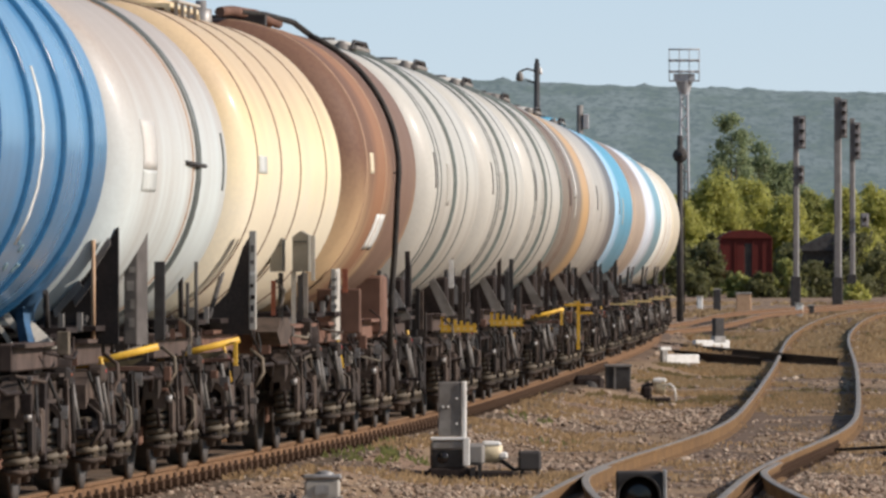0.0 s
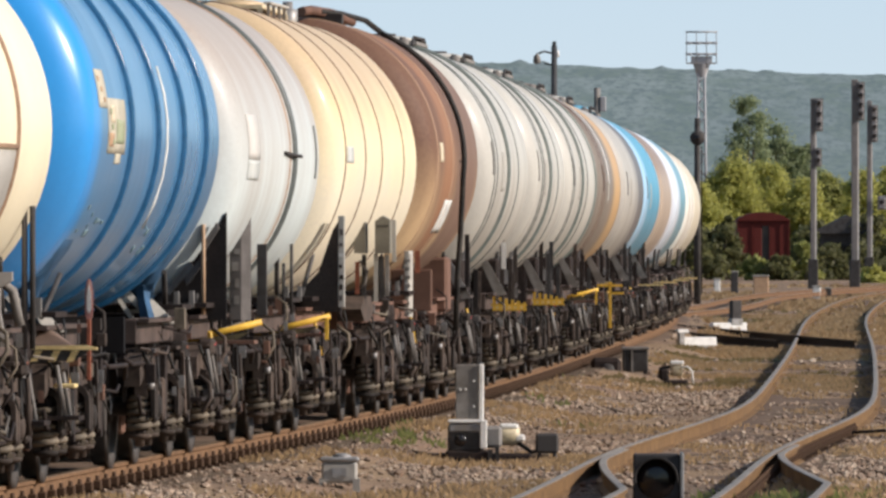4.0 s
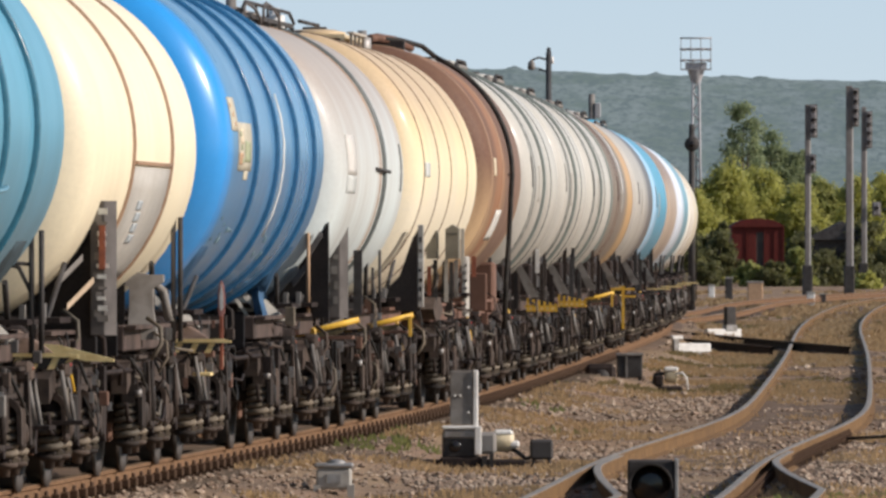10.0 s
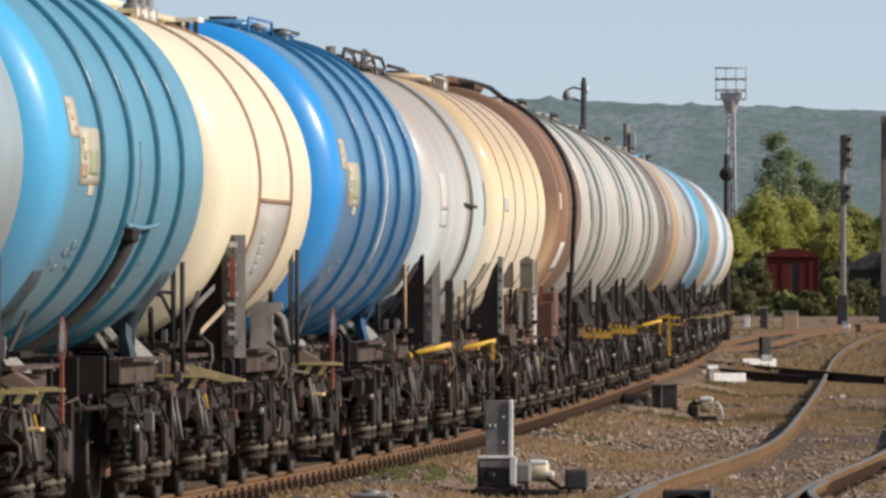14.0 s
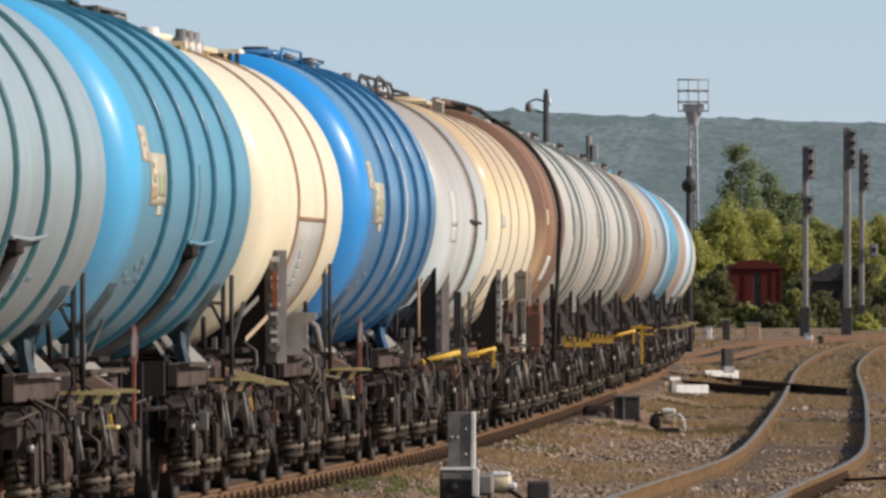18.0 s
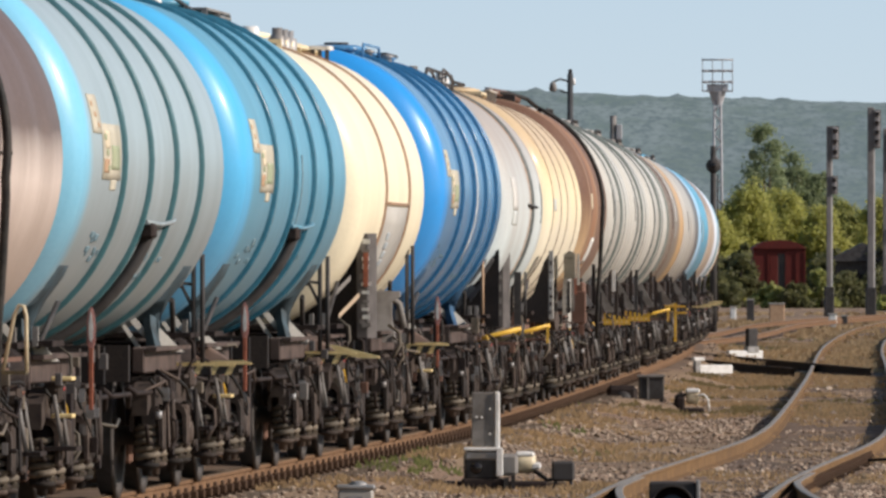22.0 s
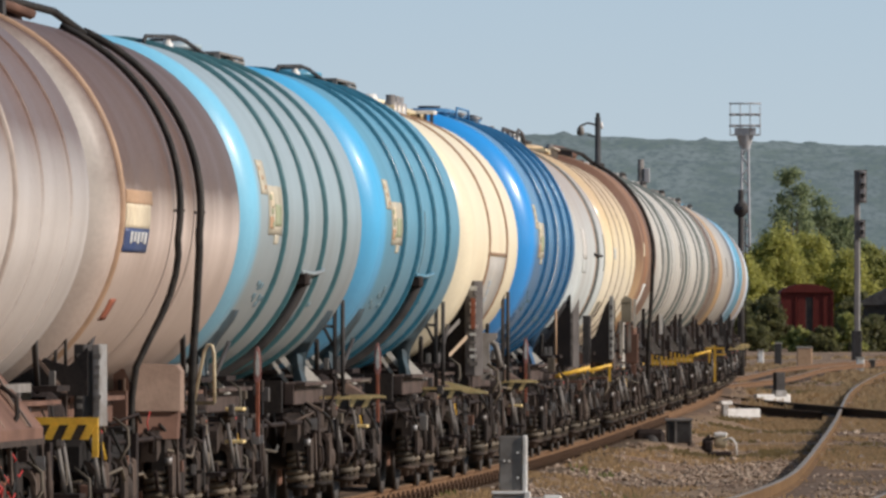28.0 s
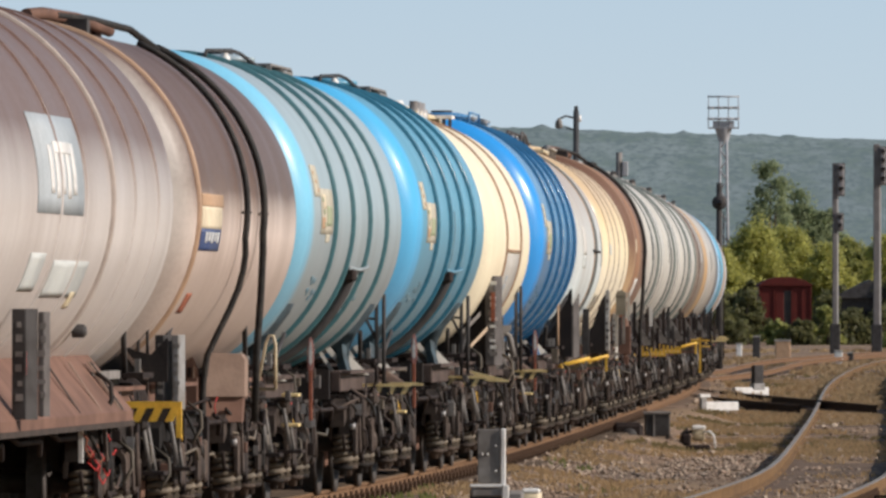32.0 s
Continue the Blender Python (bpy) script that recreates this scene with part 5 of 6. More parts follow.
def rail(name, label, xs, ys, hd, lat, z, top="rail_head", side="rail_side", deep=1.0):
    bm = bmesh.new()
    rows = []
    for x, y, h in zip(xs, ys, hd):
        rows.append([bm.verts.new((x + (lat + a) * math.cos(h), y - (lat + a) * math.sin(h), z + b * deep)) for a, b in RAIL_PROF])
    n = len(RAIL_PROF)
    for a, b in zip(rows, rows[1:]):
        for i in range(n):
            f = bm.faces.new((a[i], a[(i + 1) % n], b[(i + 1) % n], b[i]))
            f.material_index = 1 if i in (5, 6, 7) else 0
    bmesh.ops.recalc_face_normals(bm, faces=bm.faces)
    ob = part(name, bm, side)
    ob.data.materials.append(M[top])
    return tagged(ob, label, "rail", kind="structure")


TRAIN_U = np.arange(-60, 300, 1.0)
tx, ty, th_ = (np.array([on_line(u)[k] for u in TRAIN_U]) for k in range(3))
for lat in (-.752, .752):
    rail("rail_train", "rusty running rail under the tank train", tx, ty, th_, lat, 0.0)
TURNOUT = [(0.1, 60), (1.35 + .1, 80), (2.08, 91), (3.83, 114), (4.75, 132), (5.75, 156), (7.15, 191), (9.31, 247), (12.5, 316), (16.0, 376), (19.5, 420)]
CROSS = [(6.95, 194.5), (6.06, 207), (4.33, 234), (2.8, 262)]
FAR = [(5.0, 262), (7.4, 292), (10.6, 350), (19.8, 440), (34, 540)]
qx, qy, qh = line_points(TURNOUT, 1.0)
for lat in (-.752, .752):
    rail("rail_turnout", "bright worn rail of the curving side track", qx, qy, qh, lat, -.2, "rail_bright", "rail_web")
cx, cy, ch = line_points(CROSS, 1.5)
# black sides and extra depth paint the shaded faces of these rails
for lat in (-.752, .752):
    rail("rail_crossing", "crossing rail with its shade painted in near black", cx, cy, ch, lat, -.16, "rail_dark", "grime", 1.25)
fx, fy, fh = line_points(FAR, 2.0)
for lat in (-.752, .752):
    rail("rail_far", "rusty rail of a far curving track", fx, fy, fh, lat, -.1)


# ---- distance ----
def hill():
    bm = bmesh.new()
    xs = np.linspace(-620, 620, 1033)
    rows = []
    for k in range(13):
        f = k / 12
        y = 3300 + 500 * f
        row = []
        for x in xs:
            crest = 72.0 - 0.0217 * x + 1.6 * noise.noise((x * .006, 1.7, 0)) + .7 * noise.noise((x * .02, 5.1, 0))
            crowns = 2.6 * abs(noise.noise((x * .11, 8.3, 0))) + 1.5 * noise.noise((x * .18, 4.3, 0)) + .8 * noise.noise((x * .45, 6.1, 0)) - .5
            z = -2 + crest * math.sin(f * math.pi / 2) ** .8 + crowns * f ** 14 + .35 * noise.noise((x * .06, k * 1.1, 2.0))
            row.append(bm.verts.new((x, y, z)))
        rows.append(row)
    for a, b in zip(rows, rows[1:]):
        for i in range(len(xs) - 1):
            bm.faces.new((a[i], a[i + 1], b[i + 1], b[i])).smooth = True
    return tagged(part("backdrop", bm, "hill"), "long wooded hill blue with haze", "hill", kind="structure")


hill()


def sky_backdrop():
    m = bpy.data.materials.new("pale summer sky low over the hill")
    m.use_nodes = True
    n, l = m.node_tree.nodes, m.node_tree.links
    n.remove(n["Principled BSDF"])
    em, tc, sp = n.new("ShaderNodeEmission"), n.new("ShaderNodeTexCoord"), n.new("ShaderNodeSeparateXYZ")
    l.new(tc.outputs["Object"], sp.inputs[0])
    c = mixc(n, l, ramp(n, l, sp.outputs[2], 60, 190), (0.575, 0.685, 0.765), (0.49, 0.635, 0.77))
    l.new(c, em.inputs["Color"])
    l.new(em.outputs[0], n["Material Output"].inputs["Surface"])
    M["sky"] = m
    bm = bmesh.new()
    vs = [bm.verts.new(p) for p in ((-1500, 4700, -60), (1500, 4700, -60), (1500, 4700, 900), (-1500, 4700, 900))]
    bm.faces.new(vs)
    return tagged(part("backdrop_sky", bm, "sky"), "pale blue hazy sky above the hill", "sky", kind="structure")


sky_backdrop()


# ---- track beds, sleepers and clips ----
def bed(name, xs, ys, hd, top, half, foot, mat="ground"):
    bm = bmesh.new()
    rows = []
    prof = [(-half - .35, foot), (-half, top), (-half * .5, top + .01), (0, top), (half * .5, top + .01), (half, top), (half + .35, foot)]
    for x, y, h in zip(xs, ys, hd):
        rows.append([bm.verts.new((x + a * math.cos(h) + .05 * noise.noise((y, a, 1.0)), y - a * math.sin(h), z + .02 * noise.noise((y * 2, a * 3, 2.0)))) for a, z in prof])
    for a, b in zip(rows, rows[1:]):
        for i in range(len(prof) - 1):
            bm.faces.new((a[i], a[i + 1], b[i + 1], b[i])).smooth = True
    return tagged(part(name, bm, mat), "dark stone ballast under a track", "ballast", kind="structure")


SLEEPER = mesh_of("sleeper", box(-1.25, 1.25, -.12, .12, -.15, 0, bev=.012), "sleeper")
b_ = box(-.05, .06, -.07, .07, 0, .02)
add_box(b_, -.03, .035, -.035, .035, .02, .095, bev=.01)
lathe(b_, [(.13, 0), (.13, .016), (.095, .016)], "z", 6, (.0, 0, 0))
CLIP = mesh_of("rail_clip", b_, "rail_dark")
bed_train = bed("ballast_train", tx, ty, th_, -.185, 1.02, -.30, "dark_bed")
for u in np.arange(-36, 84, .6):
    x, y, h = on_line(u)
    part("sleeper", SLEEPER, None, bed_train, "", pose(x, y, -.178, 0, 0, -math.degrees(h) + random.uniform(-.6, .6)))
    part("rail_clip", CLIP, None, bed_train, "", pose(x + .86 * math.cos(h), y - .86 * math.sin(h), -.178, 0, 0, -math.degrees(h)))
bed_turn = bed("ballast_turnout", qx, qy, qh, -.368, 1.0, -.43, "dark_bed")
for k in range(0, 190):
    y = 66 + .62 * k
    x, h = float(np.interp(y, qy, qx)), float(np.interp(y, qy, qh))
    part("sleeper", SLEEPER, None, bed_turn, "", pose(x, y, -.362 + random.uniform(-.012, .004), 0, 0, -math.degrees(h) + random.uniform(-.8, .8)))
    if k < 70:
        part("rail_clip", CLIP, None, bed_turn, "", pose(x + .86 * math.cos(h), y - .86 * math.sin(h), -.36, 0, 0, -math.degrees(h)))


def check_rail(lat, y0, y1, flare, bend):
    """A short rail beside a running rail whose near end bends away."""
    ys = np.arange(y0, y1, .4)
    xs, hs = np.interp(ys, qy, qx), np.interp(ys, qy, qh)
    x2 = xs + (lat + flare * np.clip((bend - ys) / 8, 0, 1.4) ** 1.3) * np.cos(hs)
    return rail("check_rail", "short bright check rail with a bent end", x2, ys, hs, 0.0, -.19, "rail_bright", "rail_web")


check_rail(-.66, 72, 93, .40, 89)
check_rail(.86, 72, 95, .42, 91)


# ---- loose stone and dry grass ----
def scatter_stones(count, area, sizes, seed, name, label):
    rng = np.random.default_rng(seed)
    base = np.array([(1, 0, 0), (-1, 0, 0), (0, 1, 0), (0, -1, 0), (0, 0, 1), (0, 0, -1), (.6, .6, .5), (-.6, .6, .45), (.5, -.6, .5), (-.55, -.5, .5)])
    tri = np.array([(4, 6, 8), (4, 7, 6), (4, 9, 7), (4, 8, 9), (0, 8, 6), (2, 6, 7), (1, 7, 9), (3, 9, 8), (0, 6, 2), (2, 7, 1), (1, 9, 3), (3, 8, 0), (5, 0, 2), (5, 2, 1), (5, 1, 3), (5, 3, 0)])
    vs, fs = [], []
    k = 0
    while k < count:
        x, y = area(rng)
        r = rng.uniform(*sizes) * (1.5 if rng.random() < .06 else 1)
        a = rng.uniform(0, 6.28)
        p = base * (1 + rng.uniform(-.28, .28, (10, 1))) * r * np.array([1, rng.uniform(.6, 1), rng.uniform(.5, .9)])
        c, s = math.cos(a), math.sin(a)
        p = np.stack([p[:, 0] * c - p[:, 1] * s + x, p[:, 0] * s + p[:, 1] * c + y, p[:, 2] + height(x, y) + r * .25], 1)
        vs.append(p)
        fs.append(tri + 10 * k)
        k += 1
    me = bpy.data.meshes.new(name)
    me.from_pydata(np.concatenate(vs).tolist(), [], np.concatenate(fs).tolist())
    me.materials.append(M["pebble"])
    return tagged(new(name, me), label, "stones", kind="stuff")


def pebble_mat():
    m, n, l, b = nodes_of("mixed ballast pebbles", 0.9)
    b.inputs["Specular IOR Level"].default_value = 0.1
    g = n.new("ShaderNodeNewGeometry")
    c = mixc(n, l, ramp(n, l, g.outputs["Random Per Island"], 0, 1), (0.135, 0.105, 0.08), (0.55, 0.455, 0.355))
    c = mixc(n, l, ramp(n, l, noise_of(n, l, 20, 3), .35, .7), c, (0.25, 0.168, 0.12))
    l.new(c, b.inputs["Base Color"])
    return m


def blade_mat(name, a, c2):
    m, n, l, b = nodes_of(name, 0.7)
    g = n.new("ShaderNodeNewGeometry")
    l.new(mixc(n, l, ramp(n, l, g.outputs["Random Per Island"], 0, 1), a, c2), b.inputs["Base Color"])
    return m


M["pebble"] = pebble_mat()
M["blade"] = blade_mat("dry grass blades", (0.56, 0.385, 0.20), (0.37, 0.25, 0.13))
M["olive_weed"] = blade_mat("olive weed blades", (0.27, 0.205, 0.085), (0.19, 0.15, 0.065))
M["weed"] = blade_mat("green weed blades", (0.16, 0.19, 0.05), (0.26, 0.27, 0.09))


def near_area(rng):
    while True:
        y = 66 + 80 * rng.random() ** 1.3
        x = rng.uniform(-3.2, 1.2 + y * .055)
        lx = np.interp(y, LINE_Y, LINE_X) + .92
        mid = abs(x - np.interp(y, qy, qx))
        if x > lx and abs(mid - .752) > .09 and (mid > 1.0 or rng.random() < .35) and (y < 105 or rng.random() < .7):
            return x, y


def far_area(rng):
    y = 140 + 190 * rng.random()
    return rng.uniform(np.interp(y, LINE_Y, LINE_X) + 1.1, y * .062), y


def tufts(name, label, mat, count, area, hgt, seed, blades=8, wide=.012):
    rng = np.random.default_rng(seed)
    vs, fs = [], []
    for _ in range(count):
        x, y = area(rng)
        z = height(x, y)
        for _ in range(blades):
            a, lean, hh = rng.uniform(0, 6.28), rng.uniform(.1, .9), hgt * rng.uniform(.4, 1.2)
            ox, oy = x + rng.normal(0, .06), y + rng.normal(0, .08)
            dx, dy = math.cos(a), math.sin(a)
            w = wide * (1 + y / 120)
            i = len(vs)
            vs += [(ox - w, oy, z - .02), (ox + w, oy, z - .02), (ox + dx * lean * hh * .5 + w * .6, oy + dy * lean * hh * .5, z + hh * .6), (ox + dx * lean * hh, oy + dy * lean * hh, z + hh)]
            fs += [(i, i + 1, i + 2), (i, i + 2, i + 3)]
    me = bpy.data.meshes.new(name)
    me.from_pydata(vs, [], fs)
    me.materials.append(M[mat])
    return tagged(new(name, me), label, "grass", kind="stuff")


def patchy(base, scale, cut, seed):
    def f(rng):
        while True:
            x, y = base(rng)
            if noise.noise((x * scale, y * scale * .35, seed)) > cut:
                return x, y
    return f


scatter_stones(11000, near_area, (.014, .034), 14, "loose_stones", "small dusty ballast stones between the tracks")
scatter_stones(13000, patchy(near_area, .4, .0, 4.0), (.016, .043), 4, "loose_stones", "dusty loose ballast stones between the tracks")
scatter_stones(2200, far_area, (.025, .06), 5, "loose_stones", "stones and clods further down the yard")


def verge_area(rng):
    y = 200 + 330 * rng.random()
    return rng.uniform(max(3.0, y * .018), y * .066), y


def clear_of_tracks(x, y):
    for px, py in ((qx, qy), (cx[::-1], cy[::-1]) if cy[0] > cy[-1] else (cx, cy), (fx, fy)):
        if py[0] < y < py[-1] and abs(abs(x - np.interp(y, py, px)) - .752) < .13:
            return False
    return x > np.interp(y, LINE_Y, LINE_X) + 1.5


def off_tracks(base):
    def f(rng):
        while True:
            x, y = base(rng)
            if clear_of_tracks(x, y):
                return x, y
    return f


tufts("dry_grass", "straw-coloured dry grass between the stones", "blade", 4200, patchy(near_area, .5, .12, 9.0), .06, 6, 7, .007)
tufts("dry_grass", "dry grass further down the yard", "blade", 6500, off_tracks(patchy(far_area, .26, .10, 3.0)), .07, 7, 7, .012)
tufts("dry_grass", "tall dry grass by the far tracks", "blade", 1500, off_tracks(patchy(verge_area, .1, .0, 5.0)), .16, 8, 7, .02)
tufts("dry_weeds", "olive brown weeds between the tracks", "olive_weed", 1500, off_tracks(patchy(far_area, .3, .18, 8.0)), .06, 19, 7, .012)
tufts("green_weeds", "low green weeds in the ballast", "weed", 90, patchy(near_area, .45, .42, 2.0), .08, 9, 8, .010)
tufts("green_weeds", "green weeds by the check rails", "weed", 80, lambda rng: (rng.uniform(1.9, 3.0), rng.uniform(72, 80)), .12, 10, 10, .012)


# ---- things beside the tracks ----
def point_indicator():
    t = thing("point_indicator", "grey point indicator plate on a white-edged machine box", "point machine", pose(.06, 95.2, -.37))
    p = part("plate", box(-.105, .115, -.03, .03, .42, .94, bev=.008), "grey", t)
    # sunlight on the plate's side is put in as white
    part("edge", box(.117, .165, -.05, .10, .40, .945, bev=.01), "white", p, "upright side face whitened for the sun on it")
    for x, z in ((-.06, .70), (-.01, .70), (.07, .78), (.07, .54)):
        part("bolt", disc([(0, .012), (-.015, .010), (-.016, 0)], "y", 6, (x, -.03, z)), "white", p)
    bx = part("machine_box", box(-.18, .17, -.2, .25, .10, .37, bev=.03), "dark", t)
    part("lid", box(-.17, .16, -.215, .25, .29, .385, bev=.02), "steel", bx, "scuffed metal lid")
    part("lid_edge", box(-.18, .17, -.225, .26, .385, .41, bev=.006), "white", bx, "white painted edge")
    part("corner_strip", box(.13, .195, -.235, -.20, .14, .41, bev=.008), "white", bx)
    part("window", disc([(0, .06), (-.02, .05), (-.02, 0)], "y", 14, (-.06, -.2, .22)), "lamp_glass", bx)
    cw = part("counterweight", disc([(-.12, 0), (-.12, .07), (-.09, .095), (.06, .10), (.11, .07), (.11, 0)], "x", 14, (.40, .05, .26)), "cream", t, "cream painted counterweight")
    part("cap", box(.31, .50, -.03, .12, .31, .375, bev=.025), "white", cw)
    part("end_cap", box(.46, .56, -.04, .10, .20, .27, bev=.02), "white", cw)
    part("housing", box(.17, .34, -.08, .2, .14, .35, bev=.03), "grey", t)
    part("lever", bar([(.45, .05, .22), (.62, .0, .10), (.72, 0, .12)], .022, 6), "dark", t)
    part("base_plate", box(-.20, .20, -.22, .2, .02, .12, bev=.02), "grime", t)
    part("base_timber", box(-.42, .62, -.20, .14, -.03, .09, bev=.015), "grime", t)
    part("base_timber", box(-.30, .80, .3, .5, -.02, .08, bev=.015), "sleeper", t)
    part("leg", box(.20, .25, -.24, -.18, -.03, .13), "dark", t)
    part("leg", box(.27, .31, -.24, -.18, -.03, .16), "dark", t)
    jb = part("side_box", box(.66, .88, -.1, .12, .09, .28, bev=.02), "dark", t)
    part("leg", bar([(.68, -.08, 0), (.70, -.05, .1)], .02, 6), "dark", jb)
    part("leg", bar([(.86, -.08, 0), (.84, -.05, .1)], .02, 6), "dark", jb)


def cable_box():
    t = thing("cable_box", "weathered grey cable box on short legs in the ballast", "trackside box", pose(-1.01, 83.3, -.37))
    b = part("body", box(-.15, .15, -.14, .14, .09, .27, bev=.02), "concrete", t)
    bm = box(-.165, .165, -.155, .155, .27, .31, bev=.015)
    lathe(bm, [(0, .08), (.02, .075), (.035, .04), (.04, 0)], "z", 10, (.02, 0, .305))
    part("cap", bm, "steel", b, "domed metal cap")
    for x in (-.14, .14):
        for y in (-.12, .12):
            part("leg", box(x - .03, x + .03, y - .03, y + .03, -.02, .13), "concrete", t)
    part("plate", box(-.06, .06, -.152, -.14, .14, .22), "steel", b)


def dwarf_signal():
    t = thing("dwarf_signal", "black square dwarf signal with a round dark lens", "signal", pose(1.57, 78.9, -.40))
    part("post", box(-.06, .06, -.05, .05, 0, .1), "concrete", t)
    b = part("housing", box(-.20, .17, -.10, .12, .05, .46, bev=.015), "dark", t)
    part("side_flange", box(.17, .20, -.13, .12, .05, .47, bev=.005), "steel", b)
    part("lens", disc([(0, .155), (-.02, .15), (-.035, .08), (-.04, 0)], "y", 28, (-.02, -.10, .26)), "lamp_glass", b)
    bm = bmesh.new()
    lathe(bm, [(-.10, .165), (-.24, .175), (-.24, .165), (-.10, .155)], "y", 24, (-.02, 0, .26), radians(-10), radians(190))
    part("hood", bm, "dark", b)


def point_lever():
    t = thing("point_lever", "white and cream point lever weight on a dark base", "point machine", pose(3.22, 147.9, -.37))
    part("base", box(-.20, .16, -.16, .16, -.02, .07, bev=.02), "grime", t)
    w = part("weight", disc([(-.10, 0), (-.10, .07), (-.06, .095), (.05, .095), (.09, .07), (.09, 0)], "x", 14, (-.0, 0, .22)), "cream", t)
    part("cap", box(-.11, .10, -.1, .1, .29, .36, bev=.02), "white", w)
    part("block", box(-.26, -.12, -.10, .10, .06, .24, bev=.03), "grime", t)
    part("arm", bar([(-.27, 0, .1), (-.25, 0, .24), (-.1, 0, .27)], .03, 6), "dark", t)
    part("arch", bar([(.05, -.1, .26), (.16, -.1, .27), (.22, -.1, .20), (.24, -.1, 0)], .018, 6), "white", t)


def junction_box():
    t = thing("junction_box", "dark steel junction box on a stand", "trackside box", pose(2.70, 154, -.37))
    b = part("body", box(-.19, .2, -.2, .2, .12, .48, bev=.015), "dark", t)
    part("lid", box(-.21, .22, -.22, .22, .46, .50, bev=.008), "grey", b)
    part("rib", box(-.06, -.03, -.215, -.2, .12, .46), "grey", b)
    for x in (-.16, .16):
        part("leg", box(x - .03, x + .03, -.16, -.1, -.02, .14), "dark", t)
    t2 = thing("track_motor", "low dark point motor lying beside the rail", "point machine", pose(2.28, 153.4, -.37))
    part("body", box(-.27, .2, -.3, .3, .02, .34, bev=.06), "grime", t2)
    part("foot", box(-.26, .22, -.35, .35, -.02, .04), "grime", t2)
    part("cover", disc([(0, .12), (-.04, .1), (-.05, 0)], "y", 14, (-.02, -.3, .14)), "dark", t2)


def rail_motor():
    t = thing("track_motor", "low dark point motor lying beside the side track", "point machine", pose(5.02, 107, -.37))
    part("body", box(-.22, .24, -.25, .25, .03, .26, bev=.05), "grime", t)
    part("lid", box(-.16, .18, -.2, .2, .24, .29, bev=.02), "dark", t)
    part("foot", box(-.28, .3, -.3, .3, -.03, .05, bev=.01), "grime", t)
    part("rod", bar([(-.2, 0, .1), (-.9, .05, .06)], .02, 6), "box", t)


def white_bars():
    t = thing("marker_board", "white painted fouling marker bar with a short post", "marker", pose(4.55, 191.8, -.37, 0, 0, 28))
    part("bar", box(-.32, .42, -.06, .06, .12, .30, bev=.02), "white", t)
    p = part("post", box(-.40, -.28, -.05, .05, -.02, .42, bev=.01), "steel", t)
    part("cap", box(-.44, -.20, -.06, .06, .38, .45, bev=.01), "white", p)
    part("foot", box(.1, .2, -.05, .05, -.02, .15), "concrete", t)
    t = thing("marker_board", "white marker bar beside a black post", "marker", pose(6.2, 231, -.37, 0, 0, 28))
    part("bar", box(-.44, .48, -.08, .08, .03, .27, bev=.02), "white", t)
    p = part("post", box(.08, .34, -.08, .08, .2, .78, bev=.02), "dark", t)
    part("collar", box(.06, .36, -.1, .1, .22, .36, bev=.01), "steel", p)
    for x, y, w, h, mat, lab in ((11.3, 438, .26, .56, "white", "white"), (11.4, 414, .3, .95, "dark", "black"), (11.95, 396, .60, .85, "tan_plate", "tan"), (13.6, 380, .3, .5, "white", "white"), (14.2, 384, .24, .42, "dark", "black")):
        t = thing("marker_post", f"short {lab} painted post by the far tracks", "post", pose(x, y, height(x, y)))
        part("shaft", box(-w / 2, w / 2, -w / 2, w / 2, -.05, h, bev=.03), mat, t)
        part("cap", box(-w / 2 - .02, w / 2 + .02, -w / 2 - .02, w / 2 + .02, h, h + .06, bev=.01), "concrete", t)


def colour_light(x, y, h, heads, wide):
    t = thing("signal_post", "tall grey signal post with a lamp head", "signal", pose(x, y, -.5))
    part("base", box(-.24, .24, -.3, .3, 0, 1.5, bev=.04), "dark", t)
    p = part("mast", box(-wide, wide, -wide * .7, wide * .7, 1.0, h + .5, bev=.03), "signal_post", t)
    # added white strip painting sunlight along the mast's right edge
    part("edge", box(wide, wide + .05, -.05, .05, 1.1, h * .95), "white", p)
    for z0, z1, x0, x1, n in heads:
        hd = part("lamp_head", box(x0, x1, -.32, -.12, z0, z1, bev=.05), "signal_grey", t)
        part("back_board", box(x0 - .04, x1 + .06, -.12, -.08, z0 - .05, z1 + .05), "grey", hd)
        for k in range(n):
            z = z0 + (z1 - z0) * (k + .5) / n
            part("lens", disc([(0, .10), (-.05, .09), (-.06, 0)], "y", 12, ((x0 + x1) / 2, -.32, z)), "lens_grey", hd)
            bm = bmesh.new()
            lathe(bm, [(-.3, .15), (-.55, .16)], "y", 10, ((x0 + x1) / 2, 0, z), 0, math.pi)
            part("hood", bm, "steel", hd)
    for k in range(int(h / .5)):
        part("rung", box(-.05, .22, .14, .17, 1.2 + .5 * k, 1.23 + .5 * k), "steel", p)


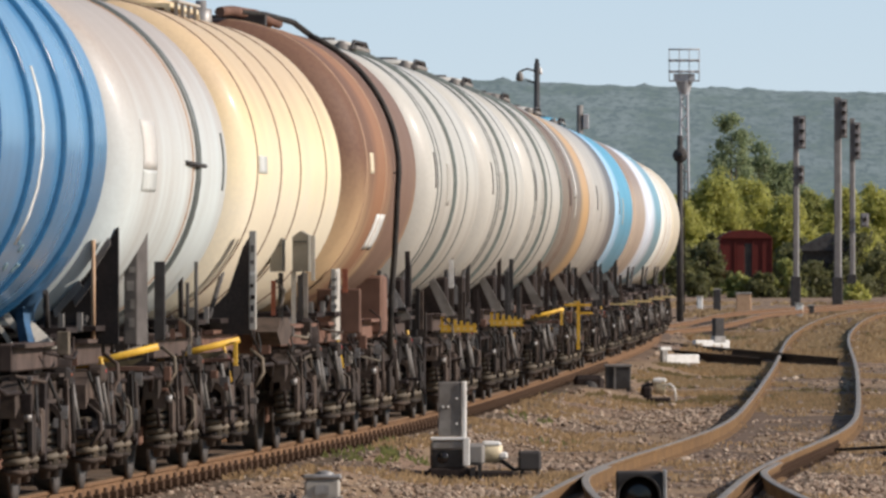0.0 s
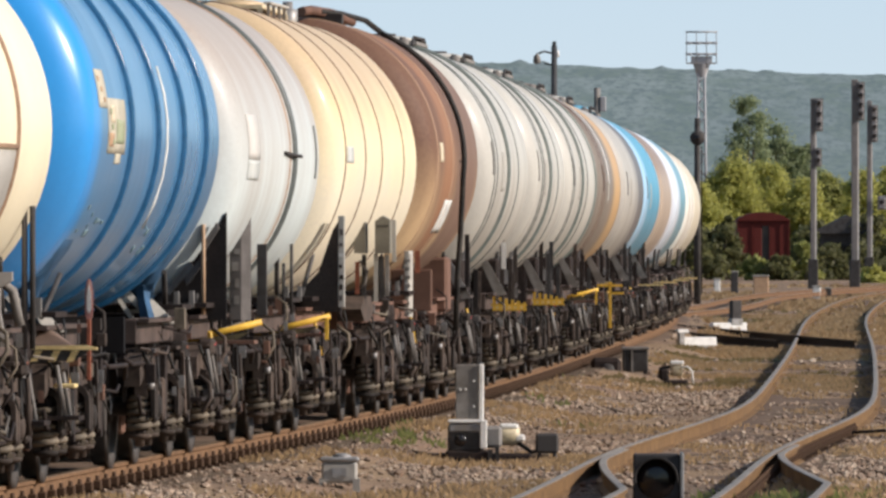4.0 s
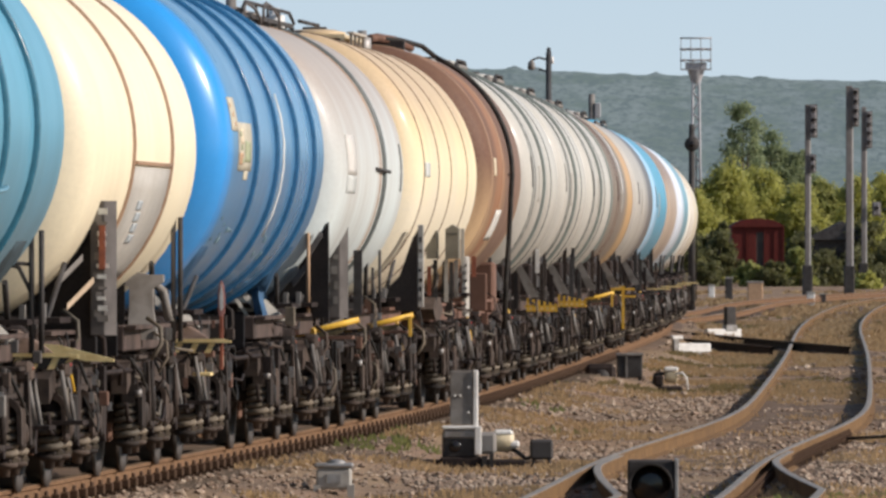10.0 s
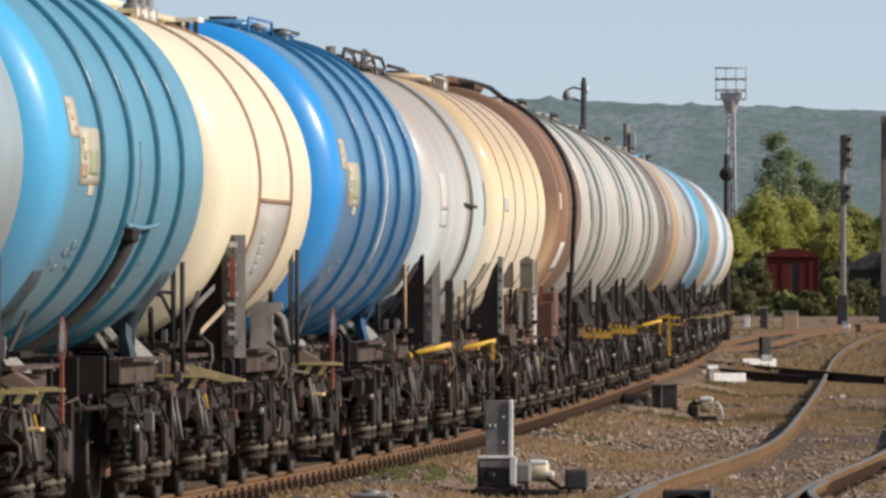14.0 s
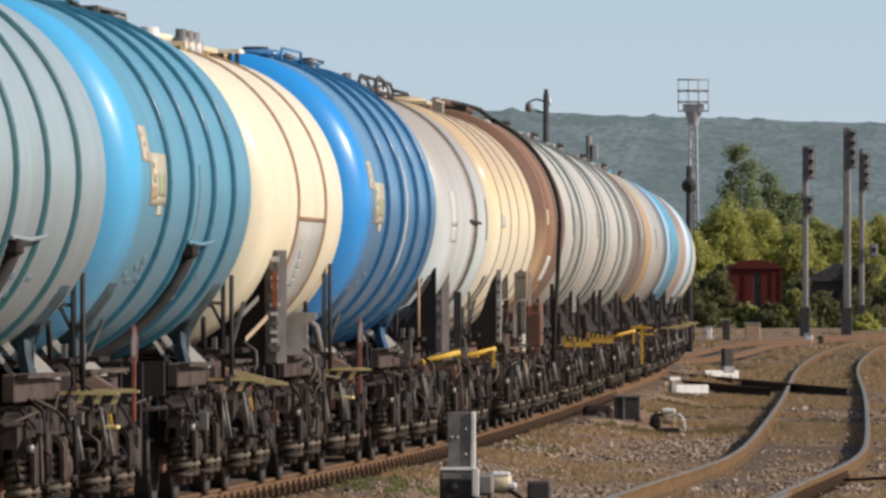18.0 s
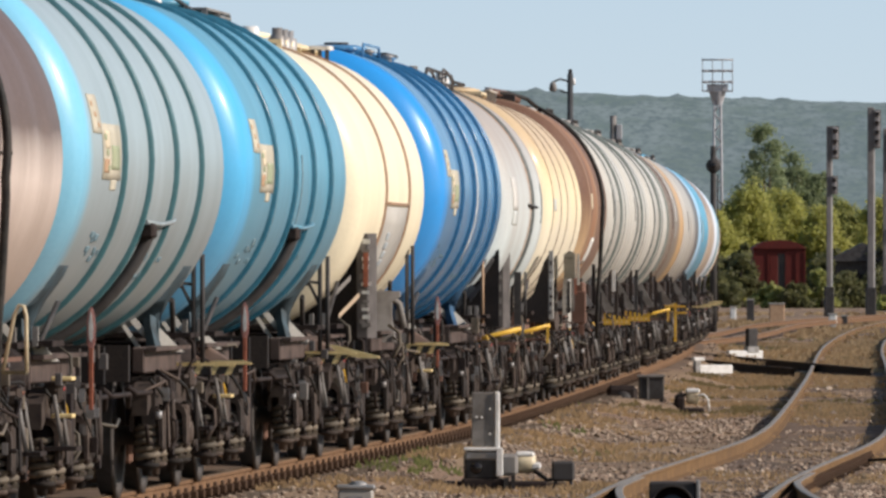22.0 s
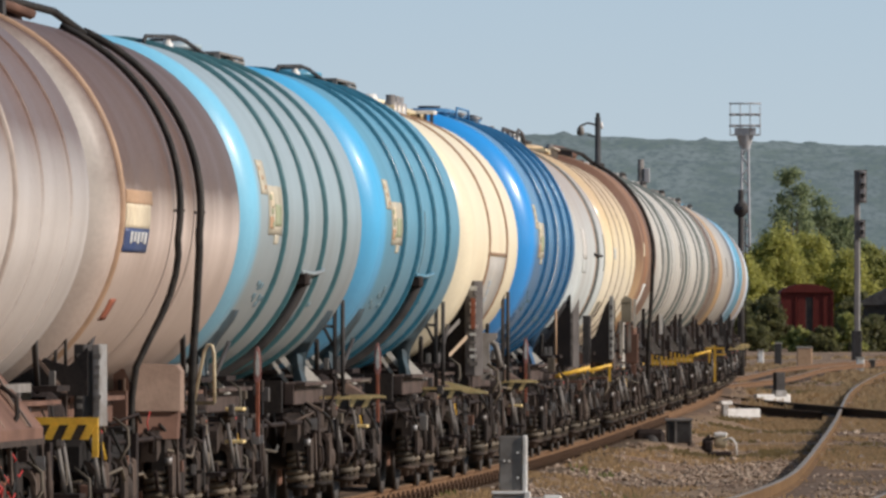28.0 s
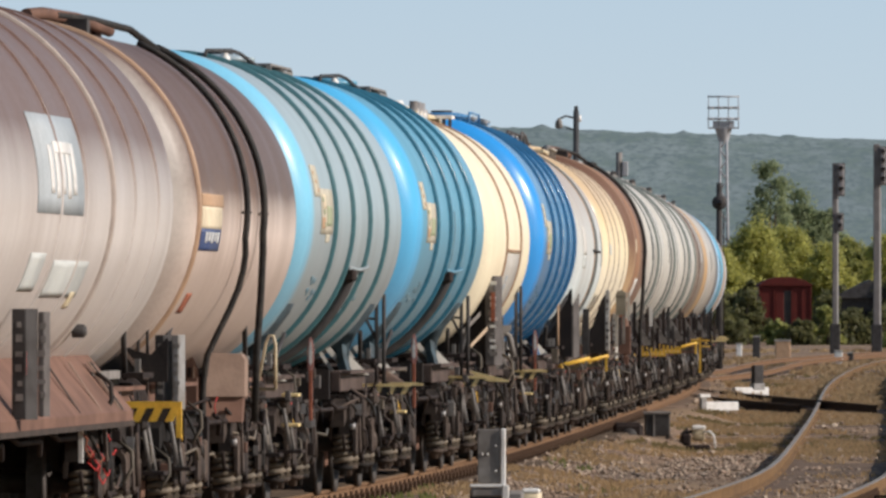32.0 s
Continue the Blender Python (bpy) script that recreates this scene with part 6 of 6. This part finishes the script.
def mast():
    t = thing("floodlight_mast", "tall lattice floodlight mast with a railed platform", "light mast", pose(21.8, 900, -.6))
    H = 18.6
    for x in (-.38, .38):
        for y in (-.38, .38):
            part("leg", bar([(x * 1.3, y * 1.3, 0), (x * .7, y * .7, H)], .13, 6), "haze", t)
    for k in range(20):
        z0, z1 = H * k / 20, H * (k + 1) / 20
        s = -1 if k % 2 else 1
        q = .49 - .17 * k / 20
        part("brace", bar([(-s * q, -q, z0), (s * q, -q, z1)], .075, 5), "haze", t)
        part("brace", bar([(q, -s * q, z0), (q, s * q, z1)], .075, 5), "haze", t)
    part("platform", box(-1.3, 1.3, -.7, .7, H, H + .12), "haze", t)
    part("cone", disc([(H - 1.2, .42), (H, .78)], "z", 12), "haze", t)
    for y in (-.66, .66):
        part("basket_panel", box(-.95, .95, y - .03, y + .03, H + .12, H + .7), "haze_light", t)
    for z in (H + .9, H + 1.9, H + 2.9):
        for y in (-.7, .7):
            part("rail", bar([(-1.42, y, z), (1.42, y, z)], .09 if z < H + 2.5 else .06, 5), "grey" if H + 1 < z < H + 2.5 else "haze", t)
    for x in (-1.35, -.45, .45, 1.35):
        for y in (-.7, .7):
            part("stanchion", bar([(x, y, H), (x, y, H + 3.0)], .025, 5), "haze", t)
    for k, x in enumerate((-1.1, -.3, .5, 1.2)):
        for z in (H + .75, H + 1.75):
            part("floodlight", box(x - .2, x + .2, -.95, -.7, z, z + .24, bev=.05), "haze", t)


def poles():
    t = thing("disc_signal", "dark post with a round black signal head", "signal", pose(8.33, 350, -.45))
    part("post", bar([(0, 0, 0), (0, 0, 6.6)], [.13, .10], 8), "dark", t)
    d = part("head", disc([(-.1, 0), (-.1, .26), (.1, .26), (.1, 0)], "y", 20, (0, -.12, 5.9)), "dark", t)
    part("lens", disc([(-.12, .1), (-.14, .09), (-.14, 0)], "y", 12, (0, -.12, 5.9)), "lamp_glass", d)
    part("ladder", box(.14, .18, .05, .1, .4, 5.6), "grime", t)
    t = thing("lamp_post", "dark wooden pole with a small arm lamp", "lamp post", pose(2.83, 300, -.45))
    part("pole", bar([(0, 0, 0), (0, 0, 8.15)], [.13, .085], 8), "far_pole", t)
    part("cap", box(-.06, .06, -.06, .06, 8.1, 8.28, bev=.02), "far_pole", t)
    part("cross_arm", bar([(0, 0, 7.55), (-.3, 0, 7.62)], .03, 6), "far_pole", t)
    a = part("arm", bar([(0, 0, 7.9), (-.30, 0, 7.98), (-.50, 0, 7.9)], .035, 6), "grey", t)
    part("lamp", disc([(0, .02), (-.1, .10), (-.28, .12), (-.32, .05), (-.32, 0)][::-1], "z", 12, (-.52, 0, 7.92)), "grey", a)
    part("insulator", disc([(0, 0), (0, .06), (.2, .05), (.22, 0)], "z", 8, (.1, 0, 7.8)), "white", t)
    t = thing("telegraph_pole", "grey pole with a small box at its top", "pole", pose(5.5, 400, -.45))
    part("pole", bar([(0, 0, 0), (0, 0, 8.45)], [.16, .13], 8), "grey", t)
    part("top_box", box(.12, .36, -.15, .15, 7.5, 8.1, bev=.03), "haze", t)


def goods_van():
    t = thing("goods_van", "faded dark red covered goods van with an arched roof", "goods van", pose(18.88, 620, -.45))
    b = part("body", box(-1.62, 1.62, 0, 8, .85, 3.7, bev=.03), "maroon", t)
    for x0, x1 in ((-1.6, -.72), (-.62, -.12), (.42, 1.02), (1.08, 1.6)):
        part("end_panel", box(x0, x1, -.05, 0, .95, 3.55, bev=.02), "maroon", b)
    part("doorway", box(-.10, .40, -.03, -.004, .95, 3.3), "roof", b)
    for x in (-1.58, -.68, .41, 1.05, 1.58):
        part("upright", box(x - .05, x + .05, -.10, -.05, .85, 3.7), "maroon", b)
    bm = bmesh.new()
    prof = [(1.85 * math.sin(a), 3.62 + .55 * (math.cos(a) - math.cos(1.15)) / (1 - math.cos(1.15))) for a in np.linspace(-1.15, 1.15, 13)]
    prof = [(x, z) for x, z in prof]
    f = [bm.verts.new((x, -.2, z)) for x, z in prof]
    g = [bm.verts.new((x, 8.2, z)) for x, z in prof]
    bm.faces.new(f)
    bm.faces.new(g[::-1])
    for i in range(len(prof)):
        j = (i + 1) % len(prof)
        bm.faces.new((f[i], g[i], g[j], f[j]))
    part("roof", bm, "maroon", t, "arched dark red roof")
    for y in (1.6, 6.4):
        for x in (-.75, .75):
            part("wheel", disc([(-.06, 0), (-.06, .45), (.06, .45), (.06, 0)], "x", 20, (x, y, .45)), "tyre", t)
    part("underframe", box(-1.3, 1.3, .1, 7.9, .6, .85), "frame_black", t)
    for x in (-.9, .9):
        part("buffer", disc([(0, 0), (0, .2), (-.06, .22), (-.08, 0)], "y", 14, (x, -.5, .95)), "grime", t)


def hut():
    t = thing("yard_hut", "dark yard hut with a low pitched roof", "hut", pose(24.6, 640, -.5))
    w = part("wall", box(-1.9, 1.9, 0, 4, 0, 3.0), "dark", t)
    part("door", box(-.5, .4, -.05, 0, 0, 2.1, bev=.01), "frame_black", w)
    part("window", box(.8, 1.5, -.05, 0, 1.2, 2.0, bev=.01), "lamp_glass", w)
    bm = bmesh.new()
    vs = [bm.verts.new(p) for p in ((-2.2, -.4, 2.9), (2.2, -.4, 2.9), (2.2, 4.4, 2.9), (-2.2, 4.4, 2.9), (.3, -.2, 4.1), (.3, 4.2, 4.1))]
    for q in ((0, 4, 5, 3), (1, 2, 5, 4), (0, 1, 4), (2, 3, 5), (0, 3, 2, 1)):
        bm.faces.new([vs[i] for i in q])
    part("roof", bm, "dark", t, "dark sheet roof")


# ---- trees ----
def leaf_cloud(centres, radii, per, size, seed):
    rng = np.random.default_rng(seed)
    vs, fs = [], []
    for (c, r) in zip(centres, radii):
        d = rng.normal(size=(per, 3))
        d /= np.linalg.norm(d, axis=1)[:, None]
        p = np.array(c) + d * (r * rng.uniform(.15, 1.15, (per, 1))) * np.array([1, 1, .8])
        a = rng.normal(size=(per, 3))
        a /= np.linalg.norm(a, axis=1)[:, None]
        b = np.cross(a, d + .3 * rng.normal(size=(per, 3)))
        b /= np.linalg.norm(b, axis=1)[:, None] + 1e-6
        s = size * rng.uniform(.5, 1.2, (per, 1))
        q = np.stack([p - a * s, p + b * s * .55, p + a * s, p - b * s * .55], 1).reshape(-1, 3)
        vs.append(q)
    v = np.concatenate(vs)
    return v, [(4 * i, 4 * i + 1, 4 * i + 2, 4 * i + 3) for i in range(len(v) // 4)]


def tree(name, label, x, y, h, wide, mat, seed, clumps=60, per=70, size=.30, low=.12, tall=1.0):
    rnd = random.Random(seed)
    g = height(x, y) - .1
    t = thing(name, label, "tree" if name == "tree" else "bush", pose(x, y, g))
    bm = bmesh.new()
    sweep(bm, [(0, 0, 0), (.1, 0, h * .3), (.0, .1, h * .6), (.1, 0, h * .9)], [h * .022, h * .017, h * .011, h * .003], 7)
    part("trunk", bm, "bark", t)
    cs, rs, tips = [], [], []
    for k in range(clumps):
        f = low + (1 - low) * rnd.random() ** .85
        w = wide * (1.02 - ((f - low) / (1 - low)) ** 2.2 * .8) * rnd.uniform(.2, 1.0) ** .6
        a = rnd.uniform(0, 6.28)
        c = (w * math.cos(a), w * math.sin(a) * .8, h * f * rnd.uniform(.93, 1.03))
        cs.append(c)
        rs.append(wide * rnd.uniform(.18, .36))
        if k % 11 == 0:
            tips.append(c)
    for c in tips:
        z0 = c[2] * .55
        part("limb", bar([(0, 0, z0), (c[0] * .5, c[1] * .5, (z0 + c[2]) / 2 + .2), c], [h * .008, h * .005, h * .002], 5), "bark", t)
    v, f = leaf_cloud(cs, rs, per, size, seed)
    me = bpy.data.meshes.new("crown")
    me.from_pydata(v.tolist(), [], f)
    me.materials.append(M[mat])
    ob = new("crown", me)
    ob.parent = t
    return t


def leaf_mat(name, a, c2):
    m, n, l, b = nodes_of(name, 0.6)
    g = n.new("ShaderNodeNewGeometry")
    c = mixc(n, l, ramp(n, l, g.outputs["Random Per Island"], 0, 1), a, c2)
    c = mixc(n, l, ramp(n, l, noise_of(n, l, .5, 3), .4, .65), c, tuple(v * .82 for v in a))
    l.new(c, b.inputs["Base Color"])
    tr, mx = n.new("ShaderNodeBsdfTranslucent"), n.new("ShaderNodeMixShader")
    mx.inputs[0].default_value = .62
    l.new(c, tr.inputs["Color"])
    l.new(b.outputs[0], mx.inputs[1])
    l.new(tr.outputs[0], mx.inputs[2])
    l.new(mx.outputs[0], n["Material Output"].inputs["Surface"])
    return m


# leaf colours are lifted to carry the haze in front of the trees
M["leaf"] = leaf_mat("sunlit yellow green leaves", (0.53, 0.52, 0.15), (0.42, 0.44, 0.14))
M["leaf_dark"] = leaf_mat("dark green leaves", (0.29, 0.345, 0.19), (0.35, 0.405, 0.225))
# scrub darkened in colour to paint the shade below the trees
M["scrub"] = leaf_mat("dark scrub with shade in its colour", (0.15, 0.155, 0.065), (0.21, 0.205, 0.085))
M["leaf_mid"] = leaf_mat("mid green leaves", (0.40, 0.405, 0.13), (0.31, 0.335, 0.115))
TREES = [
    (15.6, 660, 6.4, 2.6, "leaf"), (18.0, 664, 7.9, 2.9, "leaf"), (20.6, 668, 7.4, 2.8, "leaf"), (23.0, 665, 6.2, 2.4, "leaf"), (24.9, 672, 6.6, 2.2, "leaf_mid"),
    (20.2, 700, 12.2, 2.7, "leaf_dark"), (22.3, 705, 10.6, 2.6, "leaf_dark"), (24.4, 705, 9.2, 2.4, "leaf_dark"), (26.8, 690, 6.4, 2.6, "leaf_mid"),
    (27.0, 668, 6.8, 2.4, "leaf"), (29.0, 674, 7.2, 2.6, "leaf"), (31.4, 676, 6.8, 2.8, "leaf_mid"), (34.0, 682, 6.6, 2.8, "leaf"), (13.2, 672, 5.0, 2.4, "leaf_mid"), (10.6, 700, 5.0, 2.6, "leaf_dark"), (36.4, 690, 7.4, 2.8, "leaf_mid"),
]
for k, (x, y, h, wd, mat) in enumerate(TREES):
    lab = {"leaf": "sunlit yellow-green broadleaf tree at the yard's edge", "leaf_dark": "taller dark green tree behind the others", "leaf_mid": "mid green broadleaf tree at the yard's edge"}[mat]
    tree("tree", lab, x, y, h, wd, mat, 20 + k, clumps=120 if mat != "leaf_dark" else 80, per=150, size=.15, low=.03)
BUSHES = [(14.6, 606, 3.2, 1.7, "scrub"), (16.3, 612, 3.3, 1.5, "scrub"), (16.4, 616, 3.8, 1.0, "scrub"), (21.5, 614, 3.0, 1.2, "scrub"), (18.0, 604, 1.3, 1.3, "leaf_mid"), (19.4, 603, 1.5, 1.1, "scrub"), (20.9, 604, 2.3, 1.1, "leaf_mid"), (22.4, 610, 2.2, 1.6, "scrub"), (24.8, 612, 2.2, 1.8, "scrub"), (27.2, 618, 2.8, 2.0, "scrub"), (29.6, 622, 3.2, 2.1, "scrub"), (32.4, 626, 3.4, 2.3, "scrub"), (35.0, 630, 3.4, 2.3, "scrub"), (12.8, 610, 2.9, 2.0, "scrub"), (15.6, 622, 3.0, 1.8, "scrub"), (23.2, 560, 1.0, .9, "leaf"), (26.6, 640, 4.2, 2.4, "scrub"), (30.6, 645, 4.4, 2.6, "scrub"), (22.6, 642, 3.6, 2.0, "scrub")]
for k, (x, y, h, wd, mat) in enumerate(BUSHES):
    tree("bush", "low scrub, shade under the trees painted in dark" if mat == "scrub" else "low green scrub in front of the trees", x, y, h, wd, mat, 60 + k, clumps=30, per=60, size=.2, low=.05)
point_indicator(), cable_box(), dwarf_signal(), point_lever(), junction_box(), rail_motor(), white_bars(), mast(), poles(), goods_van(), hut()
colour_light(17.0, 480, 8.75, [(7.7, 9.2, .13, .42, 3), (6.0, 6.8, .13, .36, 2)], .12)
colour_light(18.3, 462, 9.36, [(8.0, 9.7, .15, .40, 4)], .15)
colour_light(23.0, 560, 9.8, [(8.0, 10.0, .12, .42, 4), (4.2, 4.9, .5, .9, 1)], .13)

# ---- a flock crossing the sky ----
FLOCK = []
w_ = bmesh.new()
vs_ = [w_.verts.new(p) for p in ((0, .11, 0), (.20, .14, .015), (.42, .02, .0), (.25, -.08, 0), (0, -.09, 0))]
w_.faces.new(vs_)
bmesh.ops.solidify(w_, geom=w_.faces[:], thickness=.012)
WING = mesh_of("wing", w_, "bird")
BODY = mesh_of("body", bar([(0, .17, 0), (0, .13, .01), (0, .05, 0), (0, -.08, 0), (0, -.16, 0), (0, -.24, -.01)], [.012, .035, .055, .05, .025, .035], 8), "bird")
PLACES = [(-0.12, 11.8), (3.63, 12.35), (5.59, 12.24), (7.0, 12.13), (7.33, 11.97), (6.9, 11.04), (7.77, 10.17), (10.32, 12.24), (14.62, 11.8), (13.09, 8.81), (25.75, 11.71), (26.4, 12.52)]
for k, (x, z) in enumerate(PLACES):
    bird = thing("bird", "dark pigeon in flight, one of a loose flock", "bird", group="flock")
    part("body", BODY, None, bird)
    wings = [part("wing", WING, None, bird), part("wing", WING, None, bird)]
    FLOCK.append((bird, wings, x, z, 390 + 3 * (k % 4), k))


def motions():
    steps = np.arange(0, 32.01, 2.0)
    fine = np.arange(0, 32.2, 0.3)
    for w, place, sets in WAGONS:
        rows = []
        for t in steps:
            u = place + run_at(t)
            x, y, h = on_line(u)
            rows.append((float(t), pose(x, y, 0, 0, 0, -math.degrees(h))))
        walk(w, rows)
        for ws, y in sets:
            walk(ws, [(float(t), Matrix.Translation((0, y, WHEEL_R)) @ Matrix.Rotation(-run_at(t) / WHEEL_R, 4, "X")) for t in fine])
    for bird, wings, x, z, y, k in FLOCK:
        rows = []
        for t, rise in ((0, -2.4), (8, -2.4), (16, -2.4), (20, -2.4), (23, -2.3), (23.6, -2.2), (23.9, -1.98), (24.2, -1.27), (24.5, 0), (25.2, 2.0), (26, 2.4), (26.5, 2.25), (27, 1.6), (28, .6), (32, 0)):
            d = t - 24.5
            rows.append((t, pose(x - 14.6 * d, y, z + rise + .12 * math.sin(d * 3 + k) - .12 * math.sin(k), 0, 0, 90)))
        walk(bird, rows)
        for sx, wing in zip((1, -1), wings):
            flap = [(0, 0)] + [(22.5 + .1 * i, 48 * math.sin(i * 2.9 + k * 1.7)) for i in range(56)] + [(32, 0)]
            side = Matrix.Rotation(0 if sx > 0 else math.pi, 4, "Y")
            walk(wing, [(t, Matrix.Rotation(radians(-sx * a), 4, "Y") @ side) for t, a in flap])


motions()
